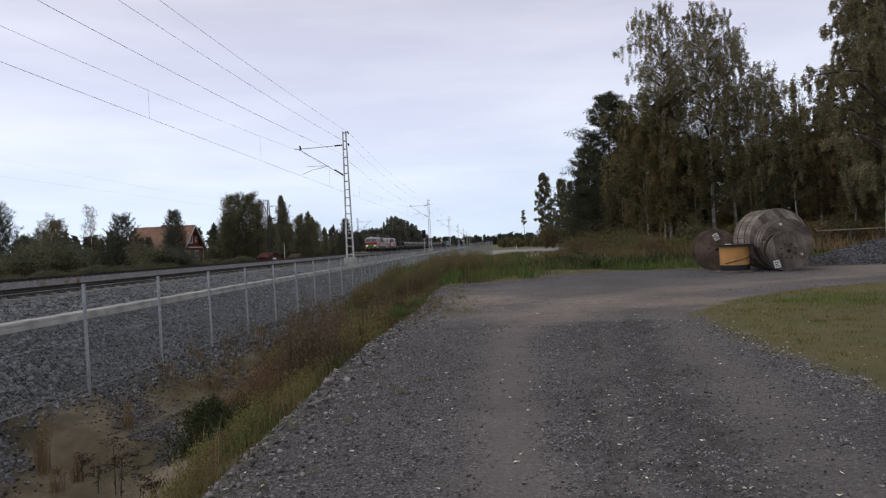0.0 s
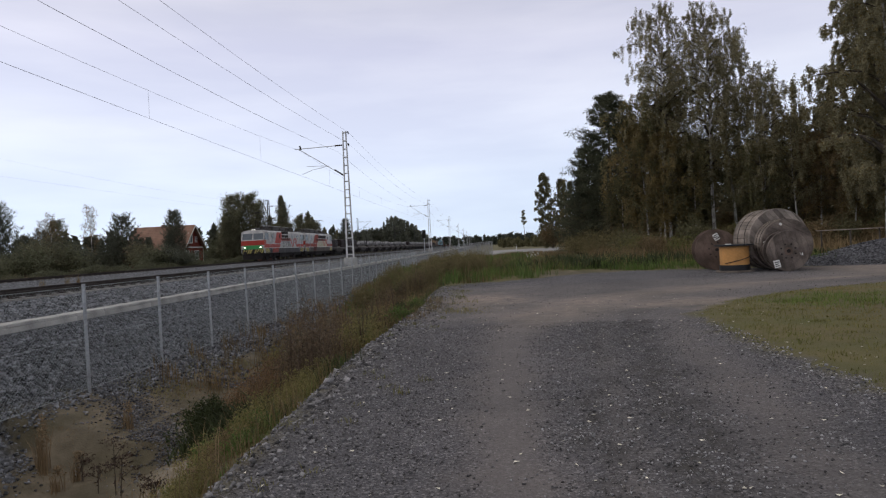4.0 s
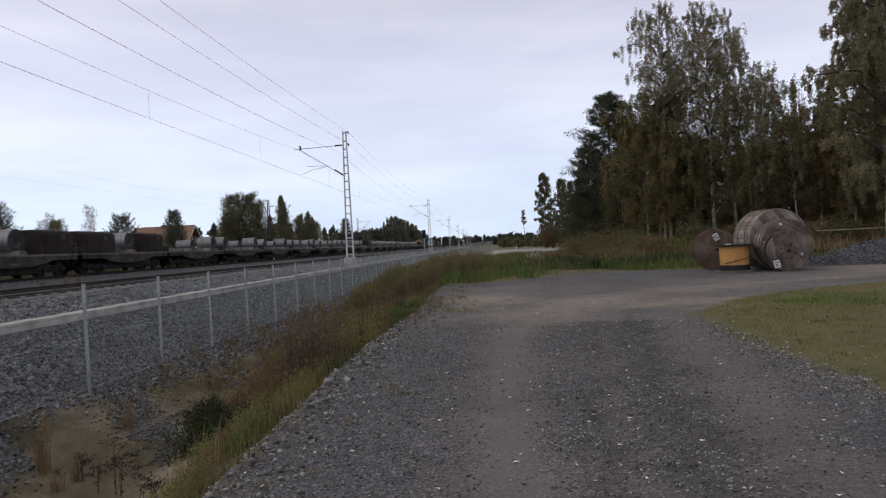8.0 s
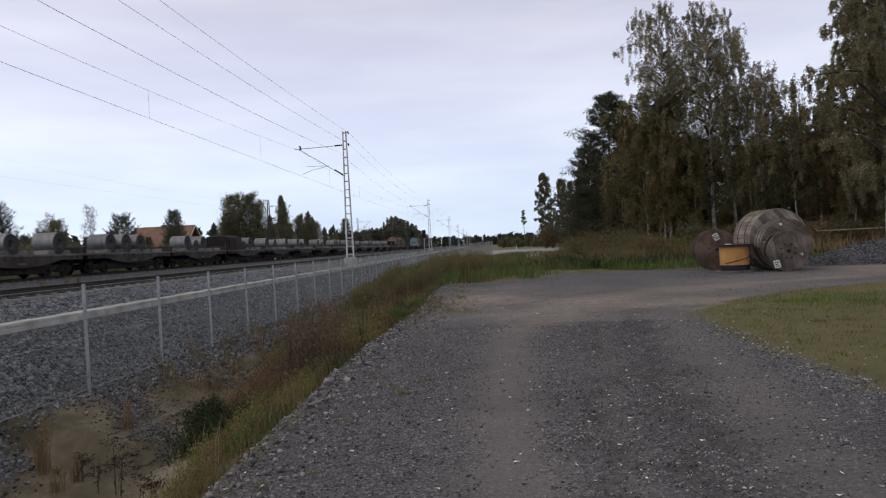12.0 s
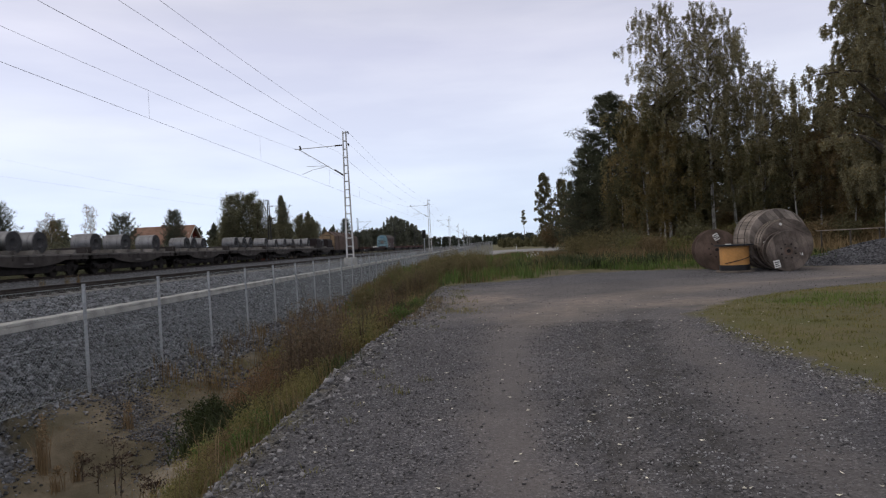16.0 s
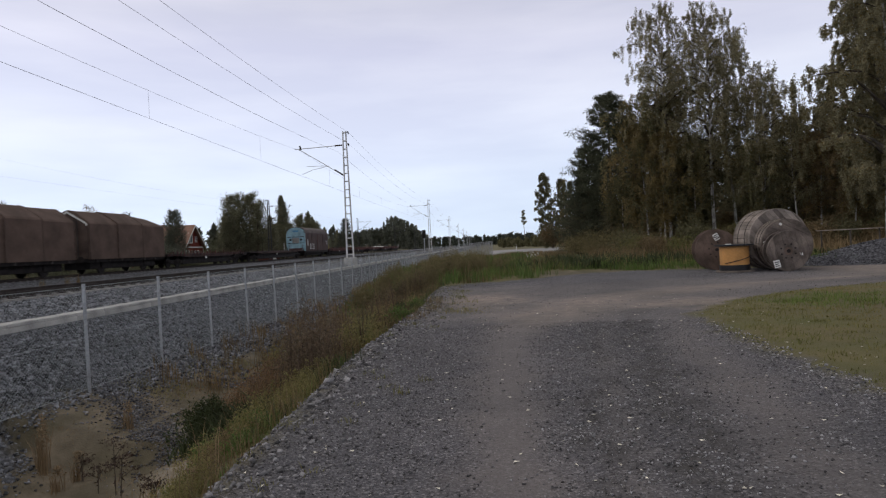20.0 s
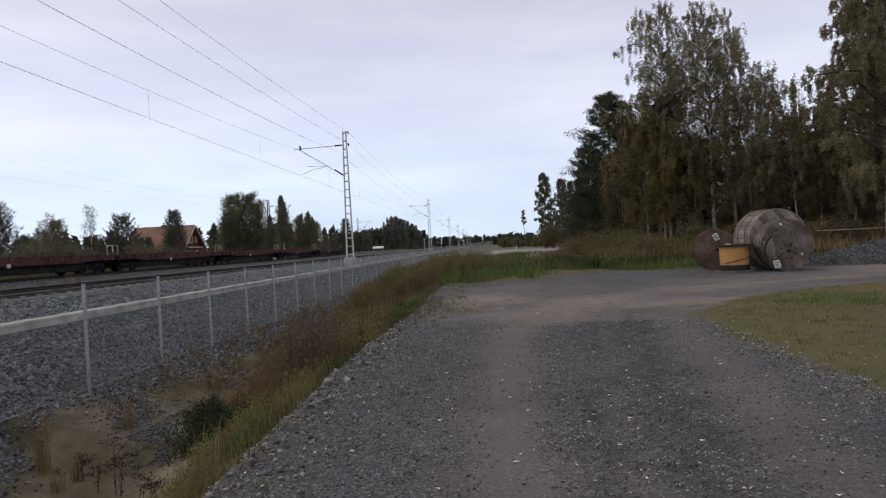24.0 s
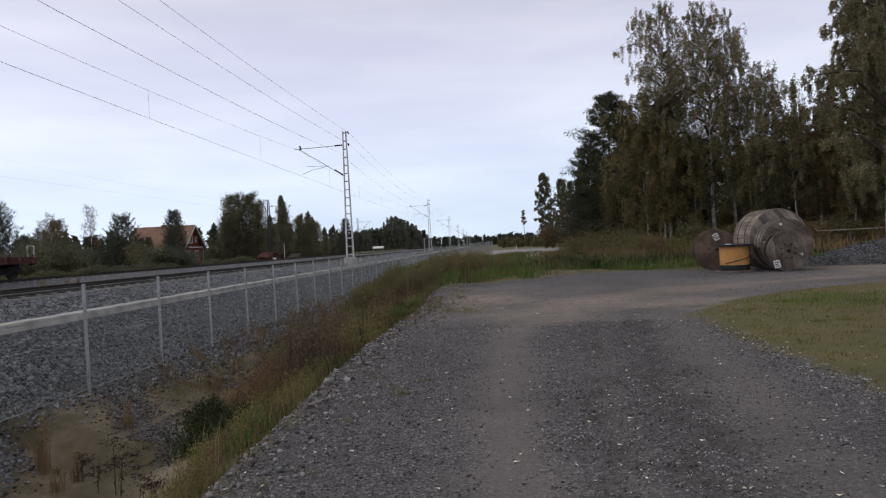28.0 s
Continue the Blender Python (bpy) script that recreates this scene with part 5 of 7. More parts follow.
            part("paint_bar", Geo().prism([(y + 0.05, 1.35), (y + 0.5, 1.35), (y + 0.5, 1.46), (y + 0.05, 1.46)], 0, a, b), M_PALE, wall)
        part("lettering_bar", Geo().box(a, b, 13.2, 14.1, 2.5, 2.66), M_PALE, wall)
        part("lettering_bar", Geo().box(a, b, 13.6, 14.2, 2.2, 2.32), M_PALE, wall)
    for y in (2.6, L - 2.6):
        o = new("wheelset", WHEELS)
        o.parent = t
        o.matrix_basis = pose(0, y, 0.48)
        part("axle_guard", Geo().box(0.95, 1.1, y - 0.4, y + 0.4, 0.4, 0.85).box(-1.1, -0.95, y - 0.4, y + 0.4, 0.4, 0.85), M_BLACK, t)
    buffers(t, 0, -0.35)
    buffers(t, L, 0.35)
    return t


moving(sliding_wall_wagon(), 368.0)
red_flat = flat_wagon("rusty red flat wagon with short stakes and white end rails", 19.25, M_REDFLAT, 17, M_STAKE)
moving(red_flat, 383.6)
for i in range(1, 5):
    moving(copy_thing(red_flat, pose(XF, FRONT0, RAIL_F)), 383.6 + 19.67 * i)


# ---- trees ----
def turn_frames(k, rs):
    """k random pairs of perpendicular unit vectors."""
    a = rs.normal(size=(k, 3))
    a /= np.linalg.norm(a, axis=1)[:, None]
    b = np.cross(a, rs.normal(size=(k, 3)))
    b /= np.linalg.norm(b, axis=1)[:, None] + 1e-9
    return a, b


def leaf_mesh(name, pts, size, material, rs, slim=0.55, droop=0.0, flat=1.0):
    """One small pointed leaf at each point."""
    pts = np.asarray(pts)
    k = len(pts)
    a, b = turn_frames(k, rs)
    if droop:
        a[:, 2] -= droop
        a /= np.linalg.norm(a, axis=1)[:, None]
    if flat < 1:
        a, b = a * [1, 1, flat] + [1e-3, 0, 0], b * [1, 1, flat] + [0, 1e-3, 0]
    s = (size * rs.uniform(0.6, 1.35, k))[:, None]
    v = np.stack([pts - b * s * slim * 0.5, pts + b * s * slim * 0.5, pts + a * s * 1.1], 1).reshape(-1, 3)
    f = np.arange(3 * k).reshape(k, 3)
    return quick_mesh(name, v, f, material)


def birch(label, h, seed, leaves=9000, spread=0.24, leaf=M_BIRCHLEAF, bare=0.28, size=0.15, bark=M_BIRCHBARK, droop=1.0, taper=3.6):
    """Trunk, arching limbs, and a curtain of hanging leafy strands with gaps between them."""
    rs = np.random.default_rng(seed)
    t = thing("birch_tree", label, "tree", "trees")
    g = Geo()
    g.smooth = True
    lean = rs.normal(0, 0.010, 2)
    trunk = [Vector((lean[0] * z + 0.15 * math.sin(z * 0.35 + seed), lean[1] * z + 0.12 * math.sin(z * 0.3 + seed * 2), z)) for z in np.linspace(-0.3, h * 0.97, 14)]
    g.tube(trunk, [0.0068 * h * (1 - 0.93 * i / 13) + 0.012 for i in range(14)], 8)
    part("trunk", g, bark, t, "white birch trunk with dark scars" if bark is M_BIRCHBARK else "")
    lg = Geo()
    tips = []
    nl = int(h * 2.5)
    for i in range(nl):
        u = bare + (0.97 - bare) * (i + rs.uniform(0, 0.9)) / nl
        k = min(12, int(u * 13))
        p = trunk[k].lerp(trunk[k + 1], u * 13 - k)
        az = i * 2.4 + rs.uniform(-0.5, 0.5)
        prof = min(1.0, taper * (1.035 - u)) ** 0.9 * min(1.0, 0.5 + 2.2 * (u - bare))
        ln = spread * h * prof * rs.uniform(0.5, 1.2)
        out = Vector((math.cos(az), math.sin(az), 0))
        pts = [p]
        for q in range(1, 6):
            w = q / 5
            pts.append(p + out * ln * w + Vector((0, 0, ln * (1.05 * w - 0.75 * droop * w * w))) + Vector(rs.normal(0, 0.10, 3)))
        r0 = 0.006 * h * (1 - u) + 0.015
        lg.tube(pts, [r0 * (1 - 0.8 * q / 5) for q in range(6)], 5, cap=False)
        for q in range(1, 6):
            for _ in range(3):
                a2 = az + rs.uniform(-1.3, 1.3)
                tw = rs.uniform(0.3, 1.0) * (0.4 + 0.04 * h)
                e = pts[q] + Vector((math.cos(a2) * tw * 0.6, math.sin(a2) * tw * 0.6, rs.uniform(-0.5, 0.6) * tw))
                lg.tube([pts[q], e], [0.010, 0.004], 3, cap=False)
                tips.append((e, u))
    part("limb_framework", lg, M_DARKBARK, t, "thin dark branches")["kind"] = "stuff"
    per = max(3, leaves // len(tips))
    P = []
    for e, u in tips:
        drop = (0.18 + droop * min(1.8, rs.exponential(0.60)))
        m = max(2, int(per * (0.45 + 0.75 * drop) * rs.uniform(0.6, 1.3) * (1.15 - 0.55 * max(0.0, u - 0.55))))
        d = rs.uniform(0, 1, m) * drop
        q = np.array(e)[None] + rs.normal(0, 0.055 + 0.05 * (1 - u), (m, 3))
        q[:, 2] -= d
        q[:, :2] += np.outer(d, rs.normal(0, 0.10, 2))
        P.append(q)
    P = np.concatenate(P)
    pick = rs.uniform(size=len(P)) < 0.10
    part("crown", leaf_mesh("crown", P[~pick], size, leaf, rs, droop=0.6 * droop), None, t, "thinning olive-green leaves")
    part("yellow_foliage", leaf_mesh("yellow_foliage", P[pick], size, M_BIRCHYELLOW, rs), None, t, "scattered yellowing leaves")
    return t


def pine(label, h, seed, clumps=150, per=130, bare=0.3, spread=0.22, needle=M_PINE, size=0.20, name="pine_tree", shape="pine"):
    """A tree of separate tufts along its limbs. shape: pine, cone or oval."""
    rs = np.random.default_rng(seed)
    t = thing(name, label, "tree", "trees")
    g = Geo()
    g.smooth = True
    trunk = [Vector((0.12 * math.sin(z * 0.3 + seed), 0.12 * math.cos(z * 0.27 + seed), z)) for z in np.linspace(-0.3, h * 0.97, 10)]
    g.tube(trunk, [0.010 * h * (1 - 0.9 * i / 9) + 0.015 for i in range(10)], 8)
    part("trunk", g, M_PINEBARK, t, "reddish brown pine trunk" if shape == "pine" else "")
    lg = Geo()
    P = []
    limbs = clumps // 5
    for i in range(limbs):
        u = bare + (0.985 - bare) * (i + rs.uniform(0, 1)) / limbs
        k = min(8, int(u * 9))
        p = trunk[k].lerp(trunk[k + 1], u * 9 - k)
        az = i * 2.399 + rs.uniform(-0.5, 0.5)
        if shape == "cone":
            prof, rise = (1.0 - u) / (1.0 - bare), rs.uniform(-0.35, -0.05)
        elif shape == "spire":
            prof, rise = min(1.0, 1.5 * (1.02 - u)), rs.uniform(0.5, 1.1)
        elif shape == "oval":
            prof, rise = math.sin(math.pi * min(0.97, (u - bare + 0.16) / (1.16 - bare))) ** 0.6, rs.uniform(0.5, 1.3)
        else:
            prof, rise = min(1.0, 1.25 * (1.04 - u)) ** 0.8, rs.uniform(-0.05, 0.45)
        ln = spread * h * (0.05 + 0.95 * prof) * rs.uniform(0.6, 1.15)
        out = Vector((math.cos(az), math.sin(az), rise))
        e = p + out * ln
        lg.tube([p, p.lerp(e, 0.5) + Vector((0, 0, -0.06 * ln)), e], [0.06 * (1.1 - u) + 0.014, 0.035 * (1.1 - u) + 0.010, 0.008], 4, cap=False)
        side = Vector((-math.sin(az), math.cos(az), 0))
        for w in (0.34, 0.52, 0.70, 0.86, 1.0):
            q = p.lerp(e, w) + side * rs.normal(0, 0.16 * ln * w + 0.03) + Vector((0, 0, rs.normal(0, 0.05 * ln + 0.04)))
            s0 = {"pine": 0.055 * ln + 0.11, "cone": 0.10 * ln + 0.09, "oval": 0.07 * ln + 0.10, "spire": 0.08 * ln + 0.09}[shape] * rs.uniform(0.7, 1.35)
            tall = {"pine": 0.55, "cone": 0.40, "oval": 1.5, "spire": 1.6}[shape]
            P.append(np.array(q) + rs.normal(size=(per, 3)) * [s0, s0, s0 * tall])
    part("limb_framework", lg, M_DARKBARK, t)["kind"] = "stuff"
    part("crown", leaf_mesh("crown", np.concatenate(P), size, needle, rs, slim=0.4 if shape in ("pine", "cone") else 0.6), None, t, "dense dark needles" if needle is M_PINE else "dense dull foliage")
    return t


def young_pine(label, h, seed, width=0.27, needle=M_SPRUCE, per=32, size=0.17, full=0.8):
    """A young pine in whorls: every branch ends in upturned shoots that stand apart against the sky."""
    rs = np.random.default_rng(seed)
    t = thing("pine_tree", label, "tree", "trees")
    g = Geo()
    g.smooth = True
    g.tube([(0.05 * math.sin(z), 0.05 * math.cos(z), z) for z in np.linspace(-0.3, h * 0.97, 8)], [0.011 * h * (1 - 0.92 * i / 7) + 0.012 for i in range(8)], 7)
    part("trunk", g, M_PINEBARK, t, "brown pine trunk")
    lg = Geo()
    P = []

    def shoot(q, way, length):
        a = rs.uniform(-0.6, 1.0, (per, 1)) * length
        P.append(np.array(q)[None] + a * np.array(way)[None] + rs.normal(0, 0.085, (per, 3)))
    u = 0.05
    while u < 0.96:
        z = u * h
        n = 7 if u < 0.65 else 5
        prof = (1.0 - u) ** full * min(1.0, 0.6 + 2.0 * u)
        off = rs.uniform(0, 6.28)
        for i in range(n):
            az = off + i * 6.283 / n + rs.uniform(-0.25, 0.25)
            ln = width * h * prof * rs.uniform(0.7, 1.15) + 0.15
            out = Vector((math.cos(az), math.sin(az), 0))
            side = Vector((-math.sin(az), math.cos(az), 0))
            rise = 0.25 + 0.6 * u
            pts = [Vector((0, 0, z)) + out * ln * w + Vector((0, 0, ln * rise * w * w)) for w in (0, 0.4, 0.75, 1.0)]
            lg.tube(pts, [0.03, 0.022, 0.014, 0.006], 4, cap=False)
            for w in (0.35, 0.6, 0.8, 1.0):
                for sd in ((-1, 1) if w < 0.99 else (0,)):
                    q = Vector((0, 0, z)) + out * ln * w + Vector((0, 0, ln * rise * w * w)) + side * sd * 0.28 * ln * (1.1 - w) * rs.uniform(0.6, 1.4)
                    way = (out * 0.5 + side * sd * 0.4 + Vector((0, 0, 0.9))).normalized()
                    shoot(q, way, rs.uniform(0.22, 0.48))
        u += 0.050 + 0.014 * rs.uniform()
    shoot((0, 0, h * 0.95), (0, 0, 1), 0.5)
    part("limb_framework", lg, M_DARKBARK, t)["kind"] = "stuff"
    part("crown", leaf_mesh("crown", np.concatenate(P), size, needle, rs, slim=0.42), None, t, "dark upturned needle shoots")
    return t


def bush(label, h, w, seed, leaf, n=2600, size=0.12):
    rs = np.random.default_rng(seed)
    t = thing("bush", label, "bush", "bushes")
    lg = Geo()
    P = []
    stems = 11
    for i in range(stems):
        a = i * 2.4 + rs.uniform(-0.4, 0.4)
        r = w * 0.5 * math.sqrt((i + 0.5) / stems)
        e = Vector((r * math.cos(a), r * math.sin(a), h * rs.uniform(0.55, 1.0) * (1 - 0.35 * (r / (w * 0.5)) ** 2)))
        m = Vector((e.x * 0.35, e.y * 0.35, e.z * 0.5))
        lg.tube([(e.x * 0.1, e.y * 0.1, -0.15), m, e], [0.035, 0.022, 0.006], 4, cap=False)
        k = n // stems
        u = rs.uniform(0.12, 1.05, k)[:, None]
        P.append(np.array(m) * (1 - u) * 0.9 + np.array(e) * u + rs.normal(size=(k, 3)) * [0.13 * w, 0.13 * w, 0.10 * h])
    P = np.concatenate(P)
    P[:, 2] = np.abs(P[:, 2])
    part("woody_framework", lg, M_DARKBARK, t)
    part("foliage", leaf_mesh("foliage", P, size, leaf, rs), None, t)
    return t


def plant(ob, spots, rs):
    """Set the first where it belongs, and copies at the other spots (x, y, scale)."""
    for i, (x, y, s) in enumerate(spots):
        m = pose(x, y, float(ground_z(x, y)) - 0.05, 0, 0, rs.uniform(0, 360)) @ Matrix.Diagonal((s, s, s * rs.uniform(0.94, 1.06), 1))
        if i == 0:
            ob.matrix_basis = m
        else:
            o = copy_thing(ob, pose(0, 0, 0))
            o.matrix_basis = m


tr = np.random.default_rng(21)
# wood edge beyond the yard
plant(birch("tall birch with thinning olive leaves at the wood edge", 20.6, 3, 48000, 0.160, size=0.12), [(15.2, 52, 0.97)], tr)
plant(birch("tall birch with thinning olive leaves at the wood edge", 21.3, 5, 44000, 0.175, size=0.12), [(18.2, 50.5, 0.97), (17.0, 56, 0.78)], tr)
plant(birch("broad birch with olive and yellow leaves", 16.0, 8, 32000, 0.235, size=0.12, taper=2.4), [(20.8, 48, 0.86), (20.2, 52, 1.05), (23.2, 52.5, 0.76), (22.6, 47, 0.62)], tr)
plant(birch("large birch with drooping twigs beside the yard", 20.5, 11, 105000, 0.245, size=0.135, bare=0.14, taper=1.6), [(23.7, 38.3, 1.0), (27.0, 44, 1.0), (28.4, 40, 1.0), (31.5, 46, 0.95)], tr)
plant(birch("young birch with autumn brown leaves", 11, 14, 15000, 0.24, M_RUSTLEAF), [(24.2, 46.5, 0.80), (25.3, 44.5, 0.74), (28.6, 50, 0.95)], tr)
plant(birch("young birch with golden brown leaves before the pine", 11, 17, 15000, 0.22, M_GOLDOLIVE, taper=2.4), [(13.5, 53, 1.12), (14.5, 51, 0.95)], tr)
plant(birch("young birch with dull olive leaves at the wood edge", 11, 16, 18000, 0.25, M_MIDLEAF), [(16.6, 50.5, 0.78), (20.4, 47.5, 0.72), (12.6, 57, 0.66), (14.3, 52.5, 1.25)], tr)
plant(pine("tall dark pine with spreading limbs at the wood edge", 16.2, 4, 700, 95, 0.06, 0.34, M_NEEDLE, 0.17), [(12.6, 62, 1.0), (10.6, 63, 0.66), (15.6, 66, 0.86), (19.5, 66, 0.70)], tr)
plant(pine("dark spruce in the wood behind the birches", 13.5, 6, 400, 60, 0.03, 0.22, M_PINE, 0.19, "spruce_tree", "cone"), [(10.4, 65, 0.72), (17.0, 58, 0.72), (20.6, 60, 0.60), (24.0, 60, 0.74), (27.5, 57, 0.86), (25.5, 56, 0.80), (30.6, 57, 0.95), (28.6, 55, 0.8), (34.5, 55, 0.85), (14.2, 58, 0.62), (22.4, 55, 0.6), (29, 53, 0.66), (38, 56, 0.8), (33, 50, 0.6), (42, 60, 0.8), (26.0, 53, 0.62), (9.9, 71, 0.6), (18.6, 57, 0.55), (12.2, 60, 0.5), (14.8, 55, 0.55), (11.6, 58, 0.45), (16.2, 56, 0.5), (10.0, 62, 0.4), (21.5, 51, 0.4), (18.0, 53, 0.4)], tr)
plant(birch("slender leafy tree beyond the side road", 14.5, 9, 24000, 0.10, M_MIDLEAF, 0.06, 0.22, M_DARKBARK, 0.4, 2.2), [(12.1, 120, 1.0), (14.8, 116, 0.95), (17.5, 110, 0.95), (19.5, 104, 0.95)], tr)
plant(bush("yellow-brown thicket beyond the side road", 5.0, 4.0, 57, M_RUSTLEAF, 4200, 0.26), [(13.0, 118, 1.1), (15.5, 106, 1.1), (16.0, 98, 1.2), (18.2, 94, 1.1), (20.5, 86, 1.3), (17.0, 84, 0.9), (22.5, 80, 1.2), (19.0, 76, 1.1), (23.5, 72, 1.2), (19.5, 68, 0.9)], tr)
plant(pine("lone pine with a bare trunk on the skyline", 14.6, 12, 60, 40, 0.62, 0.13, M_PINE, 0.42), [(16.6, 250, 1.0)], tr)
plant(birch("yellowing small birch beside the side road", 8, 15, 3500, 0.26, M_BIRCHYELLOW, 0.1), [(14.6, 92, 1.0), (12.8, 96, 0.8), (18.5, 84, 1.1), (17.2, 70, 0.7)], tr)

# trees and scrub beyond the railway
plant(young_pine("young dark pine with upturned shoots beyond the railway", 9.0, 31, 0.36, full=0.45), [(-58.6, 100, 1.02), (-61.6, 103, 0.62), (-55.2, 99, 0.55), (-62.6, 78, 1.0), (-66.5, 81, 0.80), (-63.8, 104, 0.62), (-74, 98, 0.72), (-78, 108, 0.85)], tr)
plant(young_pine("pointed dark pine in front of the red house", 9.4, 33, 0.25, M_SPRUCE, full=0.48), [(-48.8, 98, 1.0), (-50.2, 99, 0.60), (-52.6, 97, 0.5), (-44.0, 160, 0.9), (-36.5, 168, 1.0), (-33.8, 150, 0.6)], tr)
plant(pine("narrow pointed tree beyond the railway", 13.2, 38, 420, 46, 0.04, 0.15, M_ASPEN, 0.20, "leafy_tree", "spire"), [(-38.6, 121, 1.0), (-35.6, 128, 0.8)], tr)
plant(pine("broad leafy tree with upright crown beyond the railway", 12.2, 35, 400, 40, 0.04, 0.20, M_ASPEN, 0.19, "leafy_tree", "oval"), [(-41.9, 105, 1.02), (-40.0, 107, 0.98), (-38.2, 106, 0.84), (-43.8, 110, 0.80), (-36.8, 126, 0.74), (-39, 140, 0.70), (-41, 155, 0.72), (-68.5, 98, 0.7), (-50, 122, 0.7), (-46.4, 115, 0.62)], tr)
plant(pine("slim leafy tree with a pointed crown beyond the railway", 11.6, 39, 340, 42, 0.04, 0.19, M_ASPEN, 0.19, "leafy_tree", "spire"), [(-42.9, 104, 0.74), (-37.0, 109, 0.74), (-35.6, 131, 0.74), (-36.0, 143, 0.60), (-37, 160, 0.58), (-34.8, 139, 0.45)], tr)
plant(birch("sparse half-bare birch beyond the railway", 11.5, 37, 3400, 0.13, M_RUSTLEAF, 0.15, 0.16, taper=2.4, droop=0.2), [(-70.4, 110, 1.12), (-67.4, 95, 0.86), (-60.2, 70, 0.70), (-63.5, 88, 0.75), (-74, 84, 0.9)], tr)
spots = [(-37.5 - 9 * tr.uniform() ** 1.5 - (y < 70) * 6, y + tr.uniform(-1, 1), tr.uniform(0.7, 1.25)) for y in np.arange(34, 175, 2.2)]
spots = [q for q in spots if not (300 < 854 + 1120 * q[0] / q[1] < 410) and not (q[1] < 114 and 440 < 854 + 1120 * q[0] / q[1] < 545)]
plant(bush("dense dark green scrub beyond the railway", 3.1, 4.2, 41, M_LEFTLEAF, 3600, 0.20), spots[::3], tr)
plant(bush("dull green scrub beyond the railway", 2.8, 4.4, 43, M_SPRUCE, 3600, 0.20), spots[1::3], tr)
plant(bush("olive willow scrub beyond the railway", 3.4, 3.8, 47, M_WILLOW, 3000, 0.20), spots[2::6], tr)
spots = [(-52 - 30 * tr.uniform(), y, tr.uniform(0.9, 1.45)) for y in np.arange(52, 120, 2.6)]
spots = [q for q in spots if not (-63 < q[0] < -46 and 98 < q[1] < 120) and not (225 < 854 + 1120 * q[0] / q[1] < 425)]
plant(bush("tall dark thicket beyond the railway", 3.6, 5.0, 49, M_SPRUCE, 3600, 0.24), spots, tr)
plant(bush("low dark scrub along the far track", 1.5, 3.0, 59, M_LEFTLEAF, 2200, 0.16), [(-35.6 - 2.2 * tr.uniform(), y + tr.uniform(-0.7, 0.7), tr.uniform(0.45, 0.85)) for y in np.arange(34, 100, 1.7)], tr)
plant(bush("round green garden shrub before the red house", 3.0, 3.2, 58, M_LEFTLEAF, 3600, 0.18), [(-53.0, 97.5, 0.9), (-55.0, 98.5, 1.1), (-50.8, 97, 0.8), (-45.6, 107, 1.45), (-44.2, 105, 1.3)], tr)
# scrub under the birches
spots = [(tr.uniform(9.0, 32), tr.uniform(40, 50), tr.uniform(0.6, 1.1)) for _ in range(54)]
plant(bush("brown autumn scrub at the wood edge", 2.0, 2.6, 51, M_RUSTLEAF, 2600, 0.13), spots[::3], tr)
plant(bush("dark green scrub at the wood edge", 2.2, 2.8, 53, M_MIDLEAF, 2600, 0.13), spots[1::3], tr)
plant(bush("olive green low scrub at the wood edge", 1.6, 2.6, 54, M_TALLGREEN, 2600, 0.12), spots[2::3], tr)
plant(bush("brown-olive weeds before the pines", 1.9, 2.6, 56, M_SCRUBLEAF, 2600, 0.13), [(8.6, 58, 1.0), (9.6, 57, 1.2), (10.6, 56, 1.1), (11.6, 55, 1.25), (12.6, 54, 1.1), (9.0, 52, 0.8), (10.4, 50.5, 0.8), (13.6, 52, 0.9), (9.4, 60, 1.3)], tr)
plant(bush("low yellowing scrub beside the side road", 1.8, 2.4, 55, M_RUSTLEAF, 1800, 0.15), [(tr.uniform(11, 34), tr.uniform(52, 84), tr.uniform(0.8, 1.5)) for _ in range(26)], tr)


def far_wood(name, label, x0, x1, y0, y1, h0, h1, count, seed, size, material, per=60):
    rs = np.random.default_rng(seed)
    X, Y = rs.uniform(x0, x1, count), rs.uniform(y0, y1, count)
    H = rs.uniform(h0, h1, count)
    P = []
    for x, y, h in zip(X, Y, H):
        u = rs.uniform(0, 1, per)
        r = h * rs.uniform(0.12, 0.19) * (1.06 - u) * np.sqrt(rs.uniform(0.2, 1.0, per))
        a = rs.uniform(0, 6.283, per)
        P.append(np.stack([x + r * np.cos(a), y + r * np.sin(a), float(ground_z(x, y)) + h * (0.05 + 0.95 * u)], 1))
    me = leaf_mesh(name, np.concatenate(P), size, material, rs, slim=0.8)
    return solid(name, me, label, "woodland", kind="stuff")


far_wood("far_woodland", "distant dark woodland along the horizon", -420, 520, 640, 900, 7, 11, 1000, 61, 3.0, M_FARHAZEWOOD)
for k in range(17):                     # highest in the middle, falling away towards the line
    x0 = -92 + 3.4 * k
    h = float(lerp(x0 + 1.7, [-92, -65, -59.5, -52, -45, -40, -35], [12.5, 15, 23, 19.5, 15, 10, 6]))
    far_wood("woodland", "dark wood beside the railway in the distance", x0, x0 + 3.4, 405, 442, 0.86 * h, 1.04 * h, 11, 120 + k, 0.95, M_HAZEWOOD, 330)
far_wood("woodland", "low dark wood behind the railway scrub", -120, -46, 140, 200, 6, 9, 120, 67, 1.2, M_SPRUCE, 160)
far_wood("woodland", "dark wood behind the birches", 24, 75, 62, 90, 8, 12, 120, 69, 0.7, M_PINE, 340)
far_wood("woodland", "scrubby wood on the rise beyond the side road", 6, 60, 150, 260, 1.0, 3.0, 190, 71, 0.7, M_MIDLEAF, 150)


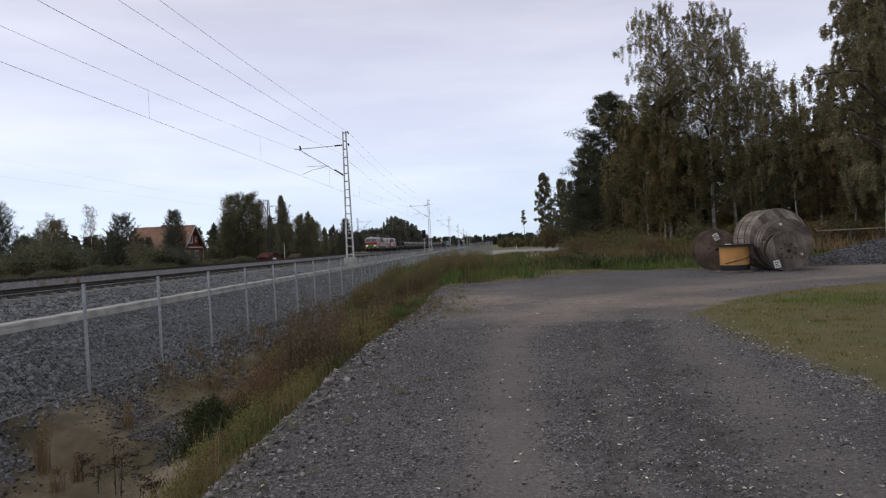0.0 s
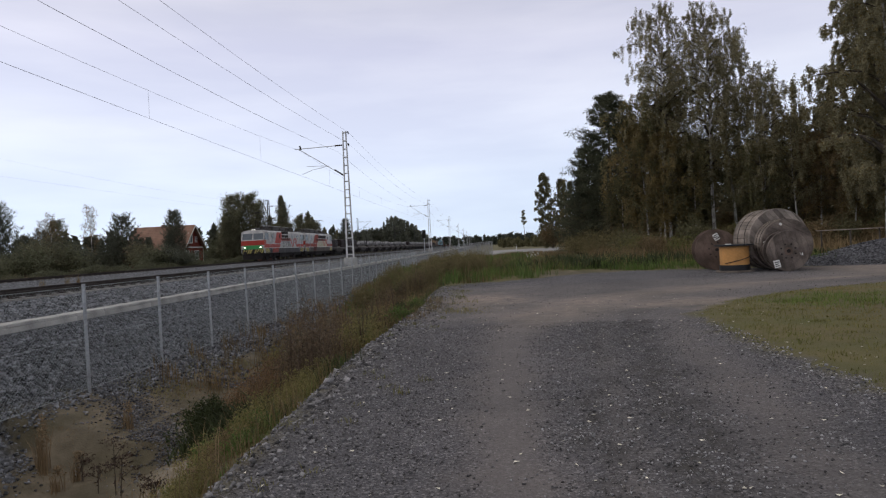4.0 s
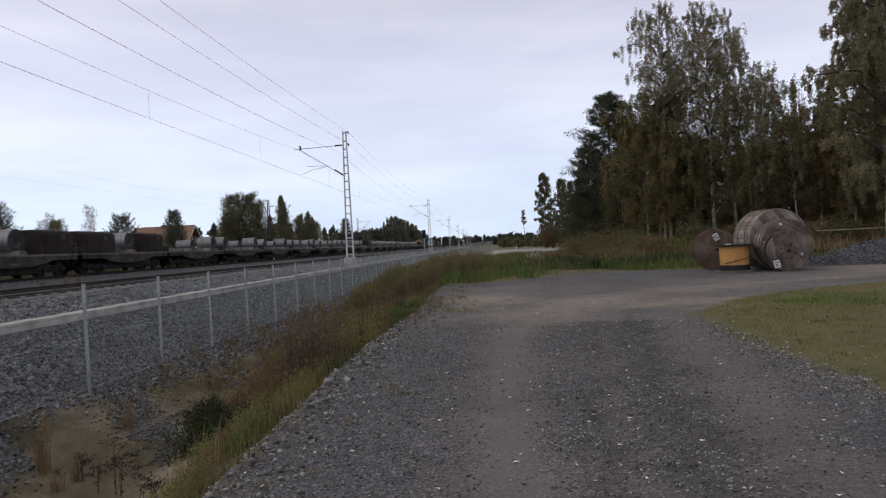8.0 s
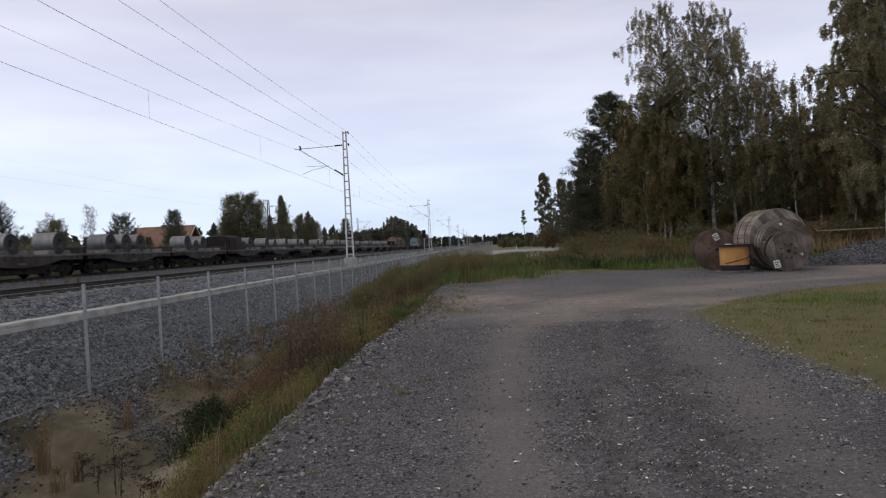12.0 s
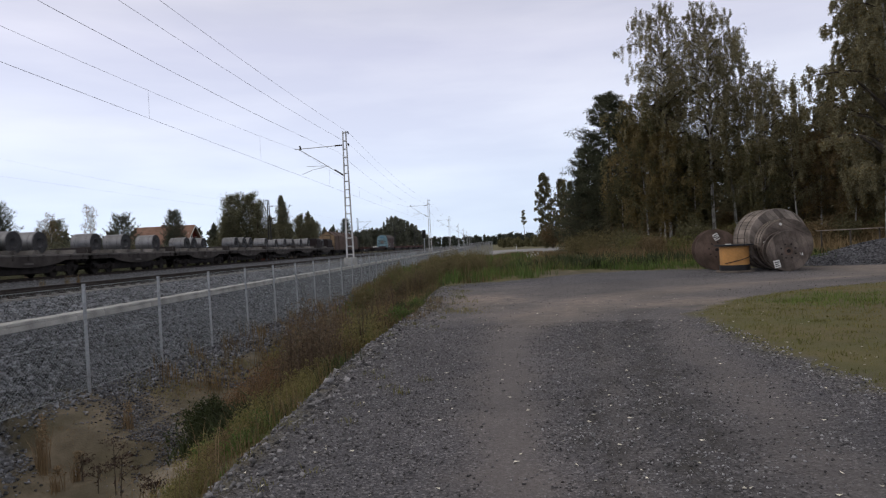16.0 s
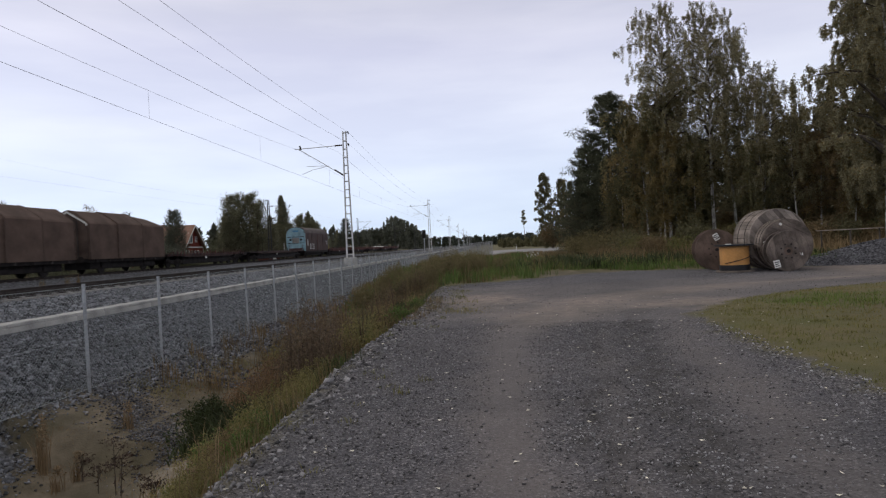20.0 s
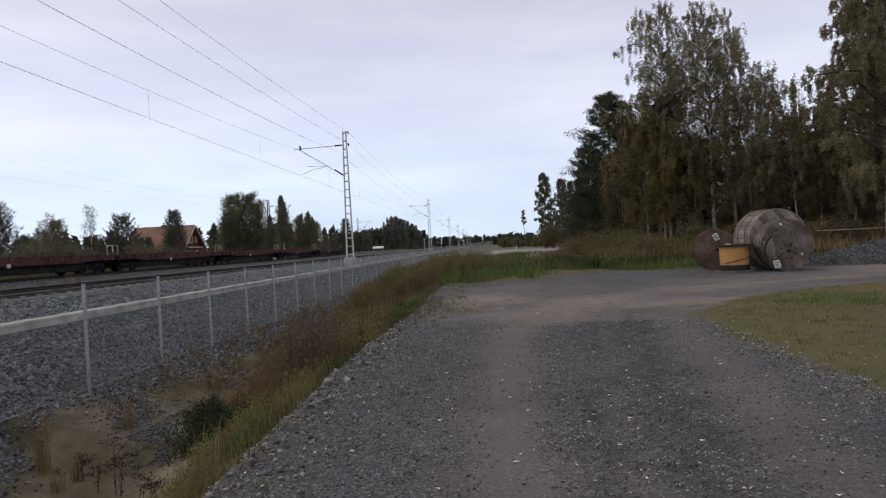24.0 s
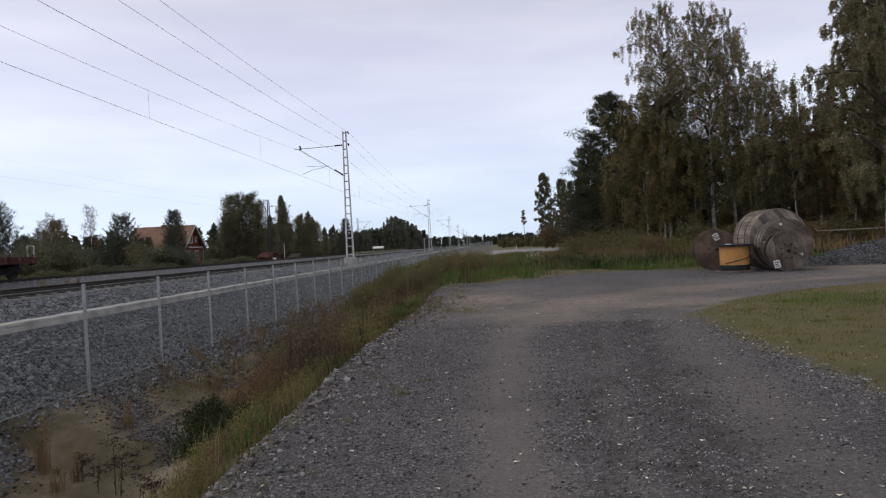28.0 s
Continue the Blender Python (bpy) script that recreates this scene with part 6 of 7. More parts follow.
# ---- grass, weeds, stones ----
def blade_mesh(name, xy, h, w, lean, material, rs, z=None):
    k = len(xy)
    zz = ground_z(xy[:, 0], xy[:, 1]) if z is None else z
    base = np.column_stack([xy, zz - 0.02])
    a = rs.uniform(0, 2 * np.pi, k)
    side = np.column_stack([np.cos(a), np.sin(a), np.zeros(k)])
    fwd = np.column_stack([-np.sin(a), np.cos(a), np.zeros(k)])
    H = h[:, None]
    up = np.array([0, 0, 1.0])
    L = (lean * rs.uniform(0.2, 1.0, k))[:, None] * H
    W = (w * rs.uniform(0.7, 1.3, k))[:, None]
    mid = base + up * H * 0.55 + fwd * L * 0.35
    tip = base + up * H * (1 - 0.25 * lean) + fwd * L
    v = np.stack([base - side * W, base + side * W, mid + side * W * 0.75, mid - side * W * 0.75, tip], 1).reshape(-1, 3)
    o = (np.arange(k) * 5)[:, None]
    f = np.concatenate([o + [0, 1, 2], o + [0, 2, 3], o + [3, 2, 4]])
    return quick_mesh(name, v, f, material)


def clumped(n, x0, x1, y0, y1, rs, clump=0.16, each=14, keep=None):
    m = max(1, n // each)
    c = np.column_stack([rs.uniform(x0, x1, m), rs.uniform(y0, y1, m)])
    if keep is not None:
        c = c[keep(c[:, 0], c[:, 1])]
    p = np.repeat(c, each, 0) + rs.normal(0, clump, (len(c) * each, 2))
    return p, np.repeat(rs.uniform(0.4, 1.3, len(c)), each)


gr = np.random.default_rng(77)
M_FRESH = leafmat("fresh_green_grass", (0.108, 0.162, 0.040), (0.086, 0.124, 0.036), island=0.35)
# weedy shrubs down the ditch and along the fence
def weed_stand(label, h, w, seed, leaf, stalk, n=60, per=34, size=0.036, name="weed_stand"):
    """A stand of upright thin stalks, leafy in their upper part."""
    rs = np.random.default_rng(seed)
    t = thing(name, label, "weeds", "weeds in the ditch")
    xy = rs.normal(0, w * 0.30, (n, 2))
    r = np.hypot(xy[:, 0], xy[:, 1])
    hh = h * rs.uniform(0.5, 1.1, n) * (1 - 0.45 * np.clip(r / (w * 0.7), 0, 1) ** 2)
    part("stem_tuft", blade_mesh("stem_tuft", xy, hh, 0.005, 0.2, stalk, rs, np.zeros(n)), None, t, "thin upright stalks")["kind"] = "stuff"
    u = rs.uniform(0.22, 1.03, (n, per)) ** 0.8
    P = np.stack([np.repeat(xy[:, :1], per, 1), np.repeat(xy[:, 1:], per, 1), u * hh[:, None]], -1) + rs.normal(0, 1, (n, per, 3)) * [0.045, 0.045, 0.03]
    part("foliage", leaf_mesh("foliage", P.reshape(-1, 3), size, leaf, rs, slim=0.5), None, t)
    return t


def place(ob, rows):
    """Each row: x, y, scale."""
    plant(ob, rows, tr)


KINDS = {
    "rust": weed_stand("rust-brown withered weeds in the ditch", 0.70, 0.75, 81, M_RUSTWEED, M_BROWNWEED),
    "olive": weed_stand("olive-yellow weeds in the ditch", 0.62, 0.75, 83, M_OLIVEWEED, M_OLIVEWEED),
    "dark": weed_stand("dark green leafy weeds in the ditch", 0.62, 0.70, 85, M_WEED, M_WEED, 60, 40, 0.05),
    "straw": weed_stand("dry tawny grass and weeds in the ditch", 0.72, 0.70, 87, M_DRYGRASS, M_STRAW, 90, 12),
    "brown": weed_stand("tall dark brown dead weeds in the ditch", 1.10, 0.70, 89, M_BROWNWEED, M_SEED, 46, 34, 0.035),
    "green": weed_stand("bright green grassy weeds in the ditch", 0.45, 0.60, 91, M_FRESH, M_FRESH, 90, 14, 0.05),
    "scrub": weed_stand("tall olive-brown scrub beside the ditch", 1.45, 1.15, 93, M_SCRUBLEAF, M_BROWNWEED, 70, 60, 0.055),
}
rows = {k: [] for k in KINDS}
rows["brown"] += [(-2.85, 10.0, 1.25), (-2.60, 9.5, 1.15), (-3.05, 10.7, 1.2), (-2.75, 11.3, 1.1), (-3.4, 11.0, 1.05), (-3.3, 24.8, 1.4), (-2.7, 26.0, 1.5), (-3.9, 23.6, 1.2)]
rows["rust"] += [(-4.1, 10.0, 0.85), (-3.8, 10.7, 0.9), (-4.3, 10.9, 0.8), (-3.6, 13.6, 1.0), (-3.2, 14.4, 1.0), (-3.9, 14.6, 0.8), (-2.5, 15.8, 0.7), (-3.5, 9.5, 0.7)]
rows["dark"] += [(-4.25, 9.35, 0.95), (-4.05, 9.1, 0.85), (-4.4, 9.8, 0.8), (-3.6, 8.6, 0.6), (-3.1, 8.2, 0.5), (-3.5, 17.5, 0.9), (-3.0, 12.6, 0.7)]
rows["green"] += [(-2.05, 14.8, 1.0), (-2.3, 15.2, 0.9), (-2.9, 7.6, 0.8), (-3.2, 7.1, 0.7), (-2.4, 12.2, 0.8), (-1.9, 17.2, 0.9)]
rows["olive"] += [(-2.4, 11.2, 1.1), (-2.5, 12.0, 1.1), (-2.35, 12.8, 1.0), (-2.6, 13.6, 1.1), (-3.0, 6.6, 0.6), (-2.8, 7.2, 0.7), (-2.9, 8.0, 0.8), (-2.7, 8.8, 0.8), (-2.5, 9.2, 0.7)]
rows["straw"] += [(-2.1, 13.2, 0.8), (-2.4, 10.6, 0.7), (-4.6, 16.2, 0.8), (-4.2, 18.6, 0.9), (-2.9, 19.4, 0.9), (-3.3, 8.9, 0.6), (-2.7, 6.3, 0.5)]
rows["scrub"] += [(-5.1, 26.6, 0.85), (-4.6, 27.6, 0.8), (-5.6, 27.8, 0.7), (-2.9, 26.6, 1.0), (-2.2, 27.8, 1.0), (-1.7, 29.0, 0.95), (-0.9, 30.2, 0.85), (-2.6, 30.5, 1.0), (-1.5, 31.6, 0.95), (-0.2, 31.4, 0.75), (0.8, 31.8, 0.65), (-3.6, 29.5, 0.9)]
for y in np.arange(12.5, 30, 0.27):
    d = tr.uniform(0.55, 3.3)
    x = float(road_left(y)) - d
    f = float(wobble(x, y, 1.1, 1.0)) + tr.normal(0, 0.35)
    if float(wobble(x + 7, y, 0.8, 1.0)) < -0.45:
        continue
    kind = "rust" if f > 0.45 else "olive" if f > 0.0 else "straw" if f > -0.35 else "brown" if f > -0.6 else "dark"
    if d < 1.1 and kind in ("brown", "rust"):
        kind = "olive"
    rows[kind].append((x, y, tr.uniform(0.65, 1.15) * (0.75 if kind == "brown" else 1.0)))
for y in np.arange(4.2, 27, 0.33):
    x = float(road_left(y)) - tr.uniform(0.35, 0.95)
    f = float(wobble(x, y, 0.6, 1.0)) + tr.normal(0, 0.4)
    rows["olive" if f > 0.1 else "green" if f > -0.35 else "straw"].append((x, y, tr.uniform(0.35, 0.65)))
for y in np.arange(29, 62, 0.7):
    rows["scrub" if tr.uniform() < 0.5 else "olive" if tr.uniform() < 0.6 else "straw"].append((tr.uniform(-6.2, 0.5), y, tr.uniform(0.5, 0.9)))
for k, ob in KINDS.items():
    place(ob, rows[k])


def bare_bank(x, y):
    """False on the bare sandy bank at the far edge of the yard."""
    return np.hypot((x - 4.2) / 2.4, (y - 28.9) / 1.9) > 1 + wobble(x, y, 0.5, 0.2)


def sward(name, label, material, n, box, hh, w, lean, clump=0.16, each=14, keep=None, category="grass"):
    p, s = clumped(n, *box, gr, clump, each, keep)
    h = s * gr.uniform(hh[0], hh[1], len(p))
    return solid(name, blade_mesh(name, p, h, w, lean, material, gr), label, category, kind="stuff")


def ditch_side(lo, hi):
    return lambda x, y: (x > road_left(y) - lo) & (x < road_left(y) - hi)


sward("ditch_grass", "tall dry brown grass in the ditch", M_DRYGRASS, 12000, (-5.5, -1.2, 8.8, 27), (0.30, 0.85), 0.004, 0.6, 0.10, 18, ditch_side(2.4, 0.55))
sward("ditch_grass", "tall green grass along the ditch edge", M_TALLGREEN, 20000, (-4.5, -1.2, 3.8, 27), (0.08, 0.36), 0.003, 0.8, 0.09, 18, lambda x, y: ditch_side(1.35, 0.18)(x, y) & (wobble(x, y, 0.55, 1.0) > -0.25))
sward("ditch_grass", "darker green grass along the ditch edge", M_FRESH, 13500, (-4.5, -1.2, 3.8, 27), (0.07, 0.26), 0.003, 0.8, 0.09, 18, lambda x, y: ditch_side(1.5, 0.18)(x, y) & (wobble(x + 3, y, 0.5, 1.0) > -0.1))
sward("ditch_grass", "brown grass along the ditch edge", M_DRYGRASS, 9000, (-4.8, -1.2, 3.8, 27), (0.12, 0.5), 0.003, 0.8, 0.10, 18, ditch_side(1.8, 0.15))
sward("mound_grass", "low withered fuzz on the ditch floor", M_DRYGRASS, 26000, (-7.0, -3.0, 5.5, 13), (0.02, 0.075), 0.003, 0.9, 0.10, 10, lambda x, y: (x > bank_toe(y)) & (wobble(x, y, 0.6, 1.0) > -0.35))
sward("ditch_grass", "dry straw among the ditch edge grass", M_STRAW, 2000, (-4.8, -1.2, 4.2, 27), (0.15, 0.55), 0.003, 0.8, 0.10, 18, ditch_side(1.8, 0.2))
sward("ditch_weeds", "dark green weeds in the ditch", M_WEED, 3000, (-5.5, -1.2, 11, 27), (0.2, 0.5), 0.010, 0.8, 0.12, 20, ditch_side(2.6, 0.6))
sward("ditch_weeds", "dark weeds overhanging the ditch edge", M_WEED, 5000, (-4.0, -1.0, 6.3, 27), (0.15, 0.5), 0.006, 0.8, 0.12, 20, lambda x, y: ditch_side(1.0, 0.02)(x, y) & (wobble(x, y, 0.4, 1.0) > -0.3))
sward("mound_grass", "olive-brown low growth on mounds by the fence", M_OLIVEWEED, 7000, (-7.0, -5.2, 10.8, 15.5), (0.03, 0.13), 0.004, 0.9, 0.12, 16, lambda x, y: (np.hypot((x + 6.3) / 0.7, (y - 11.7) / 0.6) < 1) | (np.hypot((x + 6.0) / 0.8, (y - 13.9) / 1.0) < 1))
sward("mound_grass", "rusty low growth on mounds by the fence", M_RUSTWEED, 4000, (-7.0, -5.0, 11.2, 15.5), (0.03, 0.12), 0.004, 0.9, 0.12, 16, lambda x, y: (np.hypot((x + 5.8) / 0.5, (y - 12.0) / 0.4) < 1) | (np.hypot((x + 5.5) / 0.6, (y - 13.6) / 0.9) < 1))
sward("ditch_weeds", "dark green nettle patch in the ditch", M_WEED, 1200, (-4.2, -3.4, 8.2, 9.6), (0.25, 0.5), 0.014, 0.9, 0.14, 20)
sward("bank_grass", "dry grass tufts along the fence foot", M_DRYGRASS, 5000, (-6.9, -5.0, 12, 42), (0.25, 0.6), 0.006, 0.6, 0.10, 18)
sward("verge_grass", "tall brown grass beyond the yard", M_DRYGRASS, 7000, (-5.5, 4.5, 25.5, 62), (0.35, 0.85), 0.012, 0.4, 0.2, 18, lambda x, y: x < 0.04 * y + wobble(x, y, 1.7, 1.2) + gr.normal(0, 0.5, len(x)))
sward("verge_grass", "tall green grass beyond the yard", M_FRESH, 20000, (-6.0, 5.0, 25, 60), (0.35, 0.75), 0.012, 0.5, 0.2, 18, lambda x, y: (x < 0.06 * y + wobble(x, y, 1.7, 1.2) + gr.normal(0, 0.6, len(x))) & (y > yard_end(x) + 0.2))
sward("verge_grass", "fresh green grass strip along the yard edge", M_FRESH, 38000, (0.5, 16, 28.0, 44), (0.10, 0.48), 0.012, 0.6, 0.22, 20, lambda x, y: (y > yard_end(x) + 0.3) & (wobble(x, y, 1.6, 1.0) > -0.45) & bare_bank(x, y))
sward("verge_weeds", "dark weeds along the yard edge", M_WEED, 9000, (0.5, 18, 31, 44), (0.35, 0.75), 0.024, 0.8, 0.25, 20, lambda x, y: y > yard_end(x) + 0.8)
sward("verge_grass", "dull olive grass among the green along the yard edge", M_OLIVEWEED, 8000, (0.5, 17, 28.5, 44), (0.15, 0.75), 0.010, 0.6, 0.3, 20, lambda x, y: (y > yard_end(x) + 0.3) & (wobble(x, y, 1.6, 1.0) < 0.1) & bare_bank(x, y))
sward("verge_grass", "brown grass heads along the yard edge", M_DRYGRASS, 4000, (0.5, 18, 29.5, 44), (0.25, 0.95), 0.008, 0.5, 0.3, 20, lambda x, y: y > yard_end(x) + 0.5)
sward("meadow_grass", "tawny tall grass before the wood", M_DRYGRASS, 30000, (0.5, 34, 36, 56), (0.5, 1.0), 0.020, 0.5, 0.3, 16, lambda x, y: x > 0.175 * y)
sward("meadow_grass", "tawny grass beside the side road", M_DRYGRASS, 12000, (2, 40, 56, 87), (0.12, 0.3), 0.030, 0.5, 0.5, 14)
sward("lawn", "short yellow-green rough lawn beside the gravel", M_GRASS, 64000, (3.3, 14, 4.6, 19), (0.035, 0.09), 0.0045, 0.8, 0.07, 14, lambda x, y: x > lawn_left(y) + 0.05 + wobble(x, y, 0.5, 0.18))
sward("lawn", "lush green patch in the rough lawn", M_LUSH, 11000, (5.4, 12, 10.8, 15.5), (0.05, 0.15), 0.005, 0.8, 0.18, 24, lambda x, y: np.hypot((x - 8.0) / 2.0, (y - 13.2) / 1.3) < 1 + wobble(x, y, 0.5, 0.3))
sward("yard_tufts", "small grass tufts growing in the gravel edge", M_TALLGREEN, 2600, (-2.2, 0.8, 3.5, 24), (0.04, 0.13), 0.004, 0.9, 0.06, 26, lambda x, y: (x > road_left(y) - 0.1) & (x < road_left(y) + 1.2))
sward("yard_tufts", "dry olive grass patch at the lip of the yard", M_OLIVEWEED, 2600, (-1.5, 0.2, 13.4, 17.6), (0.05, 0.16), 0.004, 0.9, 0.12, 22, lambda x, y: np.hypot((x + 0.55) / 0.75, (y - 14.6) / 0.7) + gr.normal(0, 0.2, len(x)) < 0.8)
sward("yard_tufts", "dry grass fringe at the lip of the yard", M_DRYGRASS, 1800, (-1.7, -0.7, 13.5, 19), (0.05, 0.22), 0.004, 0.9, 0.10, 22, lambda x, y: x < road_left(y) + 0.45)
sward("yard_tufts", "sparse olive grass at the far edge of the yard", M_GRASS, 2600, (-1.6, 0.8, 15.5, 24), (0.05, 0.14), 0.005, 0.9, 0.16, 26, lambda x, y: x < road_left(y) + 1.9 * gr.uniform(0, 1, len(x)) ** 1.5)
sward("track_grass", "dry grass tufts between the two tracks", M_DRYGRASS, 70, (-26.2, -25.0, 34.5, 38.8), (0.3, 0.7), 0.012, 0.5, 0.10, 22)
sward("track_grass", "low dark weeds beyond the far track", M_WEED, 22000, (-40, -33.3, 28, 110), (0.15, 0.5), 0.03, 0.8, 0.3, 16)
sward("track_grass", "brown tall grass beyond the far track", M_BROWNWEED, 16000, (-42, -34.2, 30, 150), (0.25, 0.6), 0.02, 0.5, 0.25, 16)


def stone_mesh(name, pts, rad, material, rs, flat=0.72):
    k = len(pts)
    octa = np.array([(1, 0, 0), (-1, 0, 0), (0, 1, 0), (0, -1, 0), (0, 0, 1), (0, 0, -1)], float)
    tris = np.array([(0, 2, 4), (2, 1, 4), (1, 3, 4), (3, 0, 4), (2, 0, 5), (1, 2, 5), (3, 1, 5), (0, 3, 5)])
    v = octa[None] * rs.uniform(0.5, 1.4, (k, 6, 1)) + rs.normal(0, 0.22, (k, 6, 3))
    a, b = turn_frames(k, rs)
    c = np.cross(a, b)
    R = np.stack([a, b, c], 1)
    v = np.einsum("kij,kjl->kil", v, R)
    v[:, :, 2] *= flat
    v = v * rad[:, None, None] + pts[:, None, :]
    f = (np.arange(k) * 6)[:, None, None] + tris[None]
    return quick_mesh(name, v.reshape(-1, 3), f.reshape(-1, 3), material)


def scatter(name, label, n, box, r, material, keep=None, sink=0.25, power=2.0):
    x, y = gr.uniform(box[0], box[1], n), gr.uniform(box[2], box[3], n)
    if keep is not None:
        k = keep(x, y)
        x, y = x[k], y[k]
    rad = r[0] + (r[1] - r[0]) * gr.uniform(0, 1, len(x)) ** power
    pts = np.column_stack([x, y, ground_z(x, y) + rad * sink])
    return solid(name, stone_mesh(name, pts, rad, material, gr), label, "stones", kind="stuff")


scatter("bank_stones", "blue-grey crushed stone on the railway bank", 60000, (-8.62, -6.0, 4, 30), (0.014, 0.045), M_STONE, lambda x, y: x < bank_toe(y) + gr.normal(0, 0.14, len(x)))
scatter("bank_stones", "blue-grey crushed stone on the railway bank", 16000, (-8.62, -6.0, 30, 66), (0.035, 0.07), M_STONE)
scatter("ballast_stones", "grey track ballast between trough and rails", 24000, (-11.6, -9.12, 8, 34), (0.026, 0.062), M_STONE)
scatter("ballast_stones", "grey track ballast between the rails", 9000, (-14.9, -11.5, 12, 34), (0.03, 0.055), M_STONE)
scatter("edge_stones", "coarse grey stones along the ditch edge of the yard", 52000, (-2.6, 0.4, 2.8, 24), (0.004, 0.034), M_YARDSTONE, lambda x, y: (x > road_left(y) - 0.25) & (x < road_left(y) + np.abs(gr.normal(0.15, 0.42, len(x)))), 0.3, 4.0)
def coarse(x, y):
    """Loose gravel lies between the wheel lanes, not in them."""
    c1, w1, sh = lanes(y)
    swept = np.exp(-((x - c1) / w1) ** 2) + 0.8 * np.exp(-((x - 2.2 - sh) / 0.5) ** 2)
    return (x > road_left(y)) & (x < lawn_left(y) + 0.1) & (gr.uniform(0, 1, len(x)) > swept * 0.95)


scatter("yard_grit", "fine grey gravel strewn over the yard", 58000, (-1.9, 4.2, 2.6, 12), (0.004, 0.013), M_PEBBLE, coarse, 0.4, 2.5)
scatter("yard_grit", "pale chips of stone among the yard gravel", 5000, (-1.9, 4.2, 2.6, 12), (0.004, 0.014), M_PALESTONE, coarse, 0.4, 2.5)
scatter("yard_grit", "coarse bluish grit between the wheel lanes", 9000, (0.3, 2.6, 3.0, 7.5), (0.005, 0.016), M_PALESTONE, lambda x, y: (wobble(x, y, 0.5, 1.0) + gr.normal(0, 0.35, len(x)) > 0.15) & (gr.uniform(0, 1, len(x)) < 1.3 - 0.16 * y), 0.3, 2.0)
scatter("yard_grit", "coarser gravel strewn over the yard", 9000, (-1.9, 12, 5, 27), (0.008, 0.022), M_PEBBLE, lambda x, y: coarse(x, y) & (y < yard_end(x)), 0.3, 2.5)
scatter("lawn_edge_stones", "grey stones along the lawn edge", 9000, (2.4, 6, 4.5, 11.5), (0.006, 0.026), M_PALESTONE, lambda x, y: (gr.uniform(4, 11.5, len(x)) > y - 1.5) & (x > lawn_left(y) - np.abs(gr.normal(0, 0.35, len(x)))) & (x < lawn_left(y) + 0.25), 0.3, 2.5)
scatter("lip_rocks", "larger pale grey rocks along the lip of the ditch", 1500, (-2.6, -0.8, 6.0, 17), (0.015, 0.052), M_YARDSTONE, lambda x, y: (x > road_left(y) - 0.35) & (x < road_left(y) + np.abs(gr.normal(0.0, 0.28, len(x)))), 0.3, 2.2)
scatter("ditch_rocks", "dark broken rock in the ditch and below the fence", 6000, (-6.9, -4.0, 12.6, 24), (0.02, 0.07), M_HEAP, lambda x, y: (wobble(x, y, 1.2, 1.0) + gr.normal(0, 0.25, len(x)) > 0.1), 0.3, 2.0)
scatter("ditch_stones", "few stones tumbled into the ditch", 500, (-7.0, -3.4, 6.5, 16), (0.01, 0.04), M_YARDSTONE)
scatter("spilled_stones", "dark crushed stone spilled across the ditch", 26000, (-7.2, -3.8, 8.0, 12.2), (0.008, 0.030), M_HEAP, lambda x, y: np.abs((x + 5.5) * 0.72 + (y - 9.9) * 0.69) < np.abs(gr.normal(0, 0.30, len(x))) + 0.12)
x, y = gr.uniform(-1.8, 5.2, 700), 3.0 + 14 * gr.uniform(0, 1, 700) ** 1.2
solid("fallen_leaves", leaf_mesh("fallen_leaves", np.column_stack([x, y, ground_z(x, y) + 0.008]), 0.036, M_DEADLEAF, gr, 0.9, 0.0, 0.25), "pale fallen leaves strewn over the yard", "leaves", kind="stuff")
x, y = gr.normal(3.3, 0.35, 46), gr.normal(43, 0.8, 46)
solid("white_flowers", leaf_mesh("white_flowers", np.column_stack([x, y, ground_z(x, y) + gr.uniform(0.45, 0.7, 46)]), 0.07, M_TRIM, gr, 1.0), "white flower heads in the green verge", "flowers", kind="stuff")


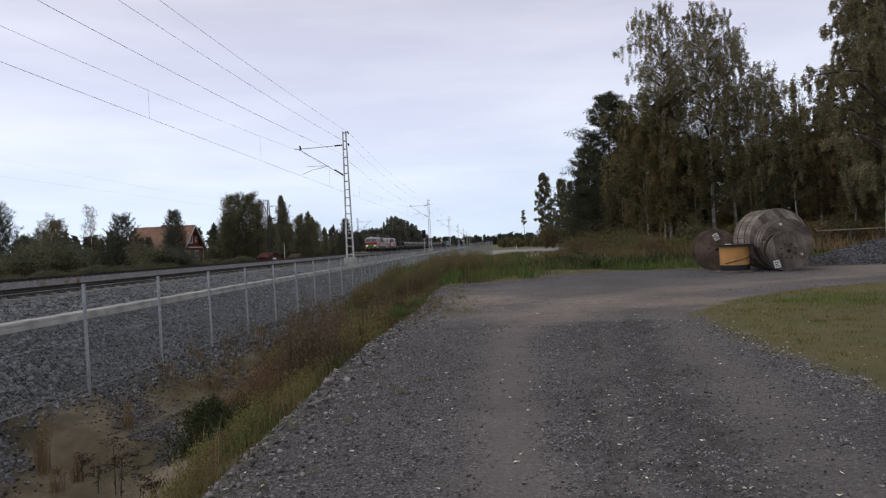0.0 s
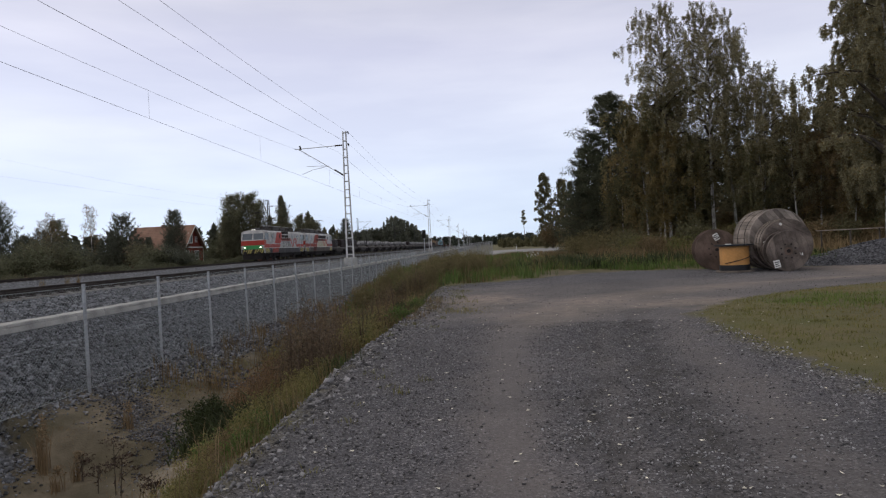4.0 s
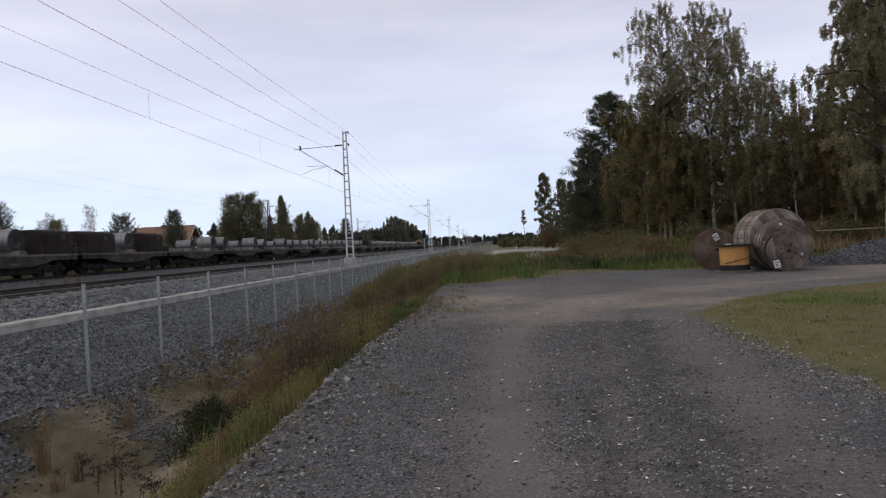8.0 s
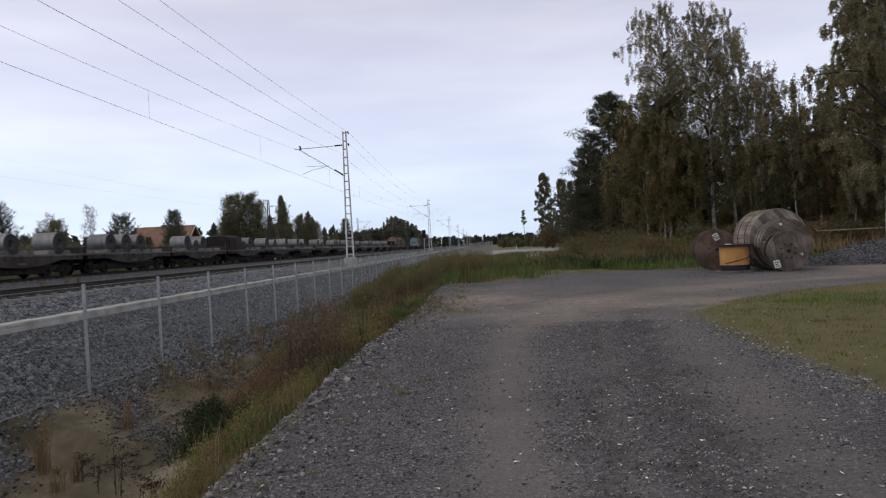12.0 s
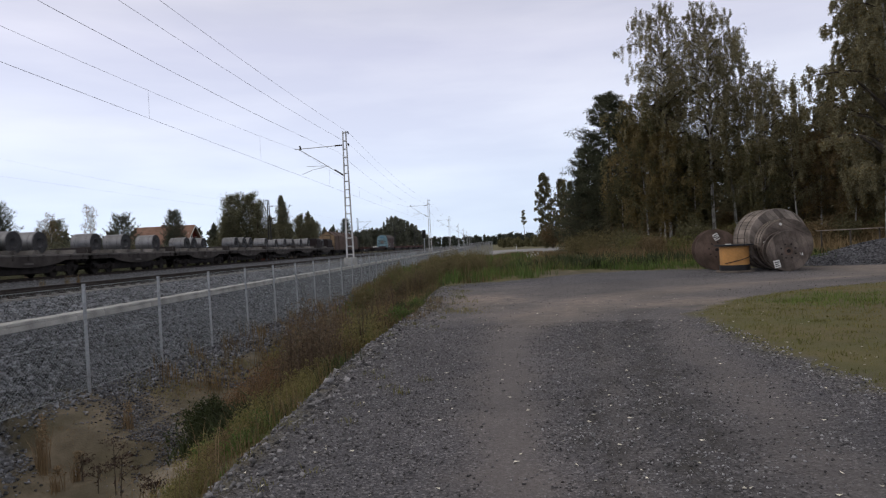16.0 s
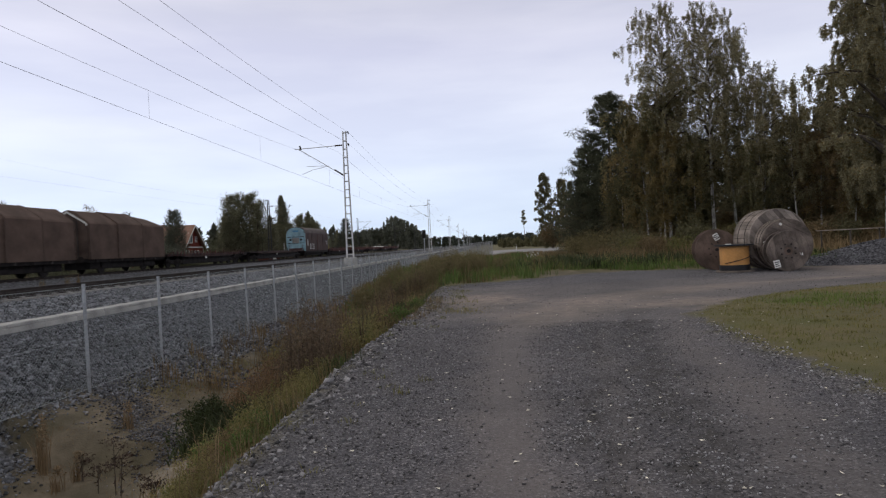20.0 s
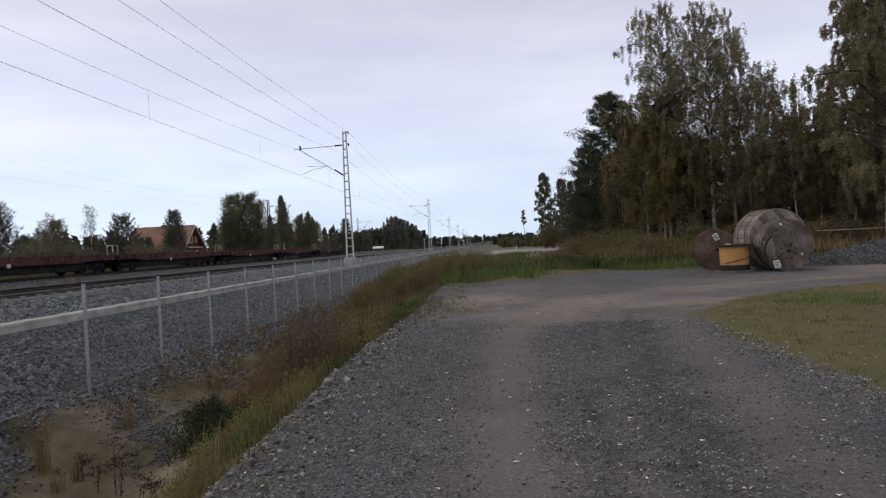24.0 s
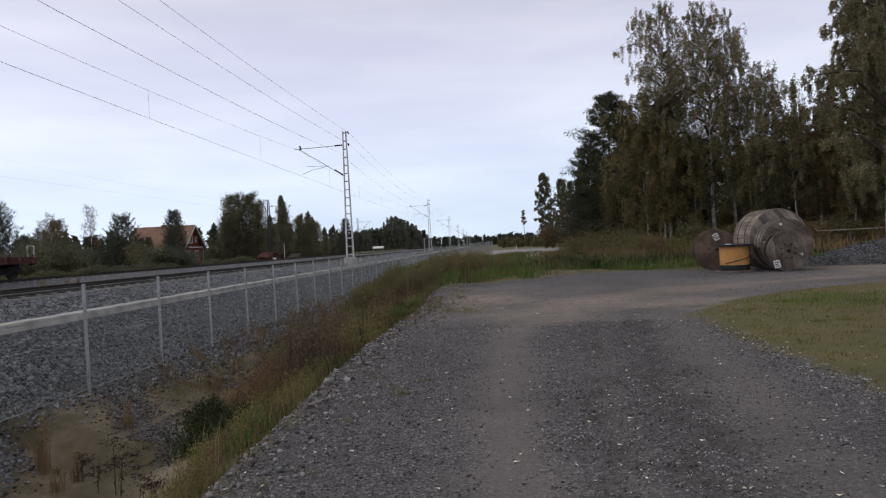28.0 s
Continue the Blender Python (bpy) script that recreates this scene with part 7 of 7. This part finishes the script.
# ---- red house beyond the railway ----
def house():
    t = thing("house", "red wooden house with a brown roof and white trim", "house", at=pose(-51.1, 109.0, 0.3, 0, 0, 0))
    L, D, eave, ridge = 10.0, 4.0, 3.2, 7.15     # long along -x, half depth, heights
    g = Geo().box(-L, 0, -D, D, -0.3, eave)
    g.prism([(-D, eave), (D, eave), (0, ridge - 0.25)], 0, -L, 0)
    walls = part("wall_shell", g, M_HOUSERED, t, "faded red board walls")
    for i in range(26):
        y = -D + 0.15 + i * (2 * D - 0.3) / 25
        top = ridge - 0.35 - abs(y) * (ridge - eave) / D
        part("cover_strip", Geo().box(0.0, 0.03, y - 0.02, y + 0.02, 0.0, top), M_HOUSERED, walls)
    s = (ridge - eave) / D
    for d in (-1, 1):
        over = 0.55
        e = D + over
        roof = part("roof", Geo().prism([(0, ridge), (d * e, ridge - e * s), (d * e, ridge - e * s - 0.16), (0, ridge - 0.18)], 0, -L - 0.5, 0.6), M_HOUSEROOF, t, "brown-pink tiled roof slope")
        for k in range(15):
            a = k / 15 * e
            part("tile_course", Geo().prism([(d * a, ridge - a * s + 0.005), (d * (a + e / 15), ridge - (a + e / 15) * s + 0.035), (d * (a + e / 15), ridge - (a + e / 15) * s)], 0, -L - 0.48, 0.58), M_HOUSEROOF, roof)
        part("verge_board", Geo().prism([(0, ridge - 0.02), (d * e, ridge - e * s - 0.02), (d * e, ridge - e * s - 0.26), (0, ridge - 0.28)], 0, 0.6, 0.66), M_TRIM, t, "white verge board")
    part("corner_board", Geo().box(0.0, 0.05, -D - 0.03, -D + 0.14, -0.3, eave), M_TRIM, t)
    part("corner_board", Geo().box(0.0, 0.05, D - 0.14, D + 0.03, -0.3, eave), M_TRIM, t)

    def window(y0, y1, z0, z1):
        w = part("window", Geo().box(0.0, 0.04, y0, y1, z0, z1), M_PALEGLASS, t, "small-paned window")
        for a, b, c, d in ((y0 - 0.12, y0, z0 - 0.12, z1 + 0.12), (y1, y1 + 0.12, z0 - 0.12, z1 + 0.12), (y0, y1, z0 - 0.12, z0), (y0, y1, z1, z1 + 0.12), ((y0 + y1) / 2 - 0.03, (y0 + y1) / 2 + 0.03, z0, z1)):
            part("frame", Geo().box(0.02, 0.08, a, b, c, d), M_TRIM, w)
    window(-1.5, -0.3, 4.0, 5.6)
    window(0.9, 1.5, 4.2, 5.0)
    window(0.6, 1.9, 1.0, 2.5)
    window(-2.8, -1.7, 1.0, 2.5)
    part("belt_board", Geo().box(0.0, 0.06, -D, D, eave - 0.1, eave + 0.1), M_TRIM, t, "white belt board")
    for x in (-7.5, -4.5, -1.8):
        w = part("side_window", Geo().box(x - 0.6, x + 0.6, -D - 0.04, -D, 1.0, 2.3), M_PALEGLASS, t)
        part("frame", Geo().box(x - 0.72, x - 0.6, -D - 0.07, -D, 0.9, 2.4).box(x + 0.6, x + 0.72, -D - 0.07, -D, 0.9, 2.4).box(x - 0.72, x + 0.72, -D - 0.07, -D, 2.3, 2.42), M_TRIM, w)
    part("chimney", Geo().box(-5.4, -4.7, -0.35, 0.35, ridge - 0.5, ridge + 0.25, 0.03), M_WOODR, t)
    part("base", Geo().box(-L - 0.05, 0.05, -D - 0.05, D + 0.05, -0.6, 0.02), M_CONC, t)
    return t


house()


def shed(label, x, y, w, d, h, wallm, roofm, turn=0):
    t = thing("shed", label, "shed", "sheds", at=pose(x, y, 0.2, 0, 0, turn))
    part("wall_shell", Geo().box(-w / 2, w / 2, -d / 2, d / 2, -0.2, h, 0.02), wallm, t)
    for s in (-1, 1):
        part("roof", Geo().prism([(0, h + 0.28 * w), (s * (w / 2 + 0.2), h - 0.05), (s * (w / 2 + 0.2), h - 0.12), (0, h + 0.28 * w - 0.1)], 1, -d / 2 - 0.2, d / 2 + 0.2), roofm, t)
    part("gable", Geo().prism([(-w / 2, h - 0.02), (w / 2, h - 0.02), (0, h + 0.26 * w)], 1, -d / 2, d / 2), wallm, t)
    part("door", Geo().box(-0.4, 0.4, -d / 2 - 0.04, -d / 2, -0.15, h - 0.2), M_TRIM, t)
    return t


shed("small red wooden shed beyond the railway", -34.4, 100, 2.6, 2.2, 1.0, M_SHEDRED, M_SHEDRED, 70)
shed("small brown outbuilding among the trees", -35.6, 119, 2.4, 2.0, 0.6, M_DARKBARK, M_DARKBARK, 70)
pl = thing("sloping_canopy", "white sloping canopy roof beside the railway", "canopy", at=pose(-34.0, 205, 0.4, 0, 0, 8))
part("roof_sheet", Geo().prism([(-2.0, 1.35), (2.0, 2.0), (2.0, 2.08), (-2.0, 1.43)], 0, -1.7, 1.7), M_TRIM, pl)
for sy, zt in ((-1.8, 1.38), (1.8, 1.96)):
    for sx in (-1.6, 1.6):
        part("leg", Geo().box(sx - 0.05, sx + 0.05, sy - 0.05, sy + 0.05, -0.3, zt), M_STEEL, pl)
for x, y, h in ((-36.6, 115.0, 3.2), (-58.2, 80.0, 4.3)):
    po = thing("wooden_post", "slim pale post beyond the railway", "post", "slim posts", at=pose(x, y, float(ground_z(x, y))))
    part("pole", Geo().tube([(0, 0, -0.3), (0, 0, h)], 0.07, 8), M_PALE, po)
    part("cap", Geo().tube([(0, 0, h), (0, 0, h + 0.06)], [0.09, 0.05], 8), M_STEEL, po)


# ---- cable drums beside the yard ----
def disc_boards(parent, r, x0, x1, material, hole=0.0, bw=0.16, name="flange_board"):
    """A round flange built of straight boards cut to the circle, axis along x."""
    y = -r
    i = 0
    while y < r - 0.02:
        y2 = min(r, y + bw)
        a, b = math.sqrt(max(0, r * r - y * y)), math.sqrt(max(0, r * r - y2 * y2))
        mid = math.sqrt(max(0, r * r - ((y + y2) / 2) ** 2))
        j = 0.004 * (i % 3)
        g = Geo().prism([(y + 0.004, -a), (y + 0.004, a), ((y + y2) / 2, mid), (y2 - 0.004, b), (y2 - 0.004, -b), ((y + y2) / 2, -mid)], 0, x0 - j, x1 + j)
        part(name, g, material, parent)
        y = y2
        i += 1


def cable_drum(label, at, r, w, lagged, material, labels=()):
    """A wooden drum on its rim; axis along local x, centre at the origin."""
    t = thing("cable_drum", label, "cable drum", "cable drums", at=at)
    for s in (-1, 1):
        x0, x1 = sorted((s * w / 2, s * (w / 2 - 0.10)))
        fl = part("flange", Geo().ring(((x0 + x1) / 2, 0, 0), 0, r * 0.94, r, x1 - x0 - 0.012, 40), material, t, "round flange of nailed boards")
        disc_boards(fl, r * 0.985, x0, x1, material)
        hub = part("hub_plate", Geo().ring((s * (w / 2 + 0.012), 0, 0), 0, 0.07, r * 0.20, 0.025, 16), M_WOODR, fl)
        # no real opening: a black disc carries the shade of the axle hole
        part("axle_hole", Geo().tube([(s * (w / 2 + 0.005), 0, 0), (s * (w / 2 + 0.02), 0, 0)], 0.075, 14), M_BLACK, fl, "black disc painted as the shaded axle hole")
        for k in range(8):
            a = k * math.pi / 4 + 0.2
            part("bolt", Geo().tube([(s * (w / 2 - 0.01), r * 0.36 * math.cos(a), r * 0.36 * math.sin(a)), (s * (w / 2 + 0.03), r * 0.36 * math.cos(a), r * 0.36 * math.sin(a))], 0.03, 8), M_BLACK, fl)
        part("inner_ring", Geo().ring((s * (w / 2 + 0.010), 0, 0), 0, r * 0.60, r * 0.64, 0.022, 36), material, fl)
    n = int(2 * math.pi * r / 0.17)
    if lagged:
        for k in range(n):
            a0, a1 = 2 * math.pi * k / n + 0.006, 2 * math.pi * (k + 1) / n - 0.006
            ro, ri = r * 1.0 + (0.006 if k % 2 else 0.0), r * 0.955
            g = Geo().prism([(ri * math.cos(a0), ri * math.sin(a0)), (ro * math.cos(a0), ro * math.sin(a0)), (ro * math.cos(a1), ro * math.sin(a1)), (ri * math.cos(a1), ri * math.sin(a1))], 0, -w / 2 + 0.103, w / 2 - 0.103)
            part("lagging_board", g, M_WOOD, t)
        for x in (-w * 0.2, w * 0.2):
            part("steel_band", Geo().ring((x, 0, 0), 0, r * 1.0, r * 1.012, 0.04, 40), M_RAIL, t)
    else:
        g = Geo().tube([(-w / 2 + 0.09, 0, 0), (w / 2 - 0.09, 0, 0)], r * 0.55, 24)
        g.smooth = True
        part("barrel", g, M_BLACKCABLE, t, "wound black cable")
    for s, y, z, big in labels:
        a, b = sorted((s * (w / 2 + 0.004), s * (w / 2 + 0.02)))
        lb = part("paper_label", Geo().box(a, b, y - 0.11 * big, y + 0.11 * big, z - 0.14 * big, z + 0.14 * big), M_TRIM, t, "white paper label" if big == 1 else "torn scrap of white paper")
        a, b = sorted((s * (w / 2 + 0.019), s * (w / 2 + 0.024)))
        for k in range(3 if big == 1 else 0):
            part("print_bar", Geo().box(a, b, y - 0.08, y + 0.08 - 0.04 * (k % 2), z - 0.09 + 0.07 * k, z - 0.06 + 0.07 * k), M_BLACK, lb)
    return t


# local +x faces the yard
cable_drum("large wooden cable drum lagged with grey boards", pose(11.42, 25.95, 1.18, 42, 0, -84), 1.18, 1.25, True, M_WOODGREY)
cable_drum("wooden cable drum with a weathered grey flange", pose(11.42, 24.85, 0.97, 62, 0, -88), 0.97, 0.6, True, M_WOODDIRT, [(1, -0.30, 0.80, 0.35), (1, 0.58, 0.56, 0.35), (1, -0.78, 0.22, 0.35)])
cable_drum("small wooden cable drum with a dirty brown flange and white label", pose(11.16, 24.15, 0.74, 12, 0, -92), 0.74, 0.5, False, M_WOODDIRT, [(1, -0.50, -0.36, 1.0), (1, 0.42, -0.22, 0.35)])
cable_drum("brown wooden cable drum with a white label", pose(9.66, 27.1, 0.84, 25, 0, -98), 0.84, 0.8, False, M_WOODR, [(1, 0.22, 0.48, 1.0)])

reel = thing("cable_reel", "small cable reel on its side with orange and black cable", "cable reel", at=pose(9.64, 25.0, 0.0, 0, 0, 10))
fl = part("bottom_flange", Geo().ring((0, 0, 0.04), 2, 0.06, 0.68, 0.06, 36), M_WOOD, reel)
fl2 = part("top_flange", Geo().ring((0, 0, 1.03), 2, 0.06, 0.70, 0.05, 36), M_BLACKCABLE, reel, "dark top flange")
g = Geo().tube([(0, 0, 0.07), (0, 0, 0.28)], 0.55, 32)
g.smooth = True
part("black_cable", g, M_BLACKCABLE, reel, "black cable wound below")
for k in range(14):
    z = 0.305 + k * 0.05
    g = Geo().ring((0, 0, z), 2, 0.46, 0.52 + 0.008 * (k % 2), 0.048, 36)
    part("cable_turn", g, M_ORANGE, reel, "orange cable turn")
part("loose_strap", Geo().tube([(0.545 * math.cos(a), 0.545 * math.sin(a), 0.36 + 0.30 * (a + 2.6) / 2.4) for a in np.linspace(-2.75, -0.35, 14)], 0.016, 5), M_BLACKCABLE, reel, "black strap slung round the reel")
part("top_scrap", Geo().box(-0.5, -0.3, -0.35, -0.25, 1.055, 1.09, 0.01), M_PALE, reel)

# heap of crushed stone beside the drums
hp = np.random.default_rng(91)
heap = thing("gravel_heap", "dark heap of crushed stone beside the drums", "gravel heap")
u, a = np.meshgrid(np.linspace(0, 1, 14), np.linspace(0, 2 * np.pi, 37)[:-1])
HX, HY = 17.6 + 4.9 * u * np.cos(a), 28.0 + 2.8 * u * np.sin(a)
HZ = ground_z(HX, HY) - 0.03 + 0.82 * (1 - smooth(u)) * (1 + 0.12 * np.sin(3 * a + 1))
idx = np.arange(36 * 14).reshape(36, 14)
HF = np.stack([idx, np.roll(idx, -1, 0)], -1)
part("core", quick_mesh("core", np.stack([HX, HY, HZ], -1).reshape(-1, 3), np.stack([HF[:, :-1, 0], HF[:, 1:, 0], HF[:, 1:, 1], HF[:, :-1, 1]], -1).reshape(-1, 4), M_HEAP), None, heap)
k = 14000
uu, aa = np.sqrt(hp.uniform(0, 1.05, k)), hp.uniform(0, 2 * np.pi, k)
sx, sy = 17.6 + 4.9 * uu * np.cos(aa), 28.0 + 2.8 * uu * np.sin(aa)
sz = ground_z(sx, sy) + 0.82 * (1 - smooth(uu)) * (1 + 0.12 * np.sin(3 * aa + 1))
st = part("rubble", stone_mesh("rubble", np.column_stack([sx, sy, sz]), hp.uniform(0.018, 0.05, k), M_HEAP, hp), None, heap)
st["kind"] = "stuff"

# roadside posts by the side road
for x, y in ((20.2, 127.5), (6.7, 126.5), (27, 88), (33, 128)):
    gp = thing("marker_post", "white plastic marker post beside the side road", "marker post", "marker posts", at=pose(x, y, float(ground_z(x, y))))
    part("shaft", Geo().box(-0.06, 0.06, -0.04, 0.04, -0.2, 1.0, 0.015), M_TRIM, gp)
    part("reflector", Geo().box(-0.05, 0.05, -0.05, -0.04, 0.72, 0.9), M_BLACK, gp)
rl = thing("low_barrier", "low pale board barrier behind the gravel heap", "barrier", at=pose(18.1, 35.0, float(ground_z(18.1, 35))))
part("board", Geo().box(-0.3, 3.2, -0.02, 0.02, 1.22, 1.265), M_WOOD, rl)
for x in (0.0, 1.5, 3.0):
    part("stake", Geo().box(x - 0.03, x + 0.03, 0.03, 0.1, -0.3, 1.25), M_DARKBARK, rl)


# ---- dried weeds in the foreground of the ditch ----
def dried_weed(x, y, h, seed):
    """A dead umbel plant: several flat brown heads on thin branched stalks."""
    rs = np.random.default_rng(seed)
    t = thing("dried_weed", "dead brown weed with flat dark seed heads in the ditch", "weed", "dried weeds", at=pose(x, y, float(ground_z(x, y))))
    lx, ly = rs.normal(0, 0.05, 2)
    part("stalk", Geo().tube([(lx * u * h, ly * u * h, h * u) for u in np.linspace(-0.05, 0.97, 6)], [0.007, 0.007, 0.006, 0.005, 0.004, 0.003], 5), M_DARKBARK, t)
    for k in range(4):
        u = (0.97, 0.72, 0.60, 0.85)[k]
        p = Vector((lx * u * h * 0.8, ly * u * h * 0.8, h * u * 0.8))
        e = Vector((lx * h, ly * h, h)) if k == 0 else p + Vector((rs.normal(0, 0.07), rs.normal(0, 0.07), rs.uniform(0.06, 0.14)))
        if k:
            part("twig", Geo().tube([p, e], [0.004, 0.003], 4), M_DARKBARK, t)
        w = (0.070, 0.045, 0.05, 0.04)[k]
        c = rs.normal(size=(64, 3)) * [w, w, 0.012] + np.array(e)
        part("seed_head", leaf_mesh("seed_head", c, 0.020, M_SEED, rs, 0.9), None, t, "flat dark brown seed head")["kind"] = "stuff"
    for k in range(5):
        u = rs.uniform(0.15, 0.7)
        p = Vector((lx * u * h, ly * u * h, h * u))
        part("leaf", Geo().tube([p, p + Vector((rs.normal(0, 0.06), rs.normal(0, 0.06), rs.uniform(-0.08, 0.04)))], [0.012, 0.002], 3), M_SEED, t)
    return t


def straw_clump(x, y, h, seed, material, label):
    rs = np.random.default_rng(seed)
    t = thing("grass_clump", label, "grass clump", "grass clumps", at=pose(x, y, float(ground_z(x, y))))
    xy = rs.normal(0, 0.035, (46, 2))
    part("grass_tuft", blade_mesh("grass_tuft", xy, h * rs.uniform(0.5, 1.05, 46), 0.005, 0.35, material, rs, np.zeros(46)), None, t)["kind"] = "stuff"
    top = np.column_stack([rs.normal(0.02, 0.03, (150, 2)), h * rs.uniform(0.62, 1.05, 150)])
    part("plume", leaf_mesh("plume", top, 0.035, material, rs, 0.4), None, t)["kind"] = "stuff"
    return t


for i, (x, y, h) in enumerate(((-4.34, 7.0, 0.62), (-4.22, 6.9, 0.45), (-2.99, 5.4, 0.26), (-5.6, 8.3, 0.36), (-5.2, 8.0, 0.36))):
    dried_weed(x, y, h, 200 + i)
for i, (x, y, h) in enumerate(((-6.22, 8.35, 0.72), (-6.12, 8.25, 0.60), (-5.74, 7.95, 0.32), (-5.69, 8.3, 0.38), (-5.7, 9.6, 0.40), (-2.6, 5.3, 0.22))):
    straw_clump(x, y, h, 230 + i, M_STRAW, "pale straw clump with dry plumes in the ditch")
for i, (x, y, h) in enumerate(((-2.78, 5.3, 0.16),)):
    straw_clump(x, y, h, 250 + i, M_TALLGREEN, "green grass clump at the foot of the ditch")


def bare_sapling(x, y, h, seed):
    """A few thin dark stems with sparse leaves."""
    rs = np.random.default_rng(seed)
    t = thing("sapling", "thin dark-stemmed sapling with sparse leaves in the ditch", "sapling", "saplings", at=pose(x, y, float(ground_z(x, y)) - 0.03))
    P = []
    for k in range(5):
        q, hh = rs.normal(0, 0.13, 2), h * rs.uniform(0.6, 1.05)
        pts = [(q[0] * u * 1.2, q[1] * u * 1.2, hh * u) for u in np.linspace(0, 1, 5)]
        part("stem", Geo().tube(pts, [0.010, 0.009, 0.007, 0.005, 0.002], 4), M_SEED, t)
        u = rs.uniform(0.35, 1.0, (46, 1))
        P.append(np.hstack([q[None] * u * 1.2, hh * u]) + rs.normal(0, 0.05, (46, 3)))
    part("foliage", leaf_mesh("foliage", np.concatenate(P), 0.04, M_MIDLEAF if seed % 2 else M_RUSTLEAF, rs), None, t)
    return t


for i, (x, y, h) in enumerate(((-2.55, 10.4, 1.0), (-2.3, 11.6, 1.1), (-2.8, 12.4, 1.3), (-3.4, 11.2, 1.1), (-2.4, 14.5, 1.2), (-3.0, 16.0, 1.3), (-2.6, 18.2, 1.4), (-4.2, 13.6, 1.2))):
    bare_sapling(x, y, h, 270 + i)


def motions():
    """The whole train rolls towards the viewer and past at one steady speed, its wheels turning."""
    for ob, back, x, z in MOVERS:
        walk(ob, [(t, pose(XF + x, FRONT0 - SPEED * t + back, RAIL_F + z)) for t in range(0, 29, 2)])
    for ob, back, *_ in MOVERS:
        # wheels roll while the vehicle nears and passes the place
        k0 = max(0, int((FRONT0 + back - 75) / SPEED * FPS)) if back > 30 else 0
        k1 = min(28 * FPS, int((FRONT0 + back + 25) / SPEED * FPS))
        ks = [0] * (k0 > 0) + list(range(k0, max(k0, k1) + 1)) + [28 * FPS] * (k1 < 28 * FPS)
        if k1 <= k0:
            continue
        for w in ob.children_recursive:
            if w.name.startswith("wheelset"):
                x, y, z = w.location
                walk(w, [(k / FPS, pose(x, y, z, math.degrees(SPEED * (min(max(k, k0), k1) - k0) / FPS / z))) for k in ks])


motions()
